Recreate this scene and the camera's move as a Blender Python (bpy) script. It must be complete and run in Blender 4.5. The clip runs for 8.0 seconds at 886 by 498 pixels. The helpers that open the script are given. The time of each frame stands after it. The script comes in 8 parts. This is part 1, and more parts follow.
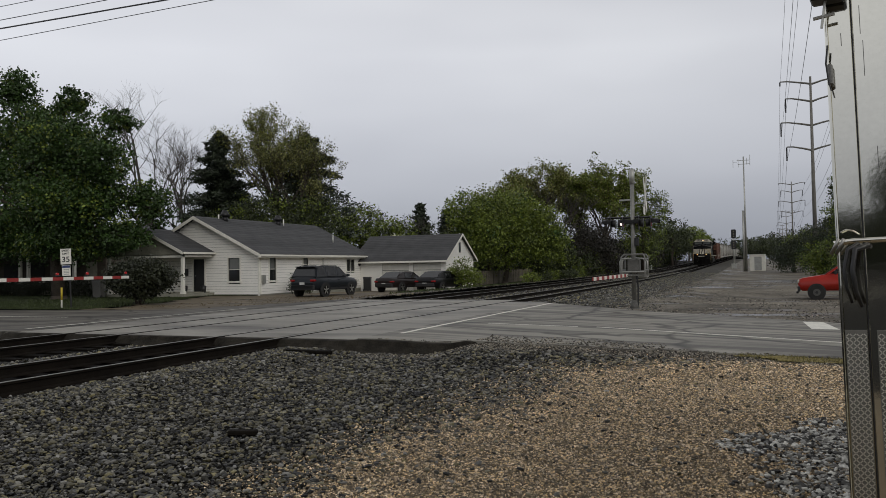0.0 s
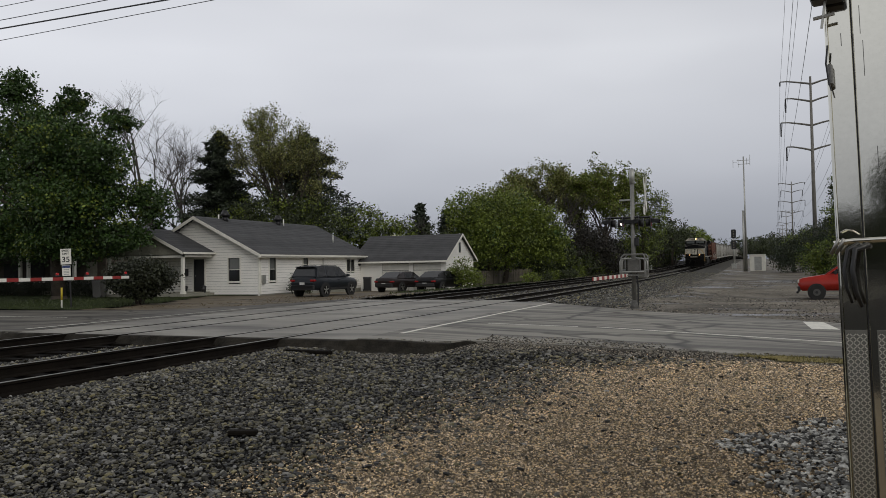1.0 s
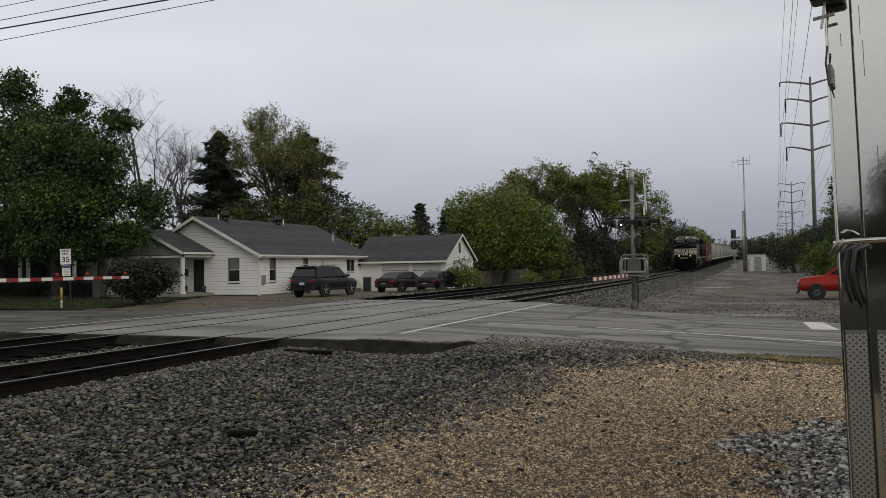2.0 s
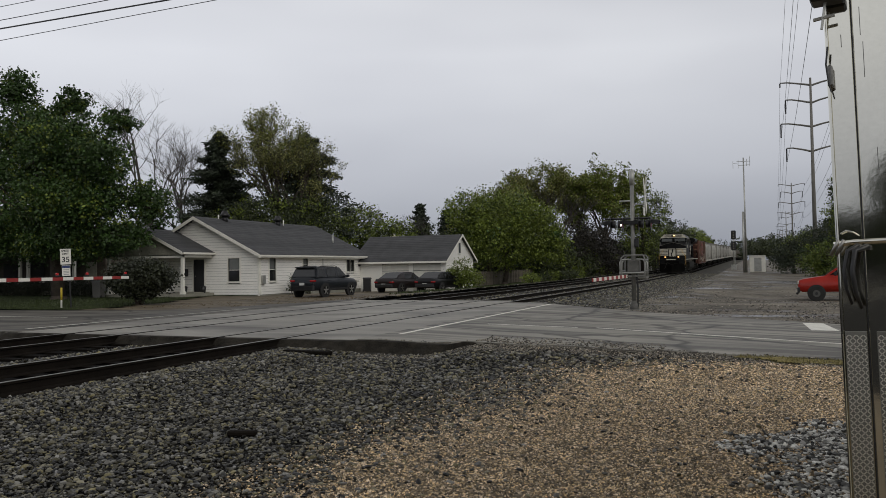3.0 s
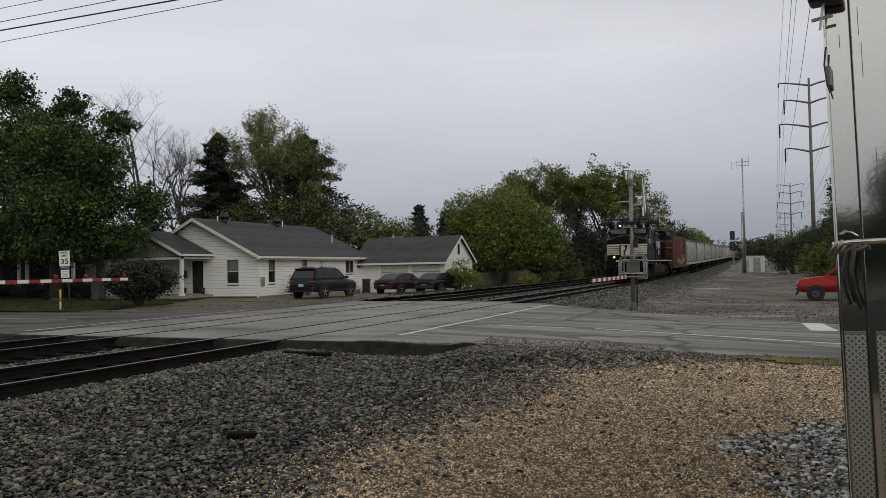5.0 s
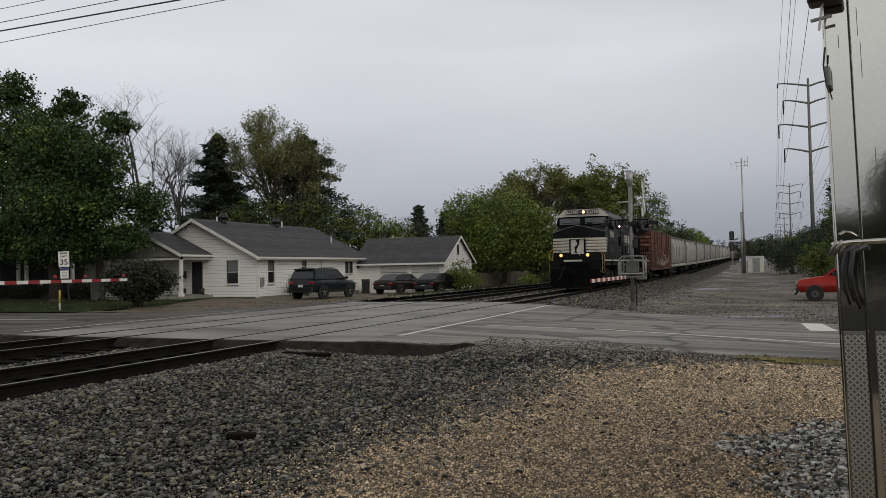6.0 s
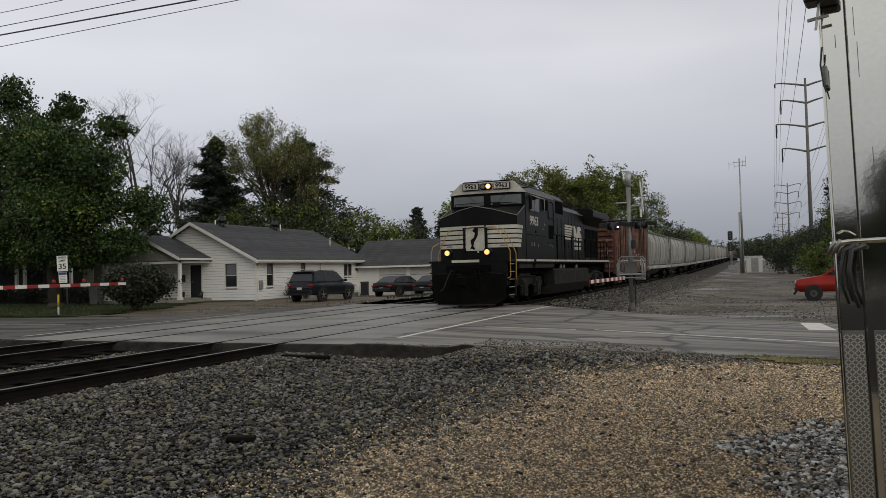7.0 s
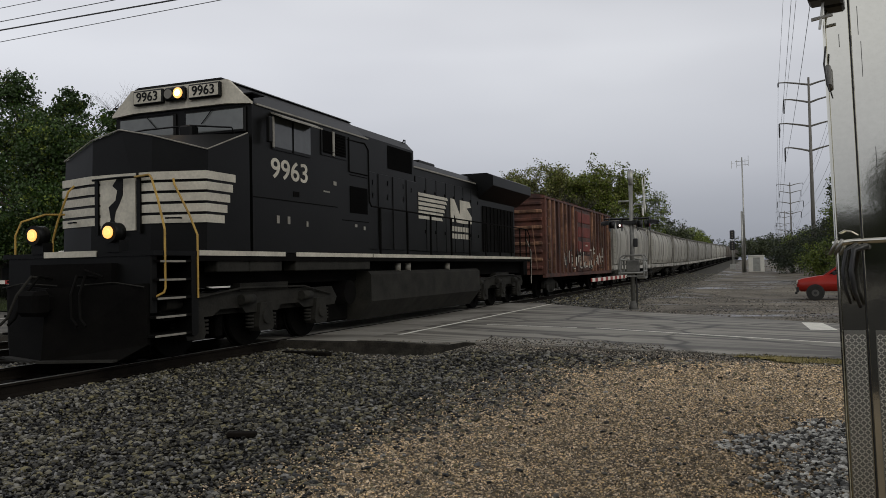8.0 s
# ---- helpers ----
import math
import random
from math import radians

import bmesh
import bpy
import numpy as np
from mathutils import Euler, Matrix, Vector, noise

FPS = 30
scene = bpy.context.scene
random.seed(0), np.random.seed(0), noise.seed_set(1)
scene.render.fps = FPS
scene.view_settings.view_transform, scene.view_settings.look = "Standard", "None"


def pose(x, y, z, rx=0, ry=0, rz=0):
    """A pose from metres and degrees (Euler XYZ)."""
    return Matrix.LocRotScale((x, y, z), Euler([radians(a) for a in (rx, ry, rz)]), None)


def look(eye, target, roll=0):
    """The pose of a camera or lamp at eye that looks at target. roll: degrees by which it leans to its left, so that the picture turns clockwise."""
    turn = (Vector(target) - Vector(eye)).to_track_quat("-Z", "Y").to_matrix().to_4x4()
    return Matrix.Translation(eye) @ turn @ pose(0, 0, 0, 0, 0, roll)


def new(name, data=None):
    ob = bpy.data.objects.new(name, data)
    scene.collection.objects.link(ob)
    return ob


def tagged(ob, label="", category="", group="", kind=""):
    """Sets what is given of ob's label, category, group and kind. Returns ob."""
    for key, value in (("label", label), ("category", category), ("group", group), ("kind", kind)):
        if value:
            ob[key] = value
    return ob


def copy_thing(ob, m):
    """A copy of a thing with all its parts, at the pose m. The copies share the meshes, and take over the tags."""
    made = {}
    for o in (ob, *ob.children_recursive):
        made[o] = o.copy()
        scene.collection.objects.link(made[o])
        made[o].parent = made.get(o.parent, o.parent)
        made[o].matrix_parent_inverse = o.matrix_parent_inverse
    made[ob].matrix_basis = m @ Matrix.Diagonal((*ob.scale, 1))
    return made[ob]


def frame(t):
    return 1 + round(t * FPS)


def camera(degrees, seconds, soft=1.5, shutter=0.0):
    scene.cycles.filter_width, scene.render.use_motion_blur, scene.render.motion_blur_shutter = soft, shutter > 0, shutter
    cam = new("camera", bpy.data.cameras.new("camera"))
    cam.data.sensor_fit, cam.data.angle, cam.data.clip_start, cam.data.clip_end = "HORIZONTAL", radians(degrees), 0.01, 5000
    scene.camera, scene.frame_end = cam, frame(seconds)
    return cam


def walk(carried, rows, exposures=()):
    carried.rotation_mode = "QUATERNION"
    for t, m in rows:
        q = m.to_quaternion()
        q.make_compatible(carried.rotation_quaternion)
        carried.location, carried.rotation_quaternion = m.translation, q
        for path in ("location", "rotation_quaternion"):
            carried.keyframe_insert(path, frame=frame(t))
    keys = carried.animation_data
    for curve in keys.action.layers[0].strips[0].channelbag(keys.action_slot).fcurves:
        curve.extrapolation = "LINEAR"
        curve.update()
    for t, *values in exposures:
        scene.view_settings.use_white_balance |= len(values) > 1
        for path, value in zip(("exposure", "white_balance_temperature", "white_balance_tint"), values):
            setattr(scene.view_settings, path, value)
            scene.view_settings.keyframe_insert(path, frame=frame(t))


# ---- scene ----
# camera: at about breast height beside the tracks, nearly still
cam = camera(58.81, 8.0, soft=0.85)
EYE = (0.0, 0.0, 1.349)


def aim(yaw, pitch, lean):
    """The camera's pose from its turn to the left of the track, its tilt and its lean, in degrees."""
    a, b = radians(yaw), radians(pitch)
    way = Vector((-math.sin(a) * math.cos(b), math.cos(a) * math.cos(b), math.sin(b)))
    return look(EYE, Vector(EYE) + way * 10, lean)


PATH = [(0.0, 21.894, 1.255, 0.955), (0.5, 21.895, 1.257, 0.962), (1.0, 21.895, 1.257, 0.962), (1.5, 21.895, 1.257, 0.962),
        (3.0, 21.884, 1.303, 0.876), (3.5, 21.927, 1.304, 0.855), (4.0, 21.732, 1.439, 1.046), (4.5, 21.828, 1.366, 0.986),
        (6.0, 21.776, 1.408, 1.041), (6.5, 21.821, 1.335, 1.026), (7.0, 21.679, 1.54, 1.407), (7.5, 21.816, 1.312, 1.058),
        (8.0, 21.808, 1.347, 1.048)]
LEAN = -1
walk(cam, [(t, aim(a, b, LEAN * c)) for t, a, b, c in PATH])

# ---- sky: a closed overcast, brighter overhead and duller to the horizon ----
world = bpy.data.worlds.new("overcast_sky")
scene.world = world
world.use_nodes = True
wn, wl = world.node_tree.nodes, world.node_tree.links
wn.clear()
w_out = wn.new("ShaderNodeOutputWorld")
w_bg = wn.new("ShaderNodeBackground")
w_sky = wn.new("ShaderNodeTexSky")
w_sky.sky_type = "NISHITA"
w_sky.sun_disc = False
w_sky.sun_elevation = radians(35)
w_sky.sun_rotation = radians(129)
w_co = wn.new("ShaderNodeTexCoord")
w_sep = wn.new("ShaderNodeSeparateXYZ")
w_ramp = wn.new("ShaderNodeValToRGB")
w_noise = wn.new("ShaderNodeTexNoise")
w_noise.inputs["Scale"].default_value = 1.6
w_noise.inputs["Detail"].default_value = 3
w_mul = wn.new("ShaderNodeMixRGB")
w_mul.blend_type = "MULTIPLY"
w_mul.inputs[0].default_value = 1.0
w_nr = wn.new("ShaderNodeValToRGB")
w_mix = wn.new("ShaderNodeMixRGB")
w_mix.inputs[0].default_value = 0.94
w_map = wn.new("ShaderNodeMapping")
w_map.inputs["Scale"].default_value = (1, 1, 3.5)
e = w_ramp.color_ramp.elements
e[0].position, e[0].color = 0.0, (3.05, 3.3, 3.95, 1)
e[1].position, e[1].color = 0.75, (5.2, 5.2, 5.35, 1)
m_ = e.new(0.10)
m_.color = (5.4, 5.55, 6.1, 1)
m_ = e.new(0.26)
m_.color = (8.15, 8.28, 8.7, 1)
w_nr.color_ramp.elements[0].position, w_nr.color_ramp.elements[0].color = 0.3, (0.86, 0.86, 0.88, 1)
w_nr.color_ramp.elements[1].position, w_nr.color_ramp.elements[1].color = 0.7, (1.08, 1.08, 1.08, 1)
wl.new(w_co.outputs["Generated"], w_sep.inputs[0])
wl.new(w_sep.outputs["Z"], w_ramp.inputs[0])
wl.new(w_co.outputs["Generated"], w_map.inputs[0])
wl.new(w_map.outputs[0], w_noise.inputs["Vector"])
wl.new(w_noise.outputs["Fac"], w_nr.inputs[0])
wl.new(w_ramp.outputs[0], w_mul.inputs[1])
wl.new(w_nr.outputs[0], w_mul.inputs[2])
wl.new(w_sky.outputs[0], w_mix.inputs[1])
wl.new(w_mul.outputs[0], w_mix.inputs[2])
w_side = wn.new("ShaderNodeMapRange")
w_side.inputs["From Min"].default_value = -1.0
w_side.inputs["From Max"].default_value = 0.25
w_side.inputs["To Min"].default_value = 1.17
w_side.inputs["To Max"].default_value = 0.90
w_tint = wn.new("ShaderNodeMixRGB")
w_tint.blend_type = "MULTIPLY"
w_tint.inputs[0].default_value = 1.0
wl.new(w_sep.outputs["X"], w_side.inputs[0])
wl.new(w_mix.outputs[0], w_tint.inputs[1])
wl.new(w_side.outputs[0], w_tint.inputs[2])
wl.new(w_tint.outputs[0], w_bg.inputs[0])
w_bg.inputs[1].default_value = 0.085
wl.new(w_bg.outputs[0], w_out.inputs[0])

sun = new("sun", bpy.data.lights.new("sun", "SUN"))
sun.data.energy = 0.66
sun.data.angle = radians(40)
sun.data.color = (1.0, 0.97, 0.93)
sun.matrix_world = look((27, -22, 24), (0, 0, 0))
scene.view_settings.exposure = 0.0


# ---- materials ----
def mat(name, c, rough=0.8, metal=0.0, var=0.25, scale=3.0, fine=40.0, bump=0.15, c2=None, glow=None, spec=0.5, rand=0.0, coat=0.0):
    """A surface with blotches at one scale and grain at another, both in metres."""
    c = (min(1, c[0] * 1.03), c[1], c[2] * 0.89)
    m = bpy.data.materials.new(name)
    m.use_nodes = True
    n, l = m.node_tree.nodes, m.node_tree.links
    b = n["Principled BSDF"]
    b.inputs["Roughness"].default_value = rough
    b.inputs["Metallic"].default_value = metal
    b.inputs["Specular IOR Level"].default_value = spec
    b.inputs["Coat Weight"].default_value = coat
    if glow:
        b.inputs["Base Color"].default_value = (*c, 1)
        b.inputs["Emission Color"].default_value = (*glow[:3], 1)
        b.inputs["Emission Strength"].default_value = glow[3]
        return m
    co = n.new("ShaderNodeTexCoord")
    n1 = n.new("ShaderNodeTexNoise")
    n1.inputs["Scale"].default_value = scale
    n1.inputs["Detail"].default_value = 5
    n2 = n.new("ShaderNodeTexNoise")
    n2.inputs["Scale"].default_value = fine
    n2.inputs["Detail"].default_value = 3
    l.new(co.outputs["Object"], n1.inputs["Vector"])
    l.new(co.outputs["Object"], n2.inputs["Vector"])
    add = n.new("ShaderNodeMath")
    add.operation = "MULTIPLY_ADD"
    add.inputs[1].default_value = 0.65
    half = n.new("ShaderNodeMath")
    half.operation = "MULTIPLY"
    half.inputs[1].default_value = 0.35
    l.new(n2.outputs["Fac"], half.inputs[0])
    l.new(n1.outputs["Fac"], add.inputs[0])
    l.new(half.outputs[0], add.inputs[2])
    r = n.new("ShaderNodeValToRGB")
    d = c2 or tuple(v * (1 - var) for v in c)
    u = tuple(min(1, v * (1 + var)) for v in c)
    r.color_ramp.elements[0].position, r.color_ramp.elements[0].color = 0.32, (*d, 1)
    r.color_ramp.elements[1].position, r.color_ramp.elements[1].color = 0.68, (*u, 1)
    l.new(add.outputs[0], r.inputs[0])
    last = r.outputs[0]
    if rand:
        info = n.new("ShaderNodeObjectInfo")
        geo = n.new("ShaderNodeNewGeometry")
        s = n.new("ShaderNodeMath")
        s.operation = "ADD"
        l.new(info.outputs["Random"], s.inputs[0])
        l.new(geo.outputs["Random Per Island"], s.inputs[1])
        fr = n.new("ShaderNodeMath")
        fr.operation = "FRACT"
        l.new(s.outputs[0], fr.inputs[0])
        mr = n.new("ShaderNodeMapRange")
        mr.inputs["To Min"].default_value = 1 - rand
        mr.inputs["To Max"].default_value = 1 + rand * (1.9 if rand > 0.6 else 1.0)
        pw = n.new("ShaderNodeMath")
        pw.operation = "POWER"
        pw.inputs[1].default_value = 1.9 if rand > 0.6 else 1.0
        l.new(fr.outputs[0], pw.inputs[0])
        l.new(pw.outputs[0], mr.inputs[0])
        hs = n.new("ShaderNodeHueSaturation")
        l.new(mr.outputs[0], hs.inputs["Value"])
        l.new(last, hs.inputs["Color"])
        if rand > 0.6:
            k7 = n.new("ShaderNodeMath")
            k7.operation = "MULTIPLY"
            k7.inputs[1].default_value = 7.31
            f7 = n.new("ShaderNodeMath")
            f7.operation = "FRACT"
            s7 = n.new("ShaderNodeMapRange")
            s7.inputs["To Min"].default_value = 0.2 if rand > 0.96 else 0.7
            s7.inputs["To Max"].default_value = 1.8 if rand > 0.96 else 1.15
            l.new(fr.outputs[0], k7.inputs[0])
            l.new(k7.outputs[0], f7.inputs[0])
            l.new(f7.outputs[0], s7.inputs[0])
            l.new(s7.outputs[0], hs.inputs["Saturation"])
        last = hs.outputs[0]
    l.new(last, b.inputs["Base Color"])
    if bump:
        bp = n.new("ShaderNodeBump")
        bp.inputs["Strength"].default_value = bump
        bp.inputs["Distance"].default_value = 0.02
        l.new(add.outputs[0], bp.inputs["Height"])
        l.new(bp.outputs[0], b.inputs["Normal"])
    return m


M_BALLAST = mat("ballast_stone", (0.085, 0.081, 0.065), 0.5, spec=0.4, rand=0.98, var=0.45, scale=2, fine=60, bump=0.3)
# Near-black base colour stands in for the shade between loose stones.
M_GROUND = mat("gravel_gap_shade", (0.007, 0.0066, 0.006), 0.9, spec=0.1, var=0.4, scale=1.2, fine=28, bump=0.8)
M_BED = mat("grey_ballast_bed", (0.062, 0.060, 0.054), 0.9, spec=0.2, var=0.55, scale=4, fine=22, bump=1.0)
M_TAN = mat("tan_pea_gravel", (0.15, 0.118, 0.080), 0.9, var=0.35, scale=0.9, fine=35, bump=0.8)
M_TANSTONE = mat("tan_stone", (0.38, 0.292, 0.190), 0.7, rand=0.8, var=0.3, scale=3, fine=60, bump=0.2)
M_LOT = mat("wet_gravel_lot", (0.160, 0.146, 0.126), 0.9, spec=0.2, var=0.6, scale=0.28, fine=9, bump=0.9)
M_ROAD = mat("worn_asphalt", (0.245, 0.238, 0.222), 0.6, spec=0.35, var=0.22, scale=0.5, fine=30, bump=0.2)
M_ROADDIRTY = mat("dirty_damp_asphalt", (0.122, 0.116, 0.106), 0.6, spec=0.3, var=0.3, scale=0.5, fine=30, bump=0.2)
M_PANEL = mat("concrete_panel", (0.255, 0.248, 0.236), 0.6, var=0.18, scale=0.8, fine=25, bump=0.2)
M_PAINT = mat("road_paint", (0.72, 0.72, 0.70), 0.6, var=0.2, scale=4, fine=30, bump=0.1)
M_GRASS = mat("lawn", (0.024, 0.034, 0.009), 0.95, spec=0.1, var=0.45, scale=1.2, fine=14, bump=0.8)
M_DIRT = mat("driveway_gravel", (0.150, 0.125, 0.090), 0.9, spec=0.2, var=0.3, scale=0.9, fine=12, bump=0.5)
M_RAIL = mat("rusty_rail", (0.011, 0.009, 0.0075), 0.9, 0.0, spec=0.1, var=0.4, scale=3, fine=40)
M_RAILTOP = mat("polished_rail_head", (0.30, 0.30, 0.305), 0.42, 1.0, var=0.15, scale=2, fine=60, bump=0.03)
M_TIE = mat("creosoted_timber", (0.008, 0.007, 0.006), 0.9, spec=0.08, var=0.5, scale=2, fine=20, bump=0.6)
M_SIDING = mat("white_vinyl_siding", (0.86, 0.86, 0.88), 0.55, var=0.06, scale=0.8, fine=20, bump=0.03)
M_WHITE = mat("white_trim_paint", (0.80, 0.80, 0.79), 0.55, var=0.08, scale=2, fine=30, bump=0.05)
M_SHINGLE = mat("grey_asphalt_shingle", (0.06, 0.062, 0.070), 0.9, var=0.25, scale=1.5, fine=18, bump=0.5, rand=0.14)
M_GLASS = mat("dark_window_glass", (0.02, 0.022, 0.025), 0.06, var=0.1, bump=0.0, spec=0.6)
M_DARK = mat("dark_void", (0.02, 0.02, 0.021), 0.8, var=0.3, bump=0.1)
M_BARK = mat("bark", (0.055, 0.045, 0.037), 0.95, var=0.4, scale=3, fine=20, bump=0.6)
M_STEEL = mat("galvanised_steel", (0.42, 0.43, 0.44), 0.45, 0.75, var=0.2, scale=4, fine=40, bump=0.05)
M_BLACK = mat("black_paint", (0.014, 0.014, 0.015), 0.42, var=0.35, scale=1.2, fine=25, bump=0.06)
M_WOODPOLE = mat("weathered_pole", (0.13, 0.105, 0.085), 0.9, var=0.3, scale=3, fine=30, bump=0.4)


def leaf_mat(name, c, var=0.35):
    m = mat(name, c, 0.6, var=var, scale=0.35, fine=5, bump=0.0, rand=0.45)
    b = m.node_tree.nodes["Principled BSDF"]
    b.inputs["Subsurface Weight"].default_value = 0.0
    return m


M_LEAF = leaf_mat("maple_leaf", (0.032, 0.069, 0.010))
M_LEAF2 = leaf_mat("young_leaf", (0.122, 0.163, 0.02))
M_LEAF3 = leaf_mat("spring_bud", (0.155, 0.160, 0.045))
M_LEAF4 = leaf_mat("dull_leaf", (0.038, 0.051, 0.016))
M_NEEDLE = leaf_mat("conifer_needle", (0.030, 0.042, 0.024))
M_BLOSSOM = leaf_mat("pale_blossom", (0.55, 0.56, 0.40))
M_TWIG = mat("grey_twig", (0.075, 0.068, 0.063), 0.95, var=0.3, bump=0)


# ---- mesh helpers ----
def part(name, bm, material, parent=None, label="", smooth=False):
    me = bpy.data.meshes.new(name)
    bm.to_mesh(me)
    bm.free()
    for m in (material if isinstance(material, (list, tuple)) else [material]):
        me.materials.append(m)
    if smooth:
        for f in me.polygons:
            f.use_smooth = True
    ob = new(name, me)
    if parent:
        ob.parent = parent
    if label:
        tagged(ob, label)
    return ob


def thing(name, label, category, x=0, y=0, z=0, rz=0, group="", kind=""):
    ob = new(name)
    ob.matrix_basis = pose(x, y, z, 0, 0, rz)
    ob.empty_display_size = 0.2
    return tagged(ob, label, category, group, kind)


def add_box(bm, x0, x1, y0, y1, z0, z1, bevel=0.0, mi=0, m=None):
    b = bmesh.new() if bevel else bm
    vs = [b.verts.new(p) for p in ((x0, y0, z0), (x1, y0, z0), (x1, y1, z0), (x0, y1, z0), (x0, y0, z1), (x1, y0, z1), (x1, y1, z1), (x0, y1, z1))]
    fs = [b.faces.new([vs[i] for i in q]) for q in ((3, 2, 1, 0), (4, 5, 6, 7), (0, 1, 5, 4), (1, 2, 6, 5), (2, 3, 7, 6), (3, 0, 4, 7))]
    for f in fs:
        f.material_index = mi
    if bevel:
        bmesh.ops.bevel(b, geom=list(b.edges), offset=bevel, segments=1, affect="EDGES")
        merge(bm, b, m, mi)
    elif m is not None:
        bmesh.ops.transform(b, matrix=m, verts=vs)
    return bm


def merge(bm, b, m=None, mi=0):
    table = {}
    for v in b.verts:
        table[v] = bm.verts.new(m @ v.co if m is not None else v.co)
    for f in b.faces:
        g = bm.faces.new([table[v] for v in f.verts])
        g.material_index = mi
        g.smooth = f.smooth
    b.free()


def box(x0, x1, y0, y1, z0, z1, bevel=0.0):
    return add_box(bmesh.new(), x0, x1, y0, y1, z0, z1, bevel)


def add_prism(bm, outline, axis, a, b, mi=0):
    """An outline of (u, v) drawn out along an axis from a to b: axis x takes (y, z), y takes (x, z), z takes (x, y)."""
    def at(u, v, w):
        return {"x": (w, u, v), "y": (u, w, v), "z": (u, v, w)}[axis]
    p = [bm.verts.new(at(u, v, a)) for u, v in outline]
    q = [bm.verts.new(at(u, v, b)) for u, v in outline]
    n = len(p)
    fs = [bm.faces.new(p), bm.faces.new(q[::-1])]
    for i in range(n):
        fs.append(bm.faces.new((p[i], q[i], q[(i + 1) % n], p[(i + 1) % n])))
    for f in fs:
        f.material_index = mi
    bmesh.ops.recalc_face_normals(bm, faces=fs)
    return bm


def prism(outline, axis, a, b):
    return add_prism(bmesh.new(), outline, axis, a, b)


def add_tube(bm, pts, r0, r1=None, sides=8, mi=0, cap=True):
    """A round rod along points, its radius going from r0 to r1."""
    r1 = r0 if r1 is None else r1
    pts = [Vector(p) for p in pts]
    rings, side = [], None
    for i, p in enumerate(pts):
        d = (pts[min(i + 1, len(pts) - 1)] - pts[max(i - 1, 0)]).normalized()
        if side is None:
            side = d.orthogonal().normalized()
        side = (side - d * side.dot(d)).normalized()
        up = d.cross(side)
        r = r0 + (r1 - r0) * i / max(1, len(pts) - 1)
        rings.append([bm.verts.new(p + (side * math.cos(a) + up * math.sin(a)) * r) for a in (2 * math.pi * k / sides for k in range(sides))])
    for a, b in zip(rings, rings[1:]):
        for k in range(sides):
            f = bm.faces.new((a[k], a[(k + 1) % sides], b[(k + 1) % sides], b[k]))
            f.material_index = mi
            f.smooth = sides > 6
    if cap and sides > 2:
        for ring in (rings[0][::-1], rings[-1]):
            bm.faces.new(ring).material_index = mi
    return bm


def tube(pts, r0, r1=None, sides=8):
    return add_tube(bmesh.new(), pts, r0, r1, sides)


def mesh_from(name, verts, faces, material, smooth=False):
    """One mesh from arrays of corners and of faces with equal corner counts."""
    me = bpy.data.meshes.new(name)
    verts, faces = np.asarray(verts, np.float32), np.asarray(faces, np.int32)
    k = faces.shape[1]
    me.vertices.add(len(verts))
    me.vertices.foreach_set("co", verts.ravel())
    me.loops.add(faces.size)
    me.loops.foreach_set("vertex_index", faces.ravel())
    me.polygons.add(len(faces))
    me.polygons.foreach_set("loop_start", np.arange(0, faces.size, k, dtype=np.int32))
    me.polygons.foreach_set("use_smooth", np.full(len(faces), smooth))
    me.update(calc_edges=True)
    me.materials.append(material)
    return me


# ---- ground ----
def grade(y):
    """The line and the land climb gently away from the crossing and level out far off."""
    if y < 55:
        return 0.0
    if y < 120:
        return 9.25e-5 * (y - 55) ** 2
    if y < 260:
        return 0.391 + 0.01203 * (y - 120)
    k = min(1.0, (y - 260) / 60)
    return 2.075 + 0.01203 * 60 * (k - k * k / 2)


def road_z(x):
    """The road is level over the tracks and falls away on both sides."""
    if x > -6.6:
        return -0.30 * min(1.0, (x + 6.6) / 8.6)
    if x < -16.5:
        return -0.22 * min(1.0, (-16.5 - x) / 5.0)
    return 0.0


def ground_z(x, y):
    """The lie of the land: level at the tracks, lower to both sides, and banked up to the road on the near side."""
    z = base_z(x, y)
    if -6.0 < x < 20 and 11.0 < y < 15.2:
        k = min(1.0, max(0.0, (y - 11.2) / 2.3)) * min(1.0, (x + 6.0) / 1.5)
        z += k * k * (3 - 2 * k) * (road_z(x) - 0.045 - z)
    return z + grade(y)


def base_z(x, y):
    if x < -16.5:
        z = -0.22 * min(1.0, (-16.5 - x) / 4.0)
        z -= 0.20 * min(1.0, max(0.0, (y - 42) / 10.0)) * min(1.0, (-16.5 - x) / 4.0)
        return z - 0.06
    if x < -6.6:
        return -0.26
    hollow = 0.28 * math.exp(-((y - 43.0) / 6.0) ** 2) * min(1.0, max(0.0, (x + 4.0) / 5.0)) if y > 24 else 0.0
    return -0.26 - 0.09 * min(1.0, (x + 6.6) / 6.0) - hollow


def sheet(name, xs, ys, height, material, label, kind="structure", category="ground", rough=0.0):
    bm = bmesh.new()
    grid = [[bm.verts.new((x, y, height(x, y) + (noise.noise((x * 1.7, y * 1.7, 0)) * rough))) for y in ys] for x in xs]
    for a, b in zip(grid, grid[1:]):
        for j in range(len(ys) - 1):
            bm.faces.new((a[j], b[j], b[j + 1], a[j + 1]))
    ob = part(name, bm, material, smooth=True)
    return tagged(ob, label, category, kind=kind)


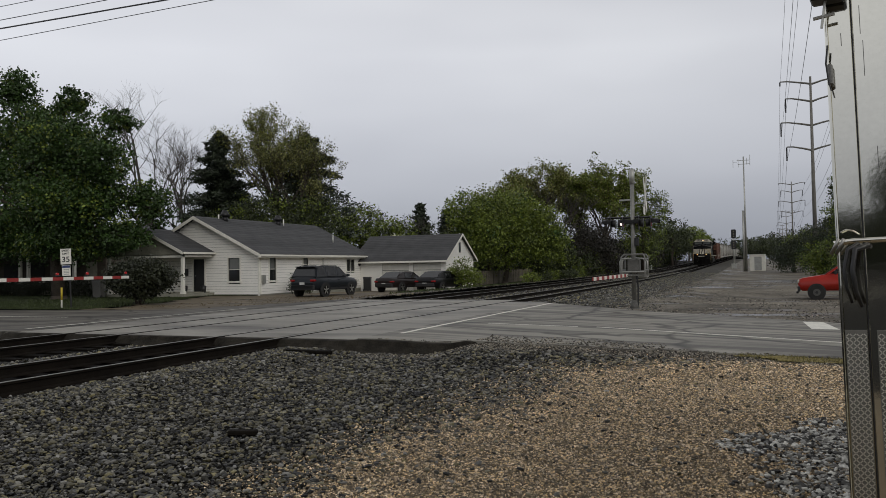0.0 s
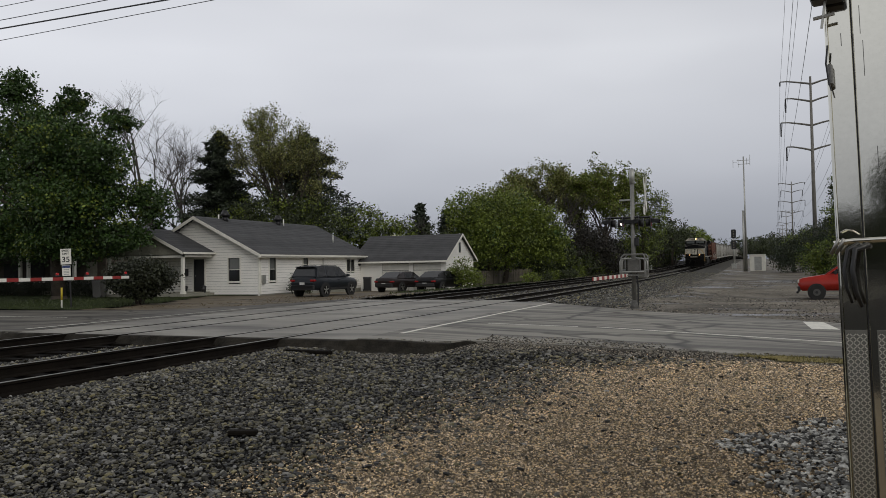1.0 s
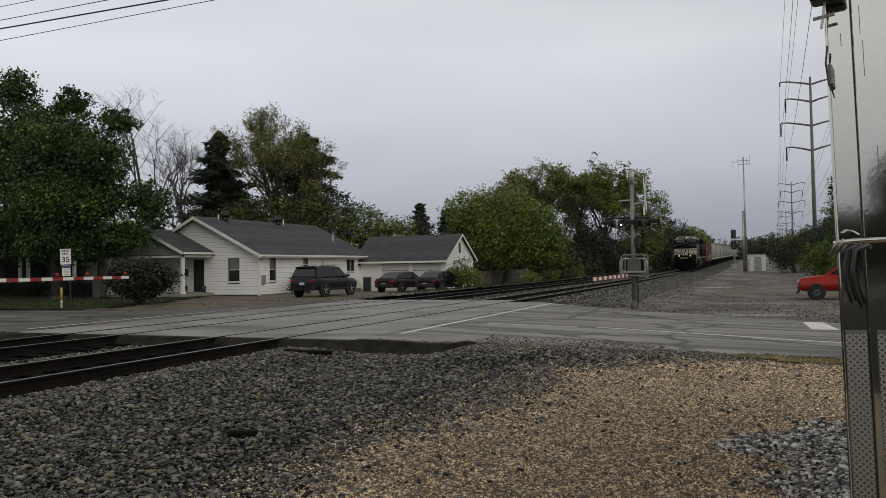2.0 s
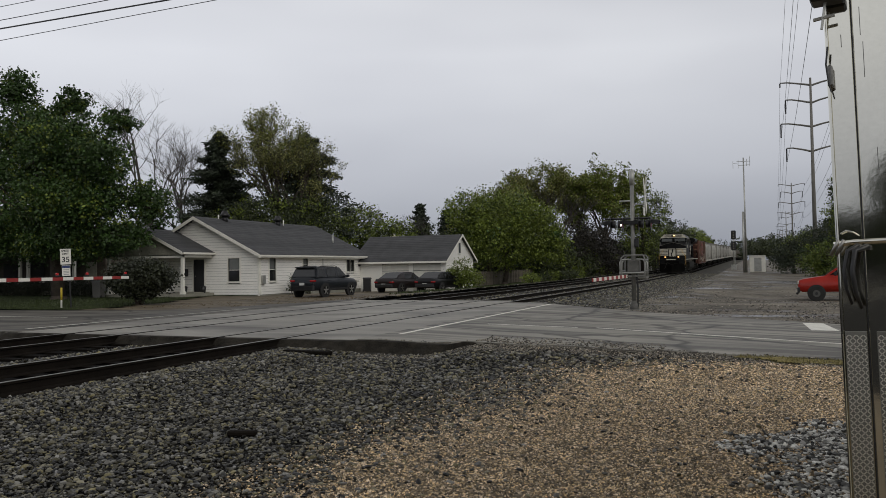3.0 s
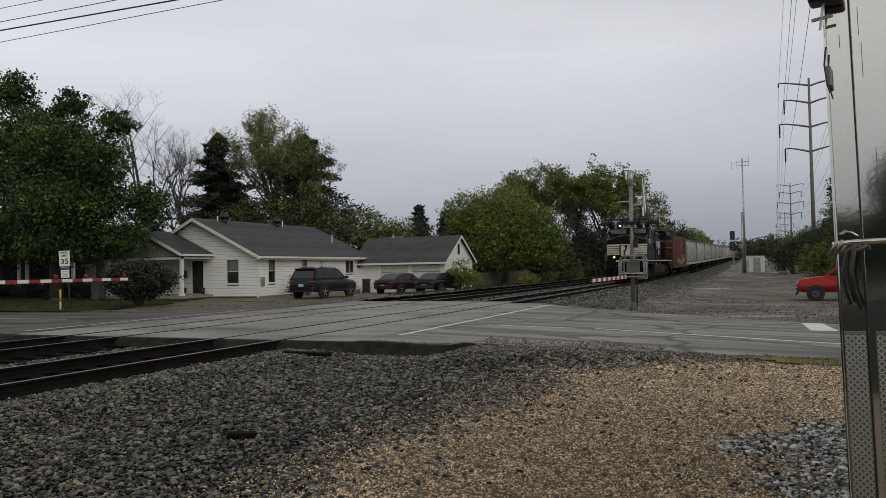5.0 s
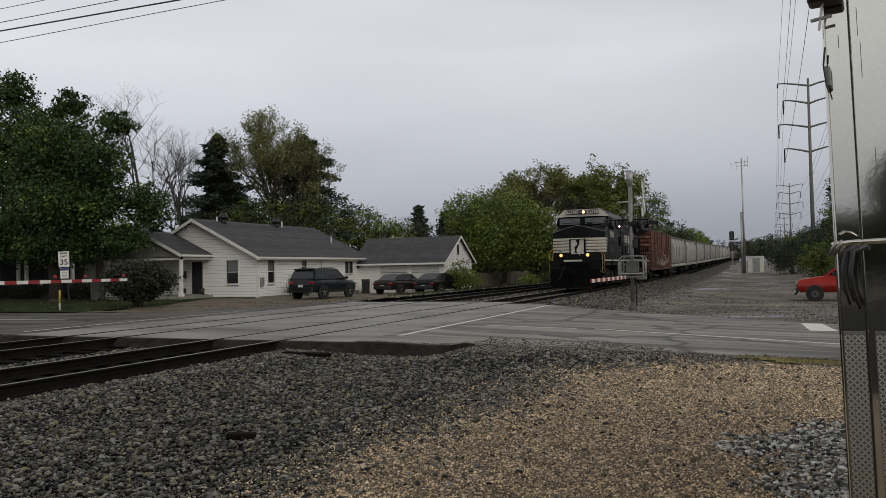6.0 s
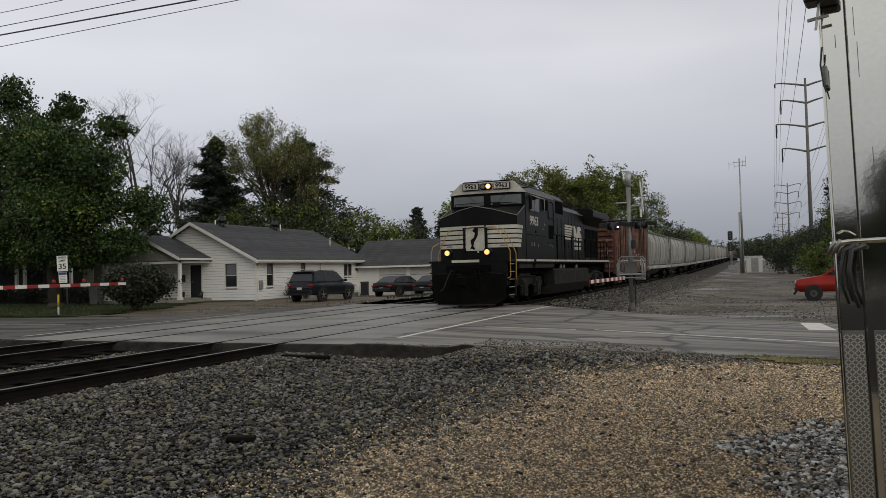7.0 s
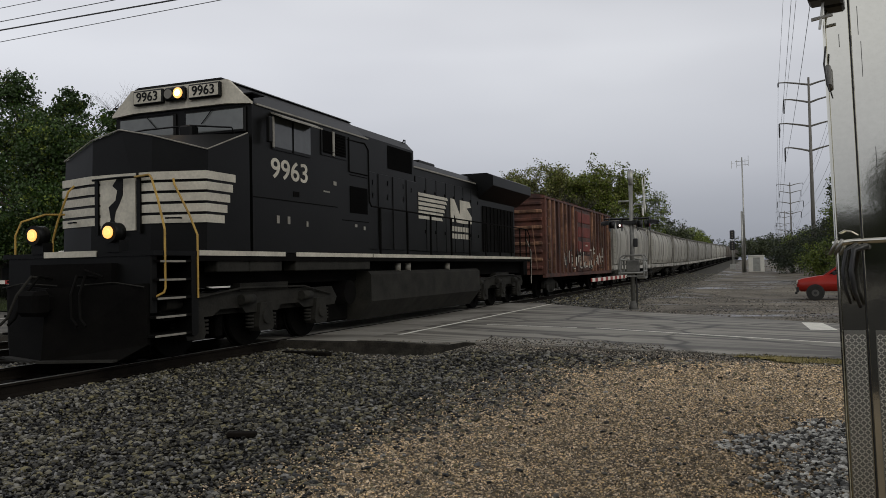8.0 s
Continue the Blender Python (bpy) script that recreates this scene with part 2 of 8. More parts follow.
def steps(*spans):
    out = []
    for a, b, s in spans:
        n = max(1, round((b - a) / s))
        out += [a + (b - a) * i / n for i in range(n)]
    return out + [spans[-1][1]]
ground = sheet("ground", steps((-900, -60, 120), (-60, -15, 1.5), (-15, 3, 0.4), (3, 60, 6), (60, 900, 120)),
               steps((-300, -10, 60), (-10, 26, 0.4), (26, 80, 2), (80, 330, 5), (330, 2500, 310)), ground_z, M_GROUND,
               "crushed stone ground beside the railway, blackened as shade between stones", rough=0.01)


def far_edge(x):
    """The road's far kerb line, which narrows away from the crossing."""
    pts = [(-80, 24.6), (-27, 24.4), (-22.5, 25.4), (-20, 27.0), (-16, 30.6), (-9.5, 29.4), (-6.85, 26.9), (-3.4, 24.6), (2, 22.8), (30, 21)]
    for (a, p), (b, q) in zip(pts, pts[1:]):
        if a <= x <= b:
            return p + (q - p) * (x - a) / (b - a)
    return 22


def near_edge(x):
    w = 0.22 * noise.noise((x * 1.1, 3, 0)) + 0.1 * noise.noise((x * 4, 5, 0))
    return 13.35 + (0.55 if x > -5.2 else 0.0) + (w if x > -6 else 0) + max(0, x + 5) * 0.09


def road_piece(name, x0, x1, step, material, label, lift=0.0):
    bm = bmesh.new()
    xs = steps((x0, x1, step))
    rows = 14
    top = [[bm.verts.new((x, near_edge(x) + (far_edge(x) - near_edge(x)) * j / rows, road_z(x) + lift)) for j in range(rows + 1)] for x in xs]
    low = [[bm.verts.new((c[j].co.x, c[j].co.y, c[j].co.z - 0.3)) for j in (0, rows)] for c in top]
    for i in range(len(xs) - 1):
        for j in range(rows):
            bm.faces.new((top[i][j], top[i + 1][j], top[i + 1][j + 1], top[i][j + 1]))
        bm.faces.new((low[i][0], low[i + 1][0], top[i + 1][0], top[i][0]))
        bm.faces.new((top[i][rows], top[i + 1][rows], low[i + 1][1], low[i][1]))
    for i in (0, len(xs) - 1):
        bm.faces.new([*top[i], low[i][1], low[i][0]] if i else [low[i][0], low[i][1], *top[i][::-1]])
    bmesh.ops.recalc_face_normals(bm, faces=bm.faces)
    return tagged(part(name, bm, material), label, "road", kind="structure")


def wear_road(m, stretch=(0.16, 2.0, 1), low=0.40, cracks=True, wet=0.45):
    """Long wheel tracks, cracks and damp streaks in the paving."""
    n, l = m.node_tree.nodes, m.node_tree.links
    b = n["Principled BSDF"]
    old = b.inputs["Base Color"].links[0].from_socket
    co = n.new("ShaderNodeTexCoord")
    mp = n.new("ShaderNodeMapping")
    mp.inputs["Scale"].default_value = stretch
    nz = n.new("ShaderNodeTexNoise")
    nz.inputs["Scale"].default_value = 1.0
    nz.inputs["Detail"].default_value = 6
    nz.inputs["Distortion"].default_value = 0.6
    l.new(co.outputs["Object"], mp.inputs[0])
    l.new(mp.outputs[0], nz.inputs["Vector"])
    rp = n.new("ShaderNodeValToRGB")
    rp.color_ramp.elements[0].position, rp.color_ramp.elements[0].color = low, (0.30, 0.285, 0.27, 1)
    rp.color_ramp.elements[1].position, rp.color_ramp.elements[1].color = 0.56, (1.05, 1.05, 1.05, 1)
    l.new(nz.outputs["Fac"], rp.inputs[0])
    vo = n.new("ShaderNodeTexVoronoi")
    vo.feature = "DISTANCE_TO_EDGE"
    vo.inputs["Scale"].default_value = 0.35
    dn = n.new("ShaderNodeTexNoise")
    dn.inputs["Scale"].default_value = 1.4
    ad = n.new("ShaderNodeMixRGB")
    ad.inputs[0].default_value = 0.35
    l.new(co.outputs["Object"], dn.inputs["Vector"])
    l.new(co.outputs["Object"], ad.inputs[1])
    l.new(dn.outputs["Color"], ad.inputs[2])
    l.new(ad.outputs[0], vo.inputs["Vector"])
    cr = n.new("ShaderNodeValToRGB")
    cr.color_ramp.elements[0].position, cr.color_ramp.elements[0].color = 0.005, (0.32, 0.31, 0.30, 1)
    cr.color_ramp.elements[1].position, cr.color_ramp.elements[1].color = 0.022, (1, 1, 1, 1)
    l.new(vo.outputs["Distance"], cr.inputs[0])
    m1 = n.new("ShaderNodeMixRGB")
    m1.blend_type = "MULTIPLY"
    m1.inputs[0].default_value = 1
    l.new(old, m1.inputs[1])
    l.new(rp.outputs[0], m1.inputs[2])
    m2 = n.new("ShaderNodeMixRGB")
    m2.blend_type = "MULTIPLY"
    m2.inputs[0].default_value = 1
    l.new(m1.outputs[0], m2.inputs[1])
    l.new(cr.outputs[0], m2.inputs[2])
    l.new((m2 if cracks else m1).outputs[0], b.inputs["Base Color"])
    rr = n.new("ShaderNodeMapRange")
    if wet < 0.4:
        rr.inputs["From Min"].default_value = 0.36
        rr.inputs["From Max"].default_value = 0.46
    rr.inputs["To Min"].default_value = wet
    rr.inputs["To Max"].default_value = 0.8
    l.new(nz.outputs["Fac"], rr.inputs[0])
    l.new(rr.outputs[0], b.inputs["Roughness"])


wear_road(M_ROAD)
wear_road(M_PANEL, (0.3, 0.6, 1), 0.26, False)
wear_road(M_LOT, (0.16, 0.45, 1), 0.36, False, 0.14)
wear_road(M_DIRT, (0.4, 1.2, 1), 0.36, False)
road_right = road_piece("road", -7.15, 30, 0.5, M_ROAD, "worn damp grey asphalt road with cracks")
wear_road(M_ROADDIRTY, (0.08, 1.1, 1), 0.40)
road_left = road_piece("road", -80, -15.95, 1.0, M_ROADDIRTY, "worn damp grey asphalt road beyond the tracks")


def marking(name, corners, label, lift=0.005):
    """A painted mark that lies on the road, with worn ends."""
    bm = bmesh.new()
    (a, b), (c, d) = corners
    n = max(2, int((Vector(b) - Vector(a)).length / 0.5))
    rows = []
    for i in range(n + 1):
        k = i / n
        p, q = Vector(a).lerp(Vector(b), k), Vector(d).lerp(Vector(c), k)
        j = 0.02 * noise.noise((k * 40, 2, 7))
        rows.append([bm.verts.new((v.x + j, v.y, road_z(v.x) + lift)) for v in (p, q)])
    for p, q in zip(rows, rows[1:]):
        bm.faces.new((p[0], p[1], q[1], q[0]))
    bmesh.ops.recalc_face_normals(bm, faces=bm.faces)
    ob = part(name, bm, M_PAINT)
    return tagged(ob, label, "road marking", kind="structure")


marking("stop_line", (((-6.84, 14.5), (-6.80, 26.8)), ((-6.68, 26.8), (-6.72, 14.5))), "long worn white line beside the crossing")
marking("edge_line", (((-6.0, 17.75), (-3.9, 18.0)), ((-3.9, 17.9), (-6.0, 17.66))), "faint worn white edge line", 0.004)
marking("edge_line", (((-3.5, 18.15), (12.0, 15.6)), ((12.0, 15.46), (-3.5, 18.02))), "worn white edge line on the road")
marking("stop_bar", (((1.10, 20.3), (1.02, 22.7)), ((1.52, 22.75), (1.72, 20.5))), "white stop bar on the road")
marking("stop_line", (((-16.55, 13.9), (-16.70, 23.0)), ((-16.56, 23.0), (-16.41, 13.9))), "worn white line beyond the tracks")
marking("edge_line", (((-60, 14.2), (-19.4, 15.4)), ((-19.4, 15.52), (-60, 14.32))), "worn white edge line beyond the tracks")
marking("edge_line", (((-60, 20.0), (-22.5, 20.6)), ((-22.5, 20.72), (-60, 20.12))), "worn white edge line by the lawn")

# ---- lawn, drive and lot ----
def zone(name, x0, x1, y0, y1, step, material, label, inside, lift=0.02, rough=0.03):
    """A patch of another ground cover with a ragged edge, lying on the ground."""
    bm = bmesh.new()
    xs, ys = steps((x0, x1, step)), steps((y0, y1, step))
    grid = {}
    for i, x in enumerate(xs):
        for j, y in enumerate(ys):
            if inside(x, y):
                grid[i, j] = bm.verts.new((x + 0.3 * step * noise.noise((x * 2, y * 2, 1)), y + 0.3 * step * noise.noise((x * 2, y * 2, 9)),
                                           ground_z(x, y) + lift + rough * noise.noise((x * 0.9, y * 0.9, 4))))
    for i, j in list(grid):
        q = [(i, j), (i + 1, j), (i + 1, j + 1), (i, j + 1)]
        if all(k in grid for k in q):
            bm.faces.new([grid[k] for k in q])
    return tagged(part(name, bm, material, smooth=True), label, "ground", kind="structure")


def wob(x, y, s=0.5):
    return s * noise.noise((x * 0.4, y * 0.4, 2)) + 0.5 * s * noise.noise((x * 1.7, y * 1.7, 5))


def lawn_edge(y):
    return -26.4 - max(0.0, y - 28) * 0.42 + wob(3, y, 0.6)


zone("lawn", -75, -24.0, 24.6, 44, 0.6, M_GRASS, "patchy spring lawn before the houses", lambda x, y: y > 24.8 + wob(x, y) and (x < lawn_edge(y) or (y > 39.2 and x < -28.7)), 0.05)
zone("driveway", -33.5, -15.9, 24, 62, 0.6, M_DIRT, "pale gravel drive beside the house", lambda x, y: y > far_edge(x) - 0.2 + wob(x, y, 0.3) and x < -16.5 + wob(x, y, 0.4) and x > (lawn_edge(y) - 0.4 if y < 40 else -28.4), 0.045)
zone("lawn", -25, -16.8, 40, 64, 0.5, M_GRASS, "worn grass strip between drive and track", lambda x, y: abs(x + 19.0) < 1.3 + wob(x, y, 1.0) and 42 < y < 63, 0.075)
zone("lawn", -80, -17, 58, 140, 3, M_GRASS, "rough grass beneath the trees along the line", lambda x, y: True, 0.04)
zone("line_shoulder", -8.2, -4.4, 25.2, 330, 0.7, M_BED, "grey crushed stone shoulder of the line", lambda x, y: y > far_edge(x) - 0.1, 0.025)
zone("lot", -5.6, 40, 22.4, 330, 0.9, M_LOT, "wet stony gravel lot with puddles", lambda x, y: y > far_edge(x) - 0.1 and x > -5.2 + wob(x, y, 0.8), 0.04)
zone("verge", -0.4, 9, 13.2, 15.4, 0.2, mat("dry_yellow_grass", (0.19, 0.155, 0.045), 0.95, var=0.5, scale=3, fine=25, bump=0.8), "yellow-green weedy verge by the road",
     lambda x, y: 13.6 + wob(x * 3, y * 3, 0.5) < y < near_edge(x) + 0.05, 0.035)

TAN = [(-3.05, 3.0), (-3.12, 4.98), (-3.17, 5.57), (-3.2, 6.7), (-3.06, 7.78), (-2.73, 8.73), (-2.72, 10.2), (-2.4, 11.9), (-1.6, 12.6), (-0.24, 13.6)]


def tan_side(x, y):
    """Positive where the tan gravel lies, in metres from its ragged border."""
    for (a, p), (b, q) in zip(TAN, TAN[1:]):
        if p <= y <= q:
            return x - (a + (b - a) * (y - p) / (q - p)) + wob(x * 2, y * 2, 0.35)
    return (x + 3.0) if y < 3 else -1


zone("gravel_apron", -4, 8, -6, 13.8, 0.12, M_TAN, "tan pea gravel apron", lambda x, y: tan_side(x, y) > 0, 0.014, 0.0)

# ---- tracks ----
TRACKS = (-9.51, -13.56)
RAIL_SEC = [(-0.075, -0.172), (0.075, -0.172), (0.07, -0.155), (0.014, -0.135), (0.010, -0.045), (0.036, -0.034), (0.036, -0.004), (-0.036, -0.004), (-0.036, -0.034), (-0.010, -0.045), (-0.014, -0.135), (-0.07, -0.155)]
RAIL_YS = steps((-60, 55, 57.5), (55, 330, 5), (330, 700, 185))


def loft_y(outline, ys):
    """An outline of (x, z) drawn along the line and its grade."""
    bm = bmesh.new()
    rings = [[bm.verts.new((x, y, z + grade(y))) for x, z in outline] for y in ys]
    n = len(outline)
    for a, b in zip(rings, rings[1:]):
        for i in range(n):
            bm.faces.new((a[i], b[i], b[(i + 1) % n], a[(i + 1) % n]))
    bm.faces.new(rings[0])
    bm.faces.new(rings[-1][::-1])
    bmesh.ops.recalc_face_normals(bm, faces=bm.faces)
    return bm


for cx in TRACKS:
    tr = thing("railway_track", "straight railway track on dark timber ties", "railway track", kind="structure")
    for s in (-0.755, 0.755):
        rl = part("rail", loft_y([(cx + s + x, z) for x, z in RAIL_SEC], RAIL_YS), M_RAIL, tr, "rusty steel rail with a polished head")
        part("rail_head", loft_y([(cx + s - 0.030, -0.005), (cx + s + 0.030, -0.005), (cx + s + 0.030, 0.0), (cx + s - 0.030, 0.0)], RAIL_YS), M_RAILTOP, rl, "bright polished rail head")
    tie_me = None
    ys = [y for y in steps((-4, 12.9, 0.53))] + [30 + k * 0.53 for k in range(110)]
    for y in ys:
        if tie_me is None:
            t0 = part("tie", add_box(bmesh.new(), -1.3, 1.3, -0.115, 0.115, -0.18, 0.0, 0.012), M_TIE, tr)
            tie_me = t0.data
        else:
            t0 = new("tie", tie_me)
            t0.parent = tr
        t0.matrix_basis = pose(cx + random.uniform(-0.04, 0.04), y + random.uniform(-0.04, 0.04), -0.172 + grade(y), 0, 0, random.uniform(-1.2, 1.2))
    bm = bmesh.new()
    for k in range(500):
        y = 88.5 + k * 0.53
        add_box(bm, cx - 1.3, cx + 1.3, y - 0.115, y + 0.115, grade(y) - 0.35, grade(y) - 0.172)
    tagged(part("far_ties", bm, M_TIE, tr), kind="stuff")

# ballast shoulders: one sheet that follows both tracks
def ballast_z(x):
    if x > -7.6:
        return max(-0.42, -0.215 - (x + 7.6) * 0.055)
    if x < -15.6:
        return max(-0.5, -0.215 - (-15.6 - x) * 0.10)
    return -0.215


# The middle sheet lies under loose stones, with gap shade in its colour.
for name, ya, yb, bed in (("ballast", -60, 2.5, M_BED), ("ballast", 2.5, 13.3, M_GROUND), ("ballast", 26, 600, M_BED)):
    bm = bmesh.new()
    xs = steps((-18.5, -3.0, 0.5))
    ys = steps((ya, yb, 1.0 if yb < 100 else 4.0))
    gr = [[bm.verts.new((x, y, ballast_z(x) + grade(y) + 0.02 * noise.noise((x * 2, y * 2, 0)))) for y in ys] for x in xs]
    for a, b in zip(gr, gr[1:]):
        for j in range(len(ys) - 1):
            bm.faces.new((a[j], b[j], b[j + 1], a[j + 1]))
    tagged(part(name, bm, bed, smooth=True), "grey crushed stone ballast bed under the tracks", "ballast", kind="structure")

# crossing panels, with open flangeways beside the rails
crossing = thing("crossing", "pale concrete level crossing panels across both tracks", "level crossing", kind="structure")
STRIPS = [(-8.64, -7.16), (-10.14, -8.89), (-12.68, -10.38), (-14.19, -12.94), (-15.94, -14.44)]
for xa, xb in STRIPS:
    n = 7
    for k in range(n):
        mid = (xa + xb) / 2
        y0, y1 = 13.2, min(29.6, far_edge(mid))
        a, b = y0 + (y1 - y0) * k / n, y0 + (y1 - y0) * (k + 1) / n
        part("panel", add_box(bmesh.new(), xa, xb, a + 0.012, b - 0.012, -0.2, -0.004 + random.uniform(-0.004, 0.003), 0.012), M_PANEL, crossing)
for cx in TRACKS:
    for s in (-0.755, 0.755):
        part("flange_filler", box(cx + s - 0.10, cx + s + 0.10, 13.15, 29.4, -0.19, -0.05), M_TIE, crossing)
M_RUBBER = mat("dark_crumbling_asphalt", (0.024, 0.022, 0.019), 0.95, spec=0.15, var=0.6, scale=5, fine=40, bump=1.0)
bm = bmesh.new()
rows = []
for x in steps((-16.2, -4.2, 0.12)):
    top = 13.193 if x < -7.1 else near_edge(x) - 0.012
    wide = 1.0 + 0.35 * noise.noise((x * 0.9, 1, 0)) + 0.2 * noise.noise((x * 4, 6, 0))
    fade = min(1.0, max(0.0, (-4.2 - x) / 1.6))
    rows.append([bm.verts.new((x, top - dy * wide * (0.4 + 0.6 * fade), dz * (0.3 + 0.7 * fade) + road_z(x) - 0.012 + 0.025 * noise.noise((x * 3, dy * 9, 2)) * (dy > 0)))
                 for dy, dz in ((0, -0.30), (0, 0), (0.10, -0.012), (0.17, -0.10), (0.30, -0.20), (0.55, -0.275), (0.62, -0.40))])
for p, q in zip(rows, rows[1:]):
    for j in range(6):
        bm.faces.new((p[j], q[j], q[j + 1], p[j + 1]))
bmesh.ops.recalc_face_normals(bm, faces=bm.faces)
part("edge_strip", bm, M_RUBBER, crossing, "dark crumbling asphalt edge of the crossing")

# ---- loose stone ----
_b = bmesh.new()
bmesh.ops.create_icosphere(_b, subdivisions=1, radius=1.0)
_b.verts.ensure_lookup_table()
ICO_V = np.array([v.co[:] for v in _b.verts])
ICO_F = np.array([[v.index for v in f.verts] for f in _b.faces])
_b.free()
OCT_V = np.array([(1, 0, 0), (-1, 0, 0), (0, 1, 0), (0, -1, 0), (0, 0, 1), (0, 0, -1)], float)
OCT_F = np.array([(0, 2, 4), (2, 1, 4), (1, 3, 4), (3, 0, 4), (2, 0, 5), (1, 2, 5), (3, 1, 5), (0, 3, 5)])


def stones(name, pts, sizes, base_v, base_f, material, label, flat=0.6, seed=1):
    """Many loose stones in one mesh: each a knocked-about solid, turned at random."""
    rng = np.random.default_rng(seed)
    n, k = len(pts), len(base_v)
    v = np.repeat(base_v[None], n, 0) * rng.uniform(0.72, 1.25, (n, k, 1))
    v = v * (rng.uniform(0.55, 1.4, (n, 1, 3)) * np.array([1, 1, flat]))
    a, t = rng.uniform(0, 2 * np.pi, n), rng.normal(0, 0.35, n)
    ct, st = np.cos(t)[:, None], np.sin(t)[:, None]
    y, z = v[..., 1] * ct - v[..., 2] * st, v[..., 1] * st + v[..., 2] * ct
    ca, sa = np.cos(a)[:, None], np.sin(a)[:, None]
    v = np.stack([v[..., 0] * ca - y * sa, v[..., 0] * sa + y * ca, z], -1) * sizes[:, None, None] + pts[:, None, :]
    f = (np.arange(n)[:, None, None] * k + base_f[None]).reshape(-1, 3)
    return tagged(new(name, mesh_from(name, v.reshape(-1, 3), f, material)), label, "gravel", kind="stuff")


rng = np.random.default_rng(11)


def scatter(n, x0, x1, y0, y1, keep, z, near=False):
    x = rng.uniform(x0, x1, n)
    y = y0 + (y1 - y0) * (rng.uniform(0, 1, n) ** (1.5 if near else 1.0))
    ok = np.array([keep(a, b) for a, b in zip(x, y)])
    x, y = x[ok], y[ok]
    return np.stack([x, y, np.array([z(a, b) for a, b in zip(x, y)])], 1)


def wedge(x, y):
    return -1.36 * y - 0.6 < x < 0.24 * y + 0.3


def bed_z(x, y):
    return (0.035 * min(1.0, max(0.0, (-6.9 - x) / 1.0)) if x > -8.6 else 0) + max(ballast_z(x) + grade(y) if -18 < x < -3.0 else -9, ground_z(x, y))


def on_tie(x):
    return any(abs(x - c) < 1.34 for c in TRACKS)


p1 = scatter(125000, -14, 1.5, 3.6, 13.3, lambda x, y: wedge(x, y) and x > -8.5 and tan_side(x, y) < 0.05 + 1.3 * random.random() ** 4 and y < near_edge(x) - 0.02, bed_z, True)
p1[:, 2] += rng.uniform(-0.016, 0.018, len(p1))
stones("ballast_stones", p1 + [0, 0, 0.008], 0.0085 * np.exp(rng.uniform(0, 1, len(p1)) ** 1.4 * 1.15) * (1 + 0.05 * p1[:, 1]), ICO_V, ICO_F, M_BALLAST, "loose grey crushed ballast stones", 0.6, seed=2)
p2 = scatter(19000, -18, -7.9, 3.0, 13.2, lambda x, y: wedge(x, y), lambda x, y: bed_z(x, y) - (0.075 if on_tie(x) and x < -8.65 else 0), False)
stones("ballast_stones", p2 + [0, 0, 0.01], rng.uniform(0.025, 0.05, len(p2)), OCT_V, OCT_F, M_BALLAST, "loose grey ballast stones between the rails", seed=3)
p3 = scatter(36000, -18, -3.4, 25.5, 105, lambda x, y: y > far_edge(x) - 0.3, lambda x, y: bed_z(x, y) + (0.025 if on_tie(x) else 0), True)
stones("ballast_stones", p3 + [0, 0, 0.015], rng.uniform(0.04, 0.085, len(p3)), OCT_V, OCT_F, M_BALLAST, "loose grey ballast stones along the line", seed=4)
p4 = scatter(230000, -4, 3.2, 3.6, 13.8, lambda x, y: wedge(x, y) and tan_side(x, y) > -0.05 - 1.6 * random.random() ** 4, lambda x, y: ground_z(x, y) + 0.017, True)
stones("pea_gravel", p4, rng.uniform(0.0048, 0.0115, len(p4)) * (1 + 0.07 * p4[:, 1]), OCT_V, OCT_F, M_TANSTONE, "tan pea gravel", seed=5)
M_GREYSTONE = mat("grey_limestone", (0.28, 0.282, 0.285), 0.8, rand=0.95, var=0.3, scale=3, fine=60, bump=0.2)
p5 = scatter(17000, -0.6, 2.6, 6.1, 9.9, lambda x, y: ((x - 0.9) / 1.08) ** 2 + ((y - 7.45) / 1.75) ** 2 < 0.35 + 0.75 * random.random() + wob(x * 3, y * 3, 0.8), lambda x, y: ground_z(x, y) + 0.028)
stones("limestone_chips", p5, 0.009 * np.exp(rng.uniform(0, 1.25, len(p5)) ** 1.3), ICO_V, ICO_F, M_GREYSTONE, "patch of grey limestone chips", seed=6)
p6 = scatter(900, -4, 3, 4, 13.5, lambda x, y: wedge(x, y) and tan_side(x, y) > 0, lambda x, y: ground_z(x, y) + 0.03)
stones("loose_chips", p6, rng.uniform(0.01, 0.028, len(p6)), ICO_V, ICO_F, M_BALLAST, "odd dark chips on the gravel apron", seed=7)
M_LOTSTONE = mat("brown_grey_stone", (0.145, 0.132, 0.115), 0.9, rand=0.9, var=0.3, scale=3, fine=60, bump=0.2)
p7 = scatter(38000, -5.5, 14, 22.6, 70, lambda x, y: y > far_edge(x) + 0.2 and wob(x * 1.3, y * 0.6, 1.0) + random.random() > 0.45, lambda x, y: ground_z(x, y) + 0.045, True)
stones("lot_stones", p7, 0.012 * np.exp(rng.uniform(0, 1.25, len(p7))), OCT_V, OCT_F, M_LOTSTONE, "scattered stones on the gravel lot", seed=8)
M_DRYTWIG = mat("dead_leaf_litter", (0.11, 0.08, 0.045), 0.95, var=0.4, bump=0)
p8 = scatter(700, -26, -17, 26.5, 40, lambda x, y: y > far_edge(x), lambda x, y: ground_z(x, y) + 0.06)
stones("leaf_litter", p8, rng.uniform(0.015, 0.04, len(p8)), OCT_V, OCT_F, M_DRYTWIG, "leaf litter and stones on the drive", seed=9)
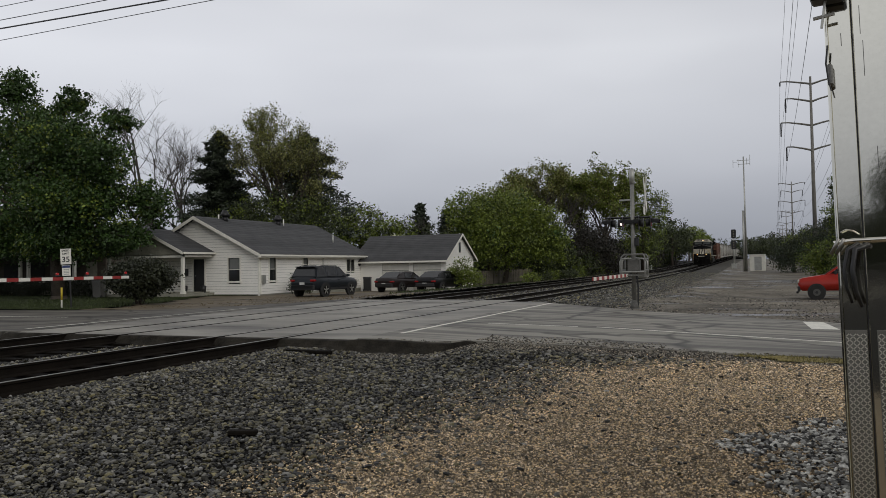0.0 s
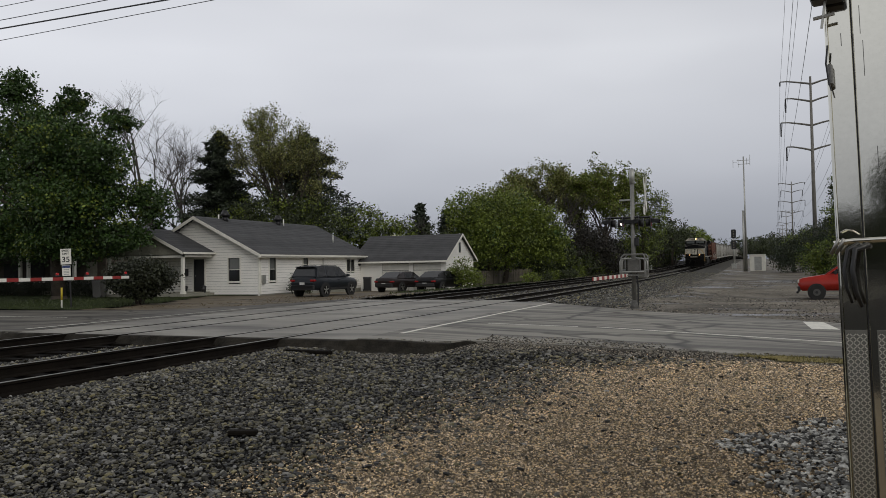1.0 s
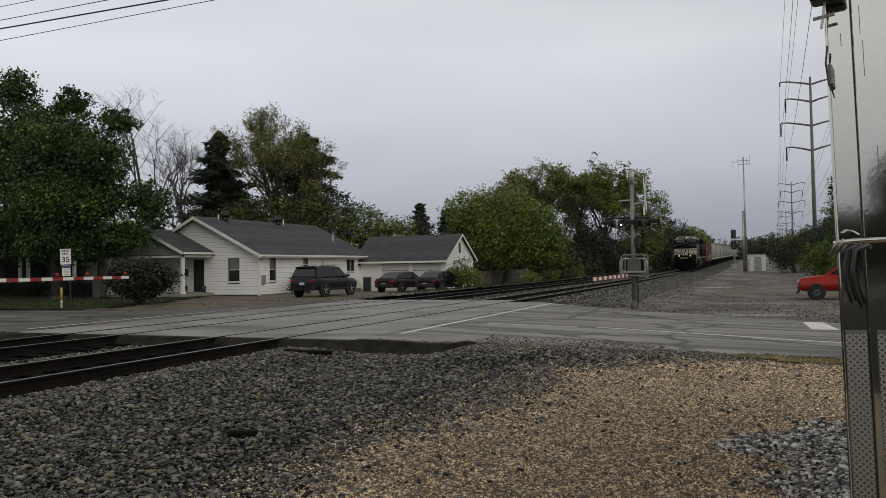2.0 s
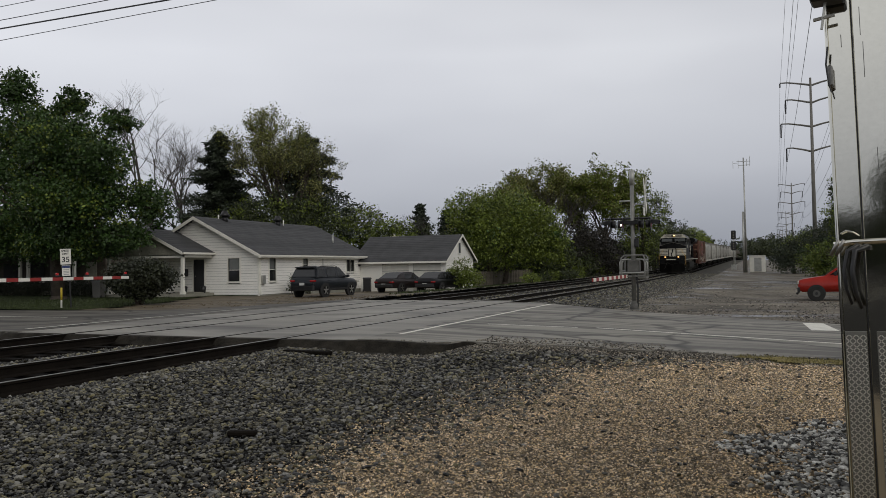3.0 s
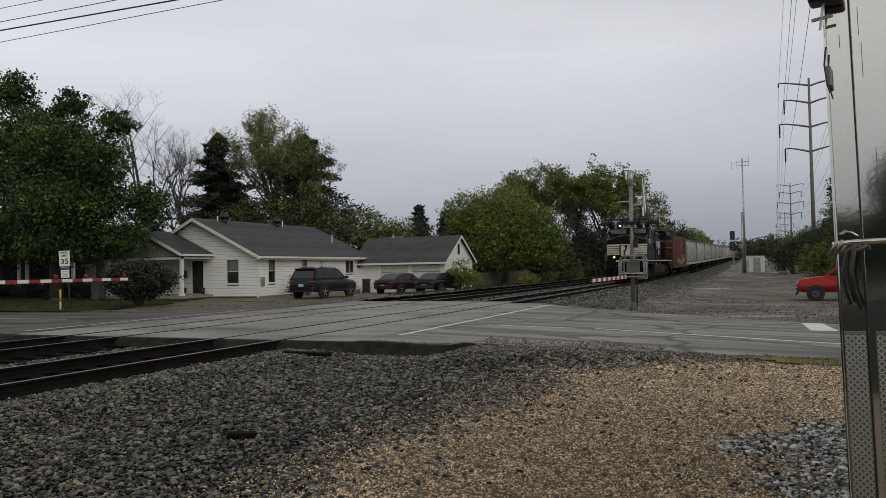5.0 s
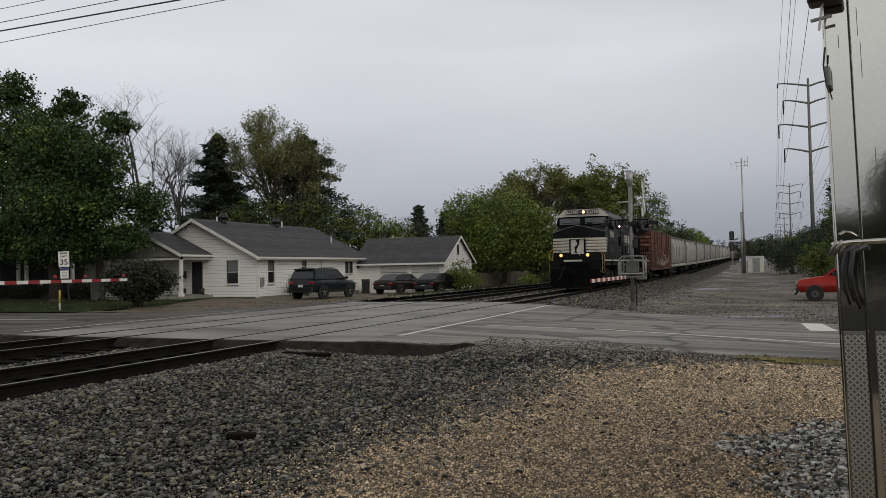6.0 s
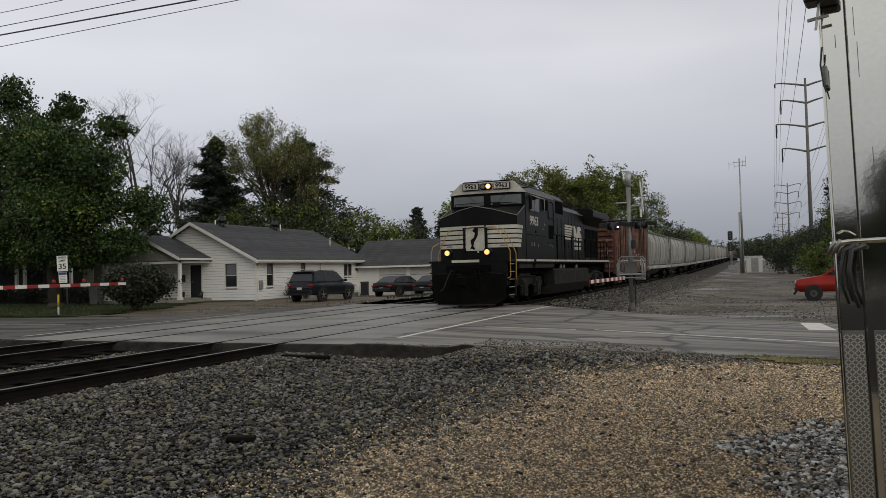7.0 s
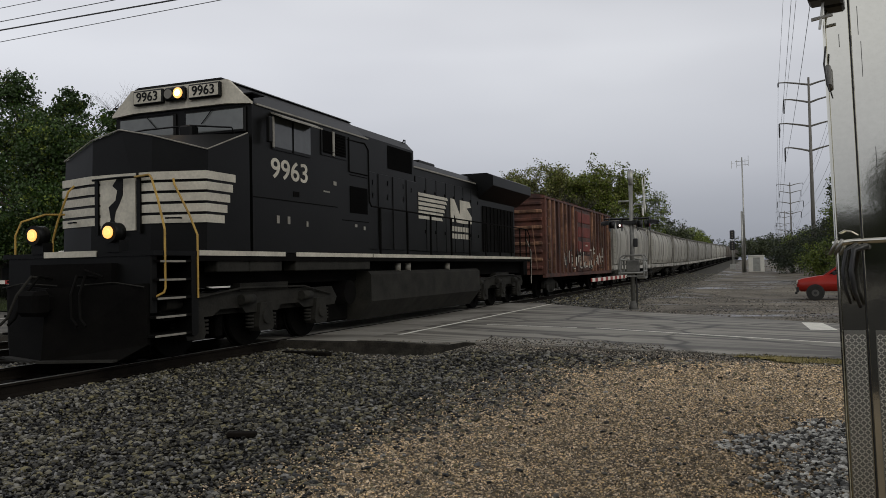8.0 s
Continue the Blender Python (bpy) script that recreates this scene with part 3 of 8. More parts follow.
p9 = scatter(26000, -6.8, 4.0, 12.4, 15.4, lambda x, y: near_edge(x) - 0.9 < y < near_edge(x) + (1.4 if -5.0 < x < -1.6 else 0.12) * random.random() ** 2.5, lambda x, y: max(ground_z(x, y) + 0.022, road_z(x) + 0.004 if y > near_edge(x) else -9))
stones("edge_gravel", p9, rng.uniform(0.010, 0.026, len(p9)), OCT_V, OCT_F, M_LOTSTONE, "loose grit along the crumbling road edge", seed=10)
tie_scrap = tagged(part("tie_plate", add_box(bmesh.new(), -0.14, 0.14, -0.05, 0.05, 0, 0.05, 0.012), M_RAIL), "small rusty scrap of timber lying on the ballast", "scrap")
tie_scrap.matrix_basis = pose(-4.72, 6.42, bed_z(-4.72, 6.42) + 0.02, 0, 0, 20)
old_tie = tagged(part("old_tie", add_box(bmesh.new(), -0.5, 0.5, -0.08, 0.08, 0, 0.07, 0.015), M_TIE), "dark discarded timber by the crossing edge", "timber")
old_tie.matrix_basis = pose(-7.65, 12.35, bed_z(-7.65, 12.35) - 0.01, 0, 0, -4)


def tuft_field(name, n, x0, x1, y0, y1, keep, material, label, h=0.12):
    """Blades of grass in one mesh."""
    pts = scatter(n, x0, x1, y0, y1, keep, lambda x, y: ground_z(x, y) + 0.04)
    n = len(pts)
    a = rng.uniform(0, 2 * np.pi, n)
    d = np.stack([np.cos(a), np.sin(a), np.zeros(n)], 1)
    hh = rng.uniform(0.5, 1.3, n)[:, None] * h
    lean = rng.normal(0, 0.4, (n, 3)) * [1, 1, 0] * hh
    w = hh * 0.22
    v = np.stack([pts - d * w, pts + d * w, pts + lean + [0, 0, 1] * hh], 1).reshape(-1, 3)
    return tagged(new(name, mesh_from(name, v, np.arange(3 * n).reshape(-1, 3), material)), label, "grass", kind="stuff")


M_BLADE = leaf_mat("grass_blade", (0.042, 0.060, 0.016))
M_DRYBLADE = leaf_mat("dry_grass_blade", (0.15, 0.135, 0.045))
tuft_field("grass", 22000, -60, -23.5, 25, 41, lambda x, y: y > 25.2 and x < lawn_edge(y) - 0.2, M_BLADE, "short spring grass of the front lawn", 0.07)
tuft_field("grass", 5000, -21, -17, 42, 63, lambda x, y: abs(x + 19) < 1.4, M_BLADE, "grass strip by the drive", 0.14)
tuft_field("grass", 5200, -0.6, 4, 13.3, 15.0, lambda x, y: 13.7 + wob(x * 3, y * 3, 0.5) < y < near_edge(x), M_DRYBLADE, "yellow-green weeds at the road edge", 0.032)


# ---- the train ----
M_LOCO = mat("dusty_black_loco_paint", (0.0048, 0.0050, 0.0050), 0.42, spec=0.14, var=0.4, scale=0.9, fine=18, bump=0.05)
M_LOCO2 = mat("grimy_running_gear", (0.0042, 0.004, 0.0038), 0.9, spec=0.08, var=0.5, scale=2.5, fine=25, bump=0.3)
M_TRUCK = mat("grey_grimy_cast_steel", (0.021, 0.0205, 0.018), 0.85, spec=0.25, var=0.5, scale=2.5, fine=25, bump=0.3)
M_LOCOW = mat("dirty_white_stripe", (0.54, 0.52, 0.47), 0.6, var=0.22, scale=2.5, fine=20, bump=0.05)
M_YELLOW = mat("yellow_handrail_paint", (0.42, 0.27, 0.06), 0.6, var=0.3, scale=4, fine=30, bump=0.05)
M_LAMP = mat("lit_headlamp", (1, 0.85, 0.5), 0.3, glow=(1.0, 0.40, 0.06, 1.2))
M_LAMPHOT = mat("headlamp_core", (1, 0.9, 0.7), 0.3, glow=(1.0, 0.72, 0.34, 9.0))
M_LAMPCORE = mat("ditch_lamp_core", (1, 0.8, 0.5), 0.3, glow=(1.0, 0.46, 0.08, 1.3))
M_LENSOFF = mat("unlit_lamp_lens", (0.16, 0.15, 0.13), 0.1, var=0.1, bump=0)
M_BRONZE = mat("worn_silver_trim", (0.30, 0.29, 0.27), 0.55, 0.3, var=0.3, scale=4, fine=30, bump=0.05)
M_CABGLASS = mat("cab_glass", (0.11, 0.12, 0.125), 0.08, var=0.12, scale=2, fine=8, bump=0.0, spec=0.7)
# Near-black for flat plates: the shade inside vents and rear cab windows, as colour.
M_VOID = mat("grille_opening_shade", (0.0022, 0.0022, 0.0022), 0.95, spec=0.05, var=0.3, bump=0.1)
M_SIDEGLASS = mat("dim_cab_side_glass", (0.045, 0.05, 0.053), 0.1, var=0.2, scale=3, fine=8, bump=0.0, spec=0.6)
M_HOODGREY = mat("faded_black_panel", (0.0050, 0.0052, 0.0052), 0.42, spec=0.14, var=0.35, scale=1.5, fine=18, bump=0.06)


def text_part(words, size, material, parent, m, name="lettering", label="", extrude=0.004, stretch=1.0):
    """Raised lettering lying in the x-y plane of m, from the built-in font."""
    cu = bpy.data.curves.new("words", "FONT")
    cu.body, cu.size, cu.extrude = words, size, extrude
    cu.align_x, cu.align_y = "CENTER", "CENTER"
    cu.offset = 0.012 * size
    tmp = bpy.data.objects.new("words", cu)
    scene.collection.objects.link(tmp)
    me = bpy.data.meshes.new_from_object(tmp.evaluated_get(bpy.context.evaluated_depsgraph_get()))
    bpy.data.objects.remove(tmp)
    bpy.data.curves.remove(cu)
    me.transform(m @ Matrix.Diagonal((stretch, 1, 1, 1)))
    me.materials.clear()
    me.materials.append(material)
    me.name = name
    ob = new(name, me)
    ob.parent = parent
    if label:
        tagged(ob, label)
    return ob


# a plane that faces +x: its x runs to +y, its y up;  a plane that faces -y: its x runs to +x
FACE_X = Matrix(((0, 0, 1, 0), (1, 0, 0, 0), (0, 1, 0, 0), (0, 0, 0, 1)))
FACE_Y = Matrix(((1, 0, 0, 0), (0, 0, -1, 0), (0, 1, 0, 0), (0, 0, 0, 1)))


def add_disc(bm, c, axis, r, depth, sides=20, mi=0):
    """A short round drum about an axis through c."""
    c, a = Vector(c), Vector(axis).normalized()
    return add_tube(bm, [c - a * depth / 2, c + a * depth / 2], r, r, sides, mi)


def wheel_part(parent, x, y, r):
    """One wheel pair with its axle, turning about its own centre."""
    bm = bmesh.new()
    for s in (-1, 1):
        add_disc(bm, (s * 0.76, 0, 0), (1, 0, 0), r, 0.12, 24)
        add_disc(bm, (s * 0.69, 0, 0), (1, 0, 0), r + 0.028, 0.03, 24)
        add_disc(bm, (s * 0.83, 0, 0), (1, 0, 0), r * 0.35, 0.10, 10)
        for k in range(4):
            a = k * math.pi / 2
            add_box(bm, s * 0.822 - 0.01, s * 0.822 + 0.01, math.cos(a) * r * 0.6 - 0.05, math.cos(a) * r * 0.6 + 0.05,
                    math.sin(a) * r * 0.6 - 0.05, math.sin(a) * r * 0.6 + 0.05)
    add_tube(bm, [(-0.8, 0, 0), (0.8, 0, 0)], 0.09, 0.09, 8)
    ob = part("wheelset", bm, M_LOCO2, parent)
    ob.location = (x, y, r)
    return ob


def loco_truck(parent, y0, flip):
    """A three-axle truck frame with its axle boxes, springs and brake gear."""
    bm = bmesh.new()
    ys = (y0, y0 + 1.92, y0 + 3.84)
    for s in (-1, 1):
        xa, xb = (1.02, 1.17) if s > 0 else (-1.17, -1.02)
        add_prism(bm, [(y0 - 0.75, 0.78), (y0 - 0.55, 1.0), (y0 + 4.4, 1.0), (y0 + 4.6, 0.78), (y0 + 4.5, 0.62), (y0 + 3.3, 0.62), (y0 + 3.1, 0.72),
                       (y0 + 2.5, 0.72), (y0 + 2.4, 0.62), (y0 + 1.4, 0.62), (y0 + 1.3, 0.72), (y0 + 0.7, 0.72), (y0 + 0.5, 0.62), (y0 - 0.65, 0.62)], "x", xa, xb)
        for y in ys:
            add_prism(bm, [(y - 0.17, 0.78), (y + 0.17, 0.78), (y + 0.24, 0.36), (y + 0.2, 0.28), (y - 0.2, 0.28), (y - 0.24, 0.36)], "x", xa - 0.02, xb + 0.07 * s if s > 0 else xb + 0.02)
            add_disc(bm, (s * 1.22, y, 0.53), (1, 0, 0), 0.13, 0.12, 12)
            for k in (-0.34, 0.34):
                for j in range(4):
                    add_disc(bm, (s * 1.12, y + k, 0.36 + j * 0.065), (0, 0, 1), 0.075, 0.035, 10)
            add_tube(bm, [(s * 1.24, y - 0.75, 0.86), (s * 1.24, y - 0.4, 0.86)], 0.09, 0.09, 10)
        add_tube(bm, [(s * 1.21, y0 - 0.3, 0.9), (s * 1.24, y0 + 1.2, 1.06), (s * 1.24, y0 + 3.2, 1.04), (s * 1.2, y0 + 4.3, 0.85)], 0.02, 0.02, 6)
        add_box(bm, s * 1.1 - 0.1, s * 1.1 + 0.1, y0 + 1.2, y0 + 2.7, 1.0, 1.14)
    add_box(bm, -1.0, 1.0, y0 - 0.6, y0 + 4.4, 0.62, 0.95)
    ob = part("truck_frame", bm, M_TRUCK, parent, "grimy cast steel three-axle truck frame")
    return ob, [wheel_part(parent, 0, y, 0.53) for y in ys]


def rail_line(parent, pts, material=None, r=0.019, name="handrail", label=""):
    return part(name, tube(pts, r, r, 6), material or M_LOCO, parent, label)


def build_locomotive():
    lo = thing("locomotive", "black diesel freight locomotive with white nose stripes and lit lamps", "locomotive")
    # frame and deck
    bm = bmesh.new()
    add_box(bm, -1.5, 1.5, 0.85, 20.04, 1.52, 1.66)
    add_box(bm, -1.05, 1.05, 0.2, 20.4, 1.1, 1.52)
    add_box(bm, -0.8, 0.8, -0.2, 0.5, 0.9, 1.5)
    add_box(bm, -1.2, 1.2, 20.0, 20.5, 1.0, 1.6)
    part("underframe", bm, M_LOCO2, lo)
    for s in (-1, 1):
        for a, b in ((0.87, 3.25), (3.62, 6.75), (6.8, 8.0), (8.02, 10.4), (10.43, 12.8), (12.83, 15.2), (15.23, 17.6), (17.63, 20.02)):
            part("sill_stripe", box(s * 1.507 - 0.006, s * 1.507 + 0.006, a, b, 1.605, 1.685), M_LOCOW, lo, "dirty white stripe on the side sill")
        for a, b in ((1.35, 2.2), (2.22, 3.2), (3.65, 6.7)):
            part("side_box", add_box(bmesh.new(), min(s * 1.2, s * 1.47), max(s * 1.2, s * 1.47), a, b, 1.34, 1.55, 0.015), M_TRUCK, lo)
    # pilot and snow plow
    bm = bmesh.new()
    for s in (-1, 1):
        front = [(0, -0.62, 1.15), (0, -0.72, 0.12), (s * 1.05, -0.36, 0.10), (s * 1.38, -0.12, 0.32), (s * 1.38, -0.14, 1.20)]
        a = [bm.verts.new(v) for v in front]
        b = [bm.verts.new((x, y + 0.06, z)) for x, y, z in front]
        fs = [bm.faces.new(a), bm.faces.new(b[::-1])]
        for i in range(5):
            fs.append(bm.faces.new((a[i], b[i], b[(i + 1) % 5], a[(i + 1) % 5])))
    bmesh.ops.recalc_face_normals(bm, faces=bm.faces)
    part("snow_plow", bm, M_LOCO2, lo, "dull black pressed steel snow plow")
    for s in (-1, 1):
        part("plow_lip", add_prism(bmesh.new(), [(s * 0.05, -0.86), (s * 1.1, -0.48), (s * 1.06, -0.36), (s * 0.02, -0.72)], "z", 0.10, 0.13), M_TRUCK, lo, "scuffed lower lip of the plow")
    part("nose_grab_rail", tube([(-1.25, 2.12, 3.70), (-1.25, 2.06, 3.86), (-0.5, 1.9, 3.87), (0.5, 1.9, 3.87), (1.25, 2.06, 3.80), (1.25, 2.12, 3.70)], 0.016, 0.016, 6), M_LOCO, lo)
    part("nose_vent", add_box(bmesh.new(), 0.35, 0.62, 1.78, 2.0, 3.66, 3.86, 0.03), M_LOCO, lo)
    bm = bmesh.new()
    add_box(bm, -1.42, 1.42, -0.08, 0.06, 0.75, 1.62, 0.02)
    add_box(bm, -1.5, 1.5, -0.1, 0.95, 1.60, 1.67)
    part("pilot_plate", bm, M_LOCO, lo)
    part("pilot_sign", box(-0.62, 0.42, -0.115, -0.085, 1.60, 1.69), M_LOCOW, lo, "dirty white strip on the pilot")
    bm = bmesh.new()
    add_box(bm, -0.12, 0.12, -0.75, 0.1, 0.82, 1.06, 0.03)
    add_box(bm, -0.19, 0.19, -0.98, -0.68, 0.76, 1.12, 0.06)
    add_tube(bm, [(0.3, -0.2, 1.4), (0.6, -0.5, 1.4), (0.9, -0.45, 1.3)], 0.02, 0.02, 6)
    part("coupler", bm, M_LOCO2, lo)
    for s in (-1, 1):
        for k in range(2):
            x = s * (0.35 + 0.16 * k)
            part("air_hose", tube([(x, -0.1, 1.28), (x + s * 0.02, -0.42, 1.32), (x + s * 0.1, -0.6, 1.05), (x + s * 0.2, -0.68, 0.72), (x + s * 0.32, -0.7, 0.62)], 0.022, 0.022, 6),
                 M_TRUCK if k and s < 0 else M_LOCO2, lo)
        part("cut_lever", tube([(s * 0.2, -0.25, 1.18), (s * 0.9, -0.25, 1.22), (s * 1.4, -0.2, 1.15)], 0.010, 0.010, 6), M_TRUCK, lo)
        # steps
        st = part("step_well", add_prism(bmesh.new(), [(0.86, 1.6), (0.86, 0.42), (0.78, 0.36), (0.70, 0.40), (0.70, 1.6)], "x", min(s * 0.95, s * 1.49), max(s * 0.95, s * 1.49)), M_LOCO, lo)
        for k in range(5):
            z = 0.42 + k * 0.27
            part("step", box(min(s * 1.05, s * 1.5), max(s * 1.05, s * 1.5), -0.12 + 0.03 * k, 0.70, z, z + 0.035), M_LOCO2, st)
            part("step_edge", box(s * 1.505 - 0.006, s * 1.505 + 0.006, -0.1 + 0.03 * k, 0.55, z, z + 0.03), M_BRONZE, st, "worn light step edge")
        climb = [(s * 1.2, 0.32, 2.45), (s * 0.92, 0.5, 2.80), (s * 0.8, 0.58, 2.87), (s * 0.4, 0.70, 2.87)] if s > 0 else [(s * 1.46, 0.2, 2.2), (s * 1.40, 0.6, 2.34), (s * 1.38, 0.98, 2.36)]
        rail_line(lo, [(s * 1.40, 0.02, 1.0), (s * 1.49, 0.1, 1.06), (s * 1.5, 0.12, 1.12), (s * 1.5, 0.12, 1.98), *climb], M_YELLOW, 0.017, "grab_rail", "yellow painted grab rail")
        rail_line(lo, [(s * 1.5, 0.84, 0.95), (s * 1.5, 0.84, 1.92), (s * 1.36, 0.82, 2.25), (s * 1.1, 0.80, 2.72), (s * 1.03, 0.86, 2.82)], M_YELLOW, 0.017, "grab_rail", "yellow painted grab rail")
        # ditch lights
        bm = bmesh.new()
        add_disc(bm, (s * 0.75, -0.10, 1.95), (0, 1, 0), 0.15, 0.2, 18)
        add_box(bm, s * 0.75 - 0.12, s * 0.75 + 0.12, -0.12, 0.06, 1.66, 1.84)
        dl = part("ditch_light", bm, M_LOCO, lo)
        bm = bmesh.new()
        add_disc(bm, (s * 0.75, -0.212, 1.95), (0, 1, 0), 0.092, 0.02, 18)
        part("lens", bm, M_LAMP, dl, "glowing amber lamp lens")
        bm = bmesh.new()
        add_disc(bm, (s * 0.75, -0.222, 1.95), (0, 1, 0), 0.05, 0.02, 12)
        part("lamp_core", bm, M_LAMPCORE, dl)
    # nose: full width, gabled top
    bm = bmesh.new()
    base = [(-1.5, 1.06), (-0.62, 0.80), (0.62, 0.80), (1.5, 1.06), (1.5, 2.2), (-1.5, 2.2)]
    top = [3.28, 3.53, 3.53, 3.28, 3.70, 3.70]
    lo_v = [bm.verts.new((x, y, 1.67)) for x, y in base]
    hi_v = [bm.verts.new((x, y + (0.06 if y < 2 else 0), z)) for (x, y), z in zip(base, top)]
    apex = bm.verts.new((0, 0.84, 3.66))
    back = bm.verts.new((0, 2.2, 3.74))
    for i in (0, 2, 3, 5):
        bm.faces.new((lo_v[i], lo_v[(i + 1) % 6], hi_v[(i + 1) % 6], hi_v[i]))
    bm.faces.new((lo_v[1], lo_v[2], hi_v[2], apex, hi_v[1]))
    bm.faces.new((lo_v[4], lo_v[5], hi_v[5], back, hi_v[4]))
    bm.faces.new((apex, back, hi_v[5], hi_v[0], hi_v[1]))
    bm.faces.new((apex, hi_v[2], hi_v[3], hi_v[4], back))
    bm.faces.new(lo_v)
    bmesh.ops.recalc_face_normals(bm, faces=bm.faces)
    part("nose", bm, M_LOCO, lo, "black wide nose with a gabled top")
    for s in (-1, 1):
        rail_line(lo, [(0, 0.80, 3.665), (s * 0.62, 0.83, 3.535), (s * 1.5, 1.09, 3.285), (s * 1.5, 2.15, 3.70)], M_BRONZE, 0.012, "nose_edge_trim", "worn light edge of the nose top")
    # nose stripes, wrapping round the corners
    for k in range(5):
        z1 = 2.945 - k * 0.172
        z0 = z1 - 0.128
        for s in (-1, 1):
            bm = bmesh.new()
            pts = [(0.40 * s, 0.792), (0.62 * s, 0.792), (1.508 * s, 1.052), (1.508 * s, 1.80 - k * 0.075)]
            a = [bm.verts.new((x, y, z0)) for x, y in pts]
            b = [bm.verts.new((x, y, z1)) for x, y in pts]
            for i in range(3):
                bm.faces.new((a[i], a[i + 1], b[i + 1], b[i]))
            bmesh.ops.recalc_face_normals(bm, faces=bm.faces)
            bmesh.ops.solidify(bm, geom=bm.faces, thickness=0.004)
            part("nose_stripe", bm, M_LOCOW, lo, "dirty white stripe across the nose")
    # nose door with a plain emblem
    part("nose_door", box(-0.38, 0.34, 0.775, 0.80, 2.03, 2.945), M_LOCOW, lo, "white nose door with a dark emblem")
    part("emblem", prism([(-0.23, 2.08), (-0.16, 2.22), (-0.2, 2.42), (-0.06, 2.52), (-0.02, 2.68), (-0.12, 2.76), (0.0, 2.9), (0.1, 2.86), (0.09, 2.6), (0.02, 2.46), (-0.06, 2.34),
                          (-0.09, 2.2), (-0.02, 2.1), (-0.08, 2.06), (-0.15, 2.12)], "y", 0.766, 0.774), M_LOCO, lo, "dark plain emblem on the nose door")
    for x in (-0.45, 0.42):
        part("door_bar", box(x - 0.035, x + 0.035, 0.755, 0.80, 1.98, 2.86), M_LOCO, lo)
    rail_line(lo, [(-0.47, 0.70, 2.86), (0.1, 0.68, 2.87), (0.62, 0.72, 2.87), (0.72, 0.70, 2.87)], M_LOCO, 0.02)
    for s in (-1, 1):
        part("nose_handle", tube([(s * 0.95, 0.82, 2.2), (s * 0.95, 0.76, 2.2), (s * 1.15, 0.84, 2.2), (s * 1.15, 0.9, 2.2)], 0.014, 0.014, 6), M_LOCO, lo)
    part("nose_lamp", add_disc(bmesh.new(), (0.1, 0.74, 1.98), (0, 1, 0), 0.03, 0.05, 10), M_LOCOW, lo)
    # cab
    bm = bmesh.new()
    sec = [(-1.5, 1.67), (1.5, 1.67), (1.5, 4.24), (1.02, 4.66), (-1.02, 4.66), (-1.5, 4.24)]
    add_prism(bm, sec, "y", 2.28, 6.62)
    part("cab", bm, M_LOCO, lo, "black wide cab")
    bm = bmesh.new()
    add_prism(bm, [(-1.52, 4.22), (-1.02, 4.26), (1.02, 4.26), (1.52, 4.22), (1.52, 4.26), (1.06, 4.68), (-1.06, 4.68), (-1.52, 4.26)], "y", 2.20, 2.285)
    part("cab_brow", bm, M_LOCOW, lo, "dirty white brow over the windscreen")
    bm = bmesh.new()
    add_prism(bm, [(-1.06, 4.66), (1.06, 4.66), (0.92, 4.73), (-0.92, 4.73)], "y", 2.22, 6.7)
    for s in (-1, 1):
        add_box(bm, s * 1.27 - 0.28, s * 1.27 + 0.28, 2.25, 2.6, 4.4, 4.42)
    part("roof", bm, M_LOCO, lo)
    for k, (y, x) in enumerate(((2.9, 0.4), (3.5, -0.3), (4.2, 0.5), (5.2, 0.6), (6.3, 0.3))):
        part("roof_fitting", add_box(bmesh.new(), x - 0.2, x + 0.2, y, y + 0.45, 4.72, 4.78 + 0.015 * (k % 3), 0.02), M_LOCO, lo)
    part("antenna_rail", tube([(-0.5, 2.6, 4.72), (-0.5, 2.6, 4.80), (0.1, 2.6, 4.80), (0.1, 2.6, 4.72)], 0.012, 0.012, 6), M_LOCO, lo)
    # number boards and headlight
    for s in (-1, 1):
        nb = part("number_board", add_box(bmesh.new(), min(s * 0.28, s * 0.96), max(s * 0.28, s * 0.96), 2.12, 2.2, 4.38, 4.645, 0.02), M_LOCO, lo)
        part("number_panel", box(min(s * 0.31, s * 0.93), max(s * 0.31, s * 0.93), 2.113, 2.119, 4.41, 4.615), M_LOCOW, nb, "pale number panel")
        text_part("9963", 0.235, M_LOCO, nb, Matrix.Translation((s * 0.62, 2.108, 4.512)) @ FACE_Y, "number", "black figures", stretch=1.05)
    bm = add_box(bmesh.new(), -0.22, 0.22, 2.08, 2.2, 4.39, 4.63, 0.03)
    hl = part("headlight", bm, M_LOCO, lo)
    part("lens", add_disc(bmesh.new(), (0.10, 2.072, 4.51), (0, 1, 0), 0.095, 0.03, 18), M_LAMP, hl, "glowing amber headlamp lens")
    part("lamp_core", add_disc(bmesh.new(), (0.10, 2.06, 4.51), (0, 1, 0), 0.055, 0.02, 14), M_LAMPHOT, hl)
    part("dark_lens", add_disc(bmesh.new(), (-0.11, 2.072, 4.51), (0, 1, 0), 0.085, 0.03, 18), M_LENSOFF, hl)
    # windscreens
    for s in (-1, 1):
        a, b = min(s * 0.14, s * 1.36), max(s * 0.14, s * 1.36)
        part("windscreen_frame", add_box(bmesh.new(), a - 0.04, b + 0.04, 2.235, 2.285, 3.74, 4.20, 0.02), M_LOCO, lo)
        part("windscreen", add_box(bmesh.new(), a, b, 2.222, 2.24, 3.79, 4.16, 0.008), M_CABGLASS, lo, "grey reflecting windscreen")
        part("wiper", tube([(s * 0.75, 2.2, 4.2), (s * 0.5, 2.205, 3.95)], 0.008, 0.008, 5), M_LOCO, lo)
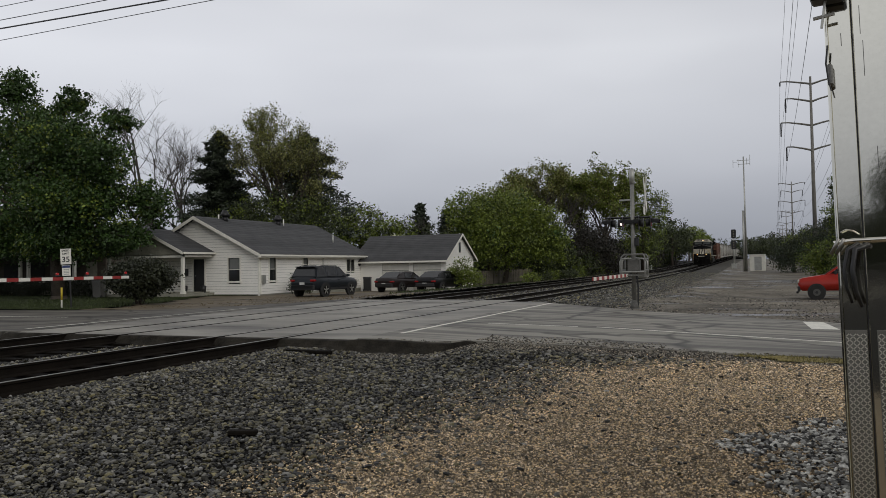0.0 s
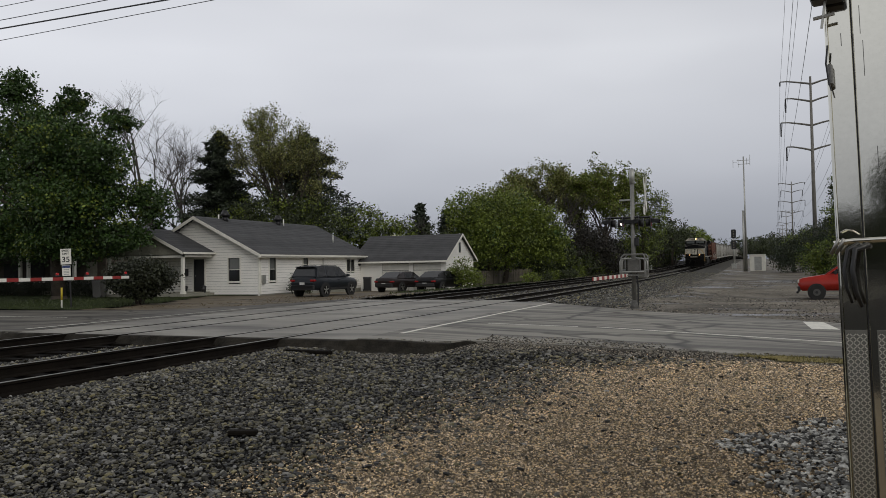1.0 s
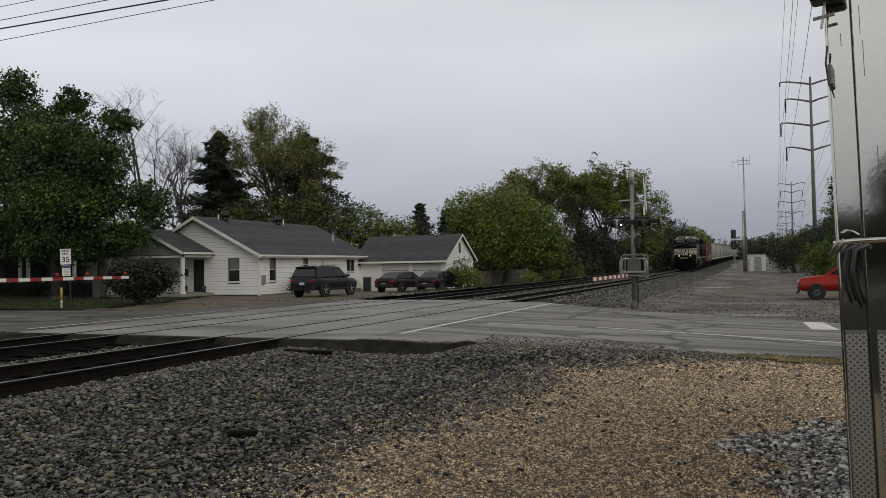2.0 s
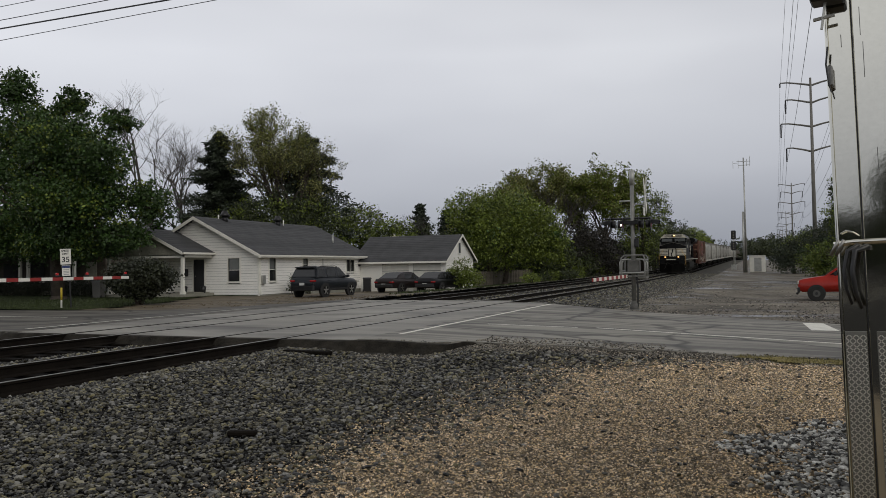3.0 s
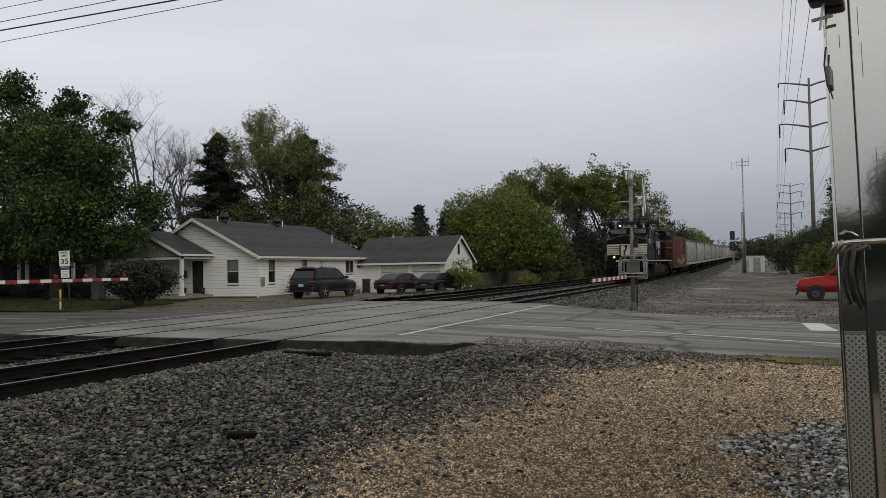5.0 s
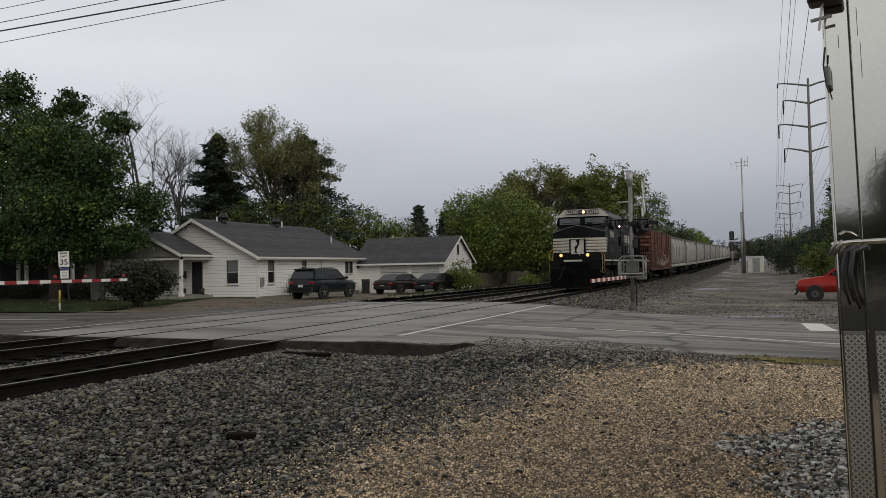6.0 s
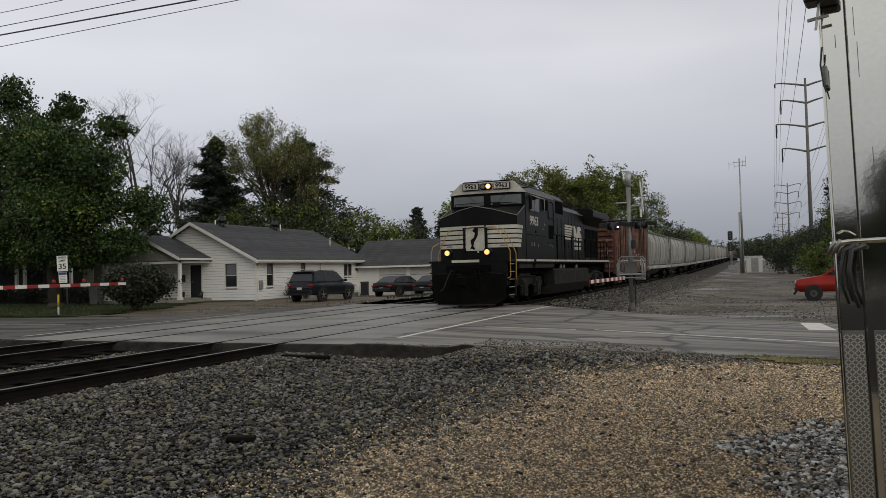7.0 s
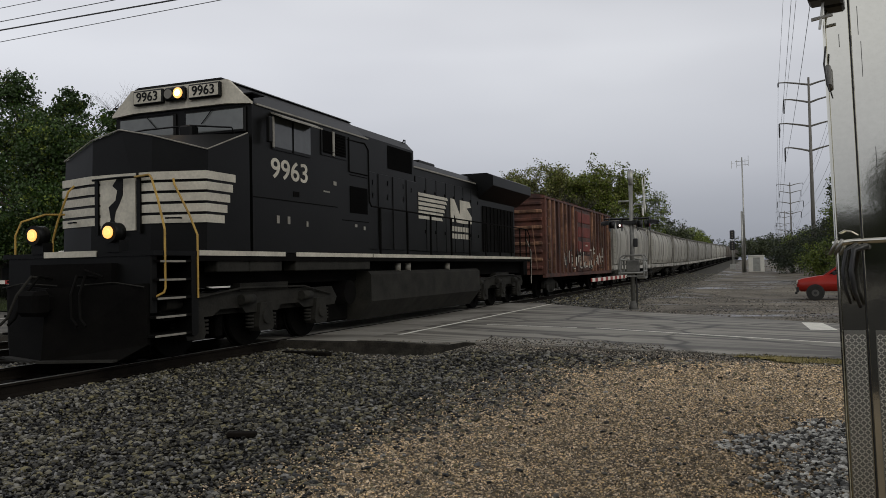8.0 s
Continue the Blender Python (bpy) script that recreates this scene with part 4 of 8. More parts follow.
    # side windows
    for s in (-1, 1):
        for a, b, z0, z1 in ((2.92, 3.50, 3.57, 4.10), (3.56, 4.15, 3.57, 4.10), (4.62, 5.00, 3.69, 4.14), (5.06, 5.55, 3.69, 4.14)):
            wf = part("window_frame", box(s * 1.505 - 0.015, s * 1.505 + 0.015, a - 0.05, b + 0.05, z0 - 0.05, z1 + 0.05), M_LOCO, lo)
            part("window_glass", box(s * 1.523 - 0.004, s * 1.523 + 0.004, a, b, z0, z1), M_SIDEGLASS if b < 4.3 else M_VOID, wf)
        part("window_post", box(s * 1.53 - 0.01, s * 1.53 + 0.01, 2.86, 2.91, 3.55, 4.1), M_BRONZE, lo)
        for k in range(7):
            part("window_slat", box(s * 1.532 - 0.008, s * 1.532 + 0.008, 5.1 if k else 4.64, 5.53, 3.72 + k * 0.06, 3.735 + k * 0.06), M_LOCO2, lo)
        part("window_post", box(s * 1.53 - 0.01, s * 1.53 + 0.01, 4.99, 5.07, 3.66, 4.16), M_BRONZE, lo)
        part("awning", add_prism(bmesh.new(), [(s * 1.5, 4.19), (s * 1.5, 4.16), (s * 1.74, 4.06), (s * 1.74, 4.09)], "y", 2.85, 4.25), M_BRONZE, lo, "light metal window awning")
        # mirror
        part("mirror", add_box(bmesh.new(), s * 1.6 - 0.02, s * 1.6 + 0.06, 2.58, 2.68, 3.6, 4.05, 0.015), M_LOCO, lo)
        text_part("9963", 0.50, M_LOCOW, lo, Matrix.Translation((s * 1.502, 3.46, 3.17)) @ (FACE_X if s > 0 else FACE_X @ pose(0, 0, 0, 0, 180, 0)), "number", "white painted figures", stretch=1.28)
        part("roof_gutter", box(s * 1.51 - 0.015, s * 1.51 + 0.015, 2.4, 6.6, 4.225, 4.255), M_BRONZE, lo)
        # small plates and latches on the cab side
        for y, z, w, h in ((3.55, 2.72, 0.2, 0.1), (5.05, 3.07, 0.12, 0.08), (4.65, 2.9, 0.25, 0.03), (5.95, 2.25, 0.1, 0.06), (3.0, 2.2, 0.08, 0.14), (3.35, 2.2, 0.08, 0.14), (4.0, 2.18, 0.06, 0.1), (6.35, 2.2, 0.08, 0.08)):
            part("side_plate", box(s * 1.503 - 0.006, s * 1.503 + 0.006, y, y + w, z, z + h), M_BRONZE if w * h < 0.02 else M_LOCO2, lo)
        for z, a, b in ((2.62, 2.3, 5.2), (2.37, 5.4, 6.6), (3.35, 5.75, 6.55)):
            part("panel_seam", box(s * 1.502 - 0.005, s * 1.502 + 0.005, a, b, z, z + 0.018), M_LOCO2, lo)
        part("side_vent", box(s * 1.503 - 0.006, s * 1.503 + 0.006, 5.75, 6.55, 2.55, 3.12), M_VOID, lo)
        part("door_frame", tube([(s * 1.51, 5.72, 4.15), (s * 1.51, 5.72, 3.42), (s * 1.51, 6.55, 3.42)], 0.014, 0.014, 5), M_LOCO2, lo)
    # hood behind the cab, in its lengths
    part("aux_cabinet", prism([(-1.22, 1.66), (1.22, 1.66), (1.22, 4.40), (1.0, 4.63), (-1.0, 4.63), (-1.22, 4.40)], "y", 6.62, 9.75), M_HOODGREY, lo)
    part("engine_hood", prism([(-0.95, 1.66), (0.95, 1.66), (0.95, 4.08), (0.72, 4.32), (-0.72, 4.32), (-0.95, 4.08)], "y", 9.75, 15.6), M_HOODGREY, lo)
    part("rear_hood", prism([(-0.95, 1.66), (0.95, 1.66), (0.95, 4.0), (-0.95, 4.0)], "y", 15.6, 19.75), M_HOODGREY, lo)
    part("radiator_wing", prism([(-0.95, 3.6), (0.95, 3.6), (1.52, 4.02), (1.52, 4.34), (1.3, 4.44), (-1.3, 4.44), (-1.52, 4.34), (-1.52, 4.02)], "y", 15.5, 20.1), M_LOCO, lo, "black flared radiator housing")
    part("exhaust_stack", add_box(bmesh.new(), -0.45, 0.45, 11.9, 13.1, 4.2, 4.5, 0.03), M_LOCO, lo)
    part("stack_cowl", add_box(bmesh.new(), -0.6, 0.6, 10.5, 11.5, 4.2, 4.38, 0.08), M_LOCO, lo)
    for s in (-1, 1):
        part("blower_vent", box(s * 1.225 - 0.006, s * 1.225 + 0.006, 8.2, 9.62, 3.78, 4.34), M_VOID, lo)
        part("lifting_eye", tube([(s * 1.0, 9.56, 4.6), (s * 1.02, 9.6, 4.69), (s * 1.02, 9.68, 4.69), (s * 1.0, 9.72, 4.6)], 0.016, 0.016, 6), M_LOCO, lo)
        for y, z in ((7.3, 3.3), (7.3, 3.0), (8.1, 3.35), (8.1, 3.0), (9.0, 3.35), (9.0, 3.02), (9.5, 3.3)):
            part("latch", box(s * 1.232 - 0.008, s * 1.232 + 0.008, y, y + 0.06, z, z + 0.12), M_BRONZE if z < 3.1 else M_LOCO2, lo)
        for k in range(7):
            y = 10.4 + k * 0.74
            dr = part("hood_door", add_box(bmesh.new(), s * 0.965 - 0.015, s * 0.965 + 0.015, y, y + 0.70, 1.8, 3.85, 0.01), M_HOODGREY, lo)
            for z in (2.3, 3.4):
                part("latch", box(s * 0.985 - 0.01, s * 0.985 + 0.01, y + 0.6, y + 0.65, z, z + 0.1), M_LOCO2, dr)
        for k in range(4):
            y = 7.0 + k * 0.8
            part("cabinet_door", add_box(bmesh.new(), s * 1.228 - 0.012, s * 1.228 + 0.012, y - 0.15, y + 0.5, 1.8, 3.6, 0.01), M_HOODGREY, lo)
        for k in range(9):
            part("radiator_louvre", box(s * 0.965 - 0.02, s * 0.965 + 0.02, 16.0 + k * 0.4, 16.3 + k * 0.4, 1.85, 3.4), M_LOCO2, lo)
        part("hood_edge", box(s * 0.97 - 0.02, s * 0.97 + 0.02, 10.25, 15.3, 4.06, 4.10), M_BRONZE, lo, "light worn hood edge")
        # plain emblem stripes and bars for lettering
        fx = s * 0.995
        for k in range(6):
            z = 3.32 - k * 0.125
            part("emblem_bar", prism([(10.55 + 0.0 * k, z), (12.75 - k * 0.09, z), (12.66 - k * 0.09, z + 0.085), (10.55, z + 0.085)], "x", fx - 0.005, fx + 0.005), M_LOCOW, lo, "white stripe of an emblem")
        part("emblem", prism([(12.95, 3.42), (13.25, 3.42), (13.75, 2.95), (13.75, 3.42), (14.6, 3.42), (14.75, 3.25), (14.35, 3.2), (14.8, 2.95), (14.8, 2.72), (14.0, 2.70), (13.45, 2.72), (13.2, 3.0), (13.2, 2.72), (12.95, 2.72)], "x", fx - 0.005, fx + 0.005), M_LOCOW, lo, "white plain emblem on the hood")
        for z in (2.44, 2.22):
            for k in range(7):
                part("lettering_bar", box(fx - 0.005, fx + 0.005, 13.05 + k * 0.235, 13.22 + k * 0.235, z, z + 0.15), M_LOCOW, lo)
        # walkway rail and stanchions
        rail_line(lo, [(s * 1.46, 4.35, 4.05), (s * 1.5, 6.45, 4.12), (s * 1.5, 6.62, 4.0), (s * 1.5, 6.64, 2.85), (s * 1.5, 6.75, 2.75), (s * 1.5, 17.4, 2.72), (s * 1.5, 19.5, 2.72), (s * 1.5, 19.85, 2.5), (s * 1.5, 19.95, 1.0)], M_LOCO2, 0.02)
        for y in (7.2, 8.7, 10.2, 11.7, 13.2, 14.7, 16.2, 17.5, 18.6, 19.4):
            part("stanchion", box(s * 1.49 - 0.02, s * 1.49 + 0.02, y - 0.025, y + 0.025, 1.66, 2.73), M_LOCO2, lo)
        rail_line(lo, [(s * 1.5, 20.0, 0.7), (s * 1.5, 20.02, 1.9), (s * 1.3, 19.95, 2.5)], M_BRONZE, 0.02, "grab_rail")
    # fuel tank
    bm = prism([(-1.36, 1.30), (1.36, 1.30), (1.44, 1.22), (1.44, 0.62), (1.1, 0.20), (-1.1, 0.20), (-1.44, 0.62), (-1.44, 1.22)], "y", 6.8, 14.2)
    part("fuel_tank", bm, M_TRUCK, lo, "grimy dark grey fuel tank")
    for y in (8.5, 9.1, 11.8):
        part("tank_fitting", add_disc(bmesh.new(), (1.3, y, 1.38), (0, 0, 1), 0.08, 0.2, 10), M_BRONZE, lo)
    # Dark motor-sized blocks added to keep light from showing beneath the locomotive.
    for y0 in (1.1, 15.35):
        for k in range(3):
            part("traction_motor_filler", add_box(bmesh.new(), -0.66, 0.66, y0 + k * 1.92 - 0.62, y0 + k * 1.92 + 0.62, 0.16, 0.95, 0.12), M_LOCO2, lo)
        for s in (-1, 1):
            for k in range(4):
                part("brake_shoe", add_box(bmesh.new(), s * 0.78 - 0.09, s * 0.78 + 0.09, y0 - 0.68 + k * 1.92 * 0.87, y0 - 0.5 + k * 1.92 * 0.87, 0.22, 0.85, 0.03), M_LOCO2, lo)
            part("sand_pipe", tube([(s * 1.0, y0 - 0.7, 1.1), (s * 0.95, y0 - 0.72, 0.4), (s * 0.8, y0 - 0.55, 0.12)], 0.025, 0.025, 6), M_LOCO2, lo)
    for y in (5.95, 14.25):
        part("air_reservoir", tube([(-1.2, y + 0.3, 0.85), (1.2, y + 0.3, 0.85)], 0.27, 0.27, 14), M_LOCO2, lo)
        # Plain block added to close the lit gap beside the tank.
        part("underframe_filler", add_box(bmesh.new(), -0.9, 0.9, y - 0.2, y + 0.75, 0.22, 0.7, 0.05), M_LOCO2, lo)
    wheels = []
    for y0, flip in ((1.1, 1), (15.35, -1)):
        wheels += loco_truck(lo, y0, flip)[1]
    bm = bmesh.new()
    add_box(bm, -0.12, 0.12, 20.4, 21.3, 0.85, 1.08, 0.02)
    part("rear_coupler", bm, M_LOCO2, lo)
    return lo, wheels


locomotive, loco_wheels = build_locomotive()

M_BOXCAR = mat("faded_red_brown_boxcar_paint", (0.098, 0.034, 0.022), 0.75, var=0.5, scale=0.8, fine=12, bump=0.15, c2=(0.045, 0.02, 0.014))
M_BOXRIB = mat("rusty_boxcar_rib", (0.24, 0.13, 0.08), 0.8, var=0.5, scale=1.9, fine=9, bump=0.15, c2=(0.06, 0.024, 0.016))
M_BOXDOOR = mat("faded_red_door_paint", (0.15, 0.030, 0.022), 0.75, var=0.5, scale=0.8, fine=12, bump=0.15)
M_GRAFF = mat("pale_spray_paint", (0.55, 0.53, 0.50), 0.7, var=0.3, scale=3, fine=20, bump=0)


def car_truck(parent, y):
    bm = bmesh.new()
    for s in (-1, 1):
        a, b = (1.0, 1.14) if s > 0 else (-1.14, -1.0)
        add_prism(bm, [(y - 1.1, 0.62), (y - 0.6, 0.72), (y - 0.3, 0.86), (y + 0.3, 0.86), (y + 0.6, 0.72), (y + 1.1, 0.62), (y + 1.1, 0.42), (y + 0.75, 0.38), (y + 0.35, 0.2), (y - 0.35, 0.2),
                       (y - 0.75, 0.38), (y - 1.1, 0.42)], "x", a, b)
        for k in (-0.89, 0.89):
            add_disc(bm, (s * 1.17, y + k, 0.46), (1, 0, 0), 0.12, 0.14, 10)
        for k in (-0.16, 0, 0.16):
            add_disc(bm, (s * 1.1, y + k, 0.4), (0, 0, 1), 0.07, 0.3, 8)
    add_box(bm, -1.1, 1.1, y - 0.25, y + 0.25, 0.5, 0.85)
    part("truck_frame", bm, M_TRUCK, parent)
    return [wheel_part(parent, 0, y + k, 0.46) for k in (-0.89, 0.89)]


def build_boxcar():
    bc = thing("boxcar", "faded red-brown boxcar with rusty ribs and pale graffiti", "railway wagon")
    L = 15.3
    part("body", box(-1.42, 1.42, 0, L, 0.98, 4.15), M_BOXCAR, bc)
    part("roof", prism([(-1.5, 4.12), (1.5, 4.12), (1.5, 4.2), (0, 4.42), (-1.5, 4.2)], "y", -0.05, L + 0.05), M_BOXCAR, bc)
    for k in range(18):
        part("roof_rib", prism([(-1.5, 4.2), (1.5, 4.2), (1.5, 4.24), (0, 4.46), (-1.5, 4.24)], "y", k * 0.88, k * 0.88 + 0.08), M_BOXCAR, bc)
    for s in (-1, 1):
        for k in range(21):
            y = 0.1 + k * 0.755
            if 6.0 < y < 9.2:
                continue
            part("side_rib", add_box(bmesh.new(), min(s * 1.40, s * 1.52), max(s * 1.40, s * 1.52), y - 0.07, y + 0.07, 1.0, 4.12, 0.025), M_BOXRIB if k % 3 else M_BOXCAR, bc)
        dr = part("sliding_door", add_box(bmesh.new(), min(s * 1.40, s * 1.50), max(s * 1.40, s * 1.50), 6.1, 9.2, 1.05, 3.95, 0.02), M_BOXCAR, bc)
        for z in (1.3, 2.0, 2.7, 3.4):
            part("door_panel", add_box(bmesh.new(), min(s * 1.49, s * 1.525), max(s * 1.49, s * 1.525), 6.25, 9.05, z, z + 0.5, 0.02), M_BOXRIB if z < 1.9 else M_BOXDOOR, dr)
        part("lock_rod", tube([(s * 1.54, 7.0, 1.0), (s * 1.54, 7.0, 4.0)], 0.025, 0.025, 6), M_BOXCAR, dr)
        part("side_sill", box(min(s * 1.35, s * 1.5), max(s * 1.35, s * 1.5), 0, L, 0.86, 1.02), M_BOXCAR, bc)
        rnd = random.Random(5)
        for k in range(70):
            y, z = 3.2 + rnd.random() * 9.5, 1.1 + abs(rnd.gauss(0, 0.42))
            w, h = 0.05 + rnd.random() * 0.11, 0.16 + rnd.random() * 0.4
            if rnd.random() < 0.4:
                w, h = 0.25 + rnd.random() * 0.3, 0.06
            part("graffiti_stroke", box(s * 1.532 - 0.004, s * 1.532 + 0.004, y, y + w, z, z + h), M_DARK if k % 5 in (1, 3) else M_GRAFF, bc)
        for k in range(8):
            part("ladder_rung", tube([(s * 1.55, 0.05, 1.2 + k * 0.35), (s * 1.55, 0.5, 1.2 + k * 0.35)], 0.015, 0.015, 5), M_BOXRIB, bc)
    for y, dy in ((0, -1), (L, 1)):
        for k in range(9):
            z = 1.2 + k * 0.33
            part("end_rib", add_box(bmesh.new(), -1.38, 1.38, min(y, y + dy * 0.09), max(y, y + dy * 0.09), z, z + 0.15, 0.035), M_BOXRIB if k % 2 else M_BOXCAR, bc)
        part("coupler", add_box(bmesh.new(), -0.12, 0.12, min(y, y + dy * 0.75), max(y, y + dy * 0.75), 0.8, 1.02, 0.03), M_LOCO2, bc)
        part("brake_rail", tube([(1.0, y + dy * 0.2, 3.0), (1.2, y + dy * 0.25, 1.2)], 0.02, 0.02, 5), M_BOXRIB, bc)
    wh = []
    for y in (2.1, L - 2.1):
        wh += car_truck(bc, y)
    part("centre_sill", box(-0.3, 0.3, 0, L, 0.6, 0.98), M_LOCO2, bc)
    return bc, wh


boxcar, boxcar_wheels = build_boxcar()

M_HOPPER = mat("weathered_light_grey_hopper_paint", (0.41, 0.405, 0.39), 0.65, var=0.2, scale=0.7, fine=10, bump=0.08, rand=0.24)
M_HOPPERB = mat("dirty_brown_wagon_paint", (0.09, 0.075, 0.06), 0.8, var=0.35, scale=0.8, fine=12, bump=0.1, rand=0.3)
M_HOPPERD = mat("dirty_hopper_frame", (0.17, 0.165, 0.155), 0.8, var=0.35, scale=1.5, fine=15, bump=0.15)


wear_road(M_HOPPER, (1.6, 1.6, 0.14), 0.30, False)
wear_road(M_BOXCAR, (2.2, 2.2, 0.22), 0.36, False)
wear_road(M_BOXRIB, (3.0, 3.0, 0.3), 0.36, False)


def build_hopper(paint, label):
    hp = thing("covered_hopper", label, "railway wagon", group="covered hopper wagons")
    L = 17.2
    side = [(1.0, 1.15), (1.30, 1.38), (1.42, 1.7), (1.485, 2.1), (1.52, 2.5), (1.53, 2.9), (1.51, 3.25), (1.45, 3.55), (1.34, 3.82), (1.2, 4.03), (0.9, 4.2)]
    outline = side + [(-x, z) for x, z in side[::-1]]
    bm = prism(outline, "y", 0.9, L - 0.9)
    part("body", bm, paint, hp, smooth=False)
    for y, d in ((0.9, -1), (L - 0.9, 1)):
        b = bmesh.new()
        add_prism(b, [(y, 1.9), (y, 4.1), (y + d * 0.2, 4.0), (y + d * 0.15, 1.75)], "x", -1.3, 1.3)
        part("end_slope", b, paint, hp)
        for x in (-1.4, 1.4):
            part("end_post", box(x - 0.05, x + 0.05, min(y + d * 0.55, y + d * 0.65), max(y + d * 0.55, y + d * 0.65), 1.0, 4.1), M_HOPPERD, hp)
            part("end_brace", tube([(x, y + d * 0.6, 1.2), (x * 0.9, y + d * 0.05, 3.2)], 0.04, 0.04, 6), M_HOPPERD, hp)
        part("end_platform", box(-1.5, 1.5, min(y, y + d * 0.85), max(y, y + d * 0.85), 0.98, 1.1), M_HOPPERD, hp)
        part("coupler", box(-0.12, 0.12, min(y, y + d * 1.45), max(y, y + d * 1.45), 0.75, 1.0), M_LOCO2, hp)
        for k in range(7):
            part("ladder_rung", tube([(1.5, y + d * 0.15, 1.3 + k * 0.38), (1.5, y + d * 0.55, 1.3 + k * 0.38)], 0.016, 0.016, 5), M_HOPPERD, hp)
    for s in (-1, 1):
        part("side_sill", add_box(bmesh.new(), min(s * 1.34, s * 1.52), max(s * 1.34, s * 1.52), 0.1, L - 0.1, 1.02, 1.28, 0.02), paint, hp)
        part("top_rail", box(min(s * 1.24, s * 1.36), max(s * 1.24, s * 1.36), 0.5, L - 0.5, 4.02, 4.14), M_HOPPERD, hp)
        for k in range(1, 4):
            y = 0.9 + (L - 1.8) * k / 4
            part("panel_seam", tube([(s * 1.37, y, 1.45), (s * 1.51, y, 2.2), (s * 1.54, y, 2.9), (s * 1.47, y, 3.6), (s * 1.23, y, 4.05)], 0.02, 0.02, 5), M_HOPPERD, hp)
    part("roof_walk", box(-0.45, 0.45, 0.3, L - 0.3, 4.32, 4.36), M_HOPPERD, hp)
    for k in range(4):
        y = 2.0 + k * 3.5
        part("hatch", add_box(bmesh.new(), -0.3, 0.3, y, y + 2.6, 4.18, 4.31, 0.03), M_HOPPERD, hp)
        part("hopper_outlet", prism([(-1.2, 1.15), (1.2, 1.15), (0.4, 0.45), (-0.4, 0.45)], "y", y + 0.2, y + 2.4), M_HOPPERD, hp)
    for y in (2.2, L - 2.2):
        car_truck(hp, y)
    return hp


hopper = build_hopper(M_HOPPER, "weathered light grey covered hopper wagon with curved sides")
HOPPERS = [hopper] + [copy_thing(hopper, pose(0, 0, 0)) for k in range(9)]
dark_hopper = build_hopper(M_HOPPERB, "dirty dark brown covered hopper wagon")
DARK_CARS = [dark_hopper] + [copy_thing(dark_hopper, pose(0, 0, 0)) for k in range(8)]


# ---- houses ----
def cut_wall(parent, name, axis, at, thick, u0, u1, z0, z1, holes, material, gable=None):
    """A clad wall in one plane with openings through it; axis y: the wall runs along x at y=at, axis x: along y at x=at."""
    bm = bmesh.new()
    us = sorted({u0, u1, *[h[0] for h in holes], *[h[1] for h in holes]})
    for a, b in zip(us, us[1:]):
        spans, z = [], z0
        for h in sorted((h for h in holes if h[0] <= a and h[1] >= b), key=lambda h: h[2]):
            spans.append((z, h[2]))
            z = h[3]
        spans.append((z, z1))
        for p, q in spans:
            if q - p > 0.01:
                if axis == "y":
                    add_box(bm, a, b, at, at + thick, p, q)
                else:
                    add_box(bm, at - thick, at, a, b, p, q)
    if gable:
        add_prism(bm, gable, "y" if axis == "y" else "x", at, at + thick if axis == "y" else at - thick)
    return part(name, bm, material, parent)


def clapboards(parent, axis, at, u0, u1, z0, z1, holes, material, pitch=0.2, gable=None):
    """Lapped siding boards on a wall, stopping at its openings; gable: (apex u, apex z)."""
    z = z0
    while z < (gable[1] if gable else z1):
        h = min(pitch, z1 - z) if not gable else pitch
        a0, b0 = u0, u1
        if gable and z > z1:
            k = (z + h / 2 - z1) / (gable[1] - z1)
            a0, b0 = u0 + (gable[0] - u0) * k, u1 + (gable[0] - u1) * k
        segs = [(a0, b0)]
        for c, d, p, q in holes:
            if p < z + h and q > z:
                segs = [s for a, b in segs for s in ((a, min(b, c)), (max(a, d), b)) if s[1] - s[0] > 0.02]
        for a, b in segs:
            bm = bmesh.new()
            t, u = 0.028, 0.005
            if axis == "y":
                add_prism(bm, [(at - t, z + 0.010), (at - u, z + h), (at, z + h), (at, z + 0.010)], "x", a, b)
            else:
                add_prism(bm, [(at + t, z + 0.010), (at + u, z + h), (at, z + h), (at, z + 0.010)], "y", a, b)
            part("siding_board", bm, material, parent)
        z += h


def window_in(parent, axis, at, u0, u1, z0, z1, depth=0.1, split=True):
    """A sash window: trim, two panes one above the other, and a sill."""
    s = -1 if axis == "y" else 1

    def b(a, c, d0, d1, p, q):
        return box(a, c, min(at + s * d0, at + s * d1), max(at + s * d0, at + s * d1), p, q) if axis == "y" else box(min(at + s * d0, at + s * d1), max(at + s * d0, at + s * d1), a, c, p, q)
    wi = part("window", b(u0, u1, -0.10, -0.08, z0, z1), M_DARK, parent)
    for a, c, p, q in ((u0 - 0.1, u0, z0 - 0.08, z1 + 0.1), (u1, u1 + 0.1, z0 - 0.08, z1 + 0.1), (u0, u1, z1, z1 + 0.1)):
        part("window_trim", b(a, c, -0.02, 0.045, p, q), M_WHITE, wi)
    part("window_sill", b(u0 - 0.12, u1 + 0.12, -0.02, 0.08, z0 - 0.09, z0), M_WHITE, wi)
    mid = (z0 + z1) / 2
    for p, q in ((z0, mid), (mid, z1)) if split else ((z0, z1),):
        part("pane", b(u0 + 0.03, u1 - 0.03, -0.06, -0.052, p + 0.03, q - 0.03), M_GLASS if p < mid - 0.01 or not split else M_SHADE, wi)
        part("sash", b(u0, u1, -0.055, -0.02, p - 0.018, p + 0.018), M_WHITE, wi)
    return wi


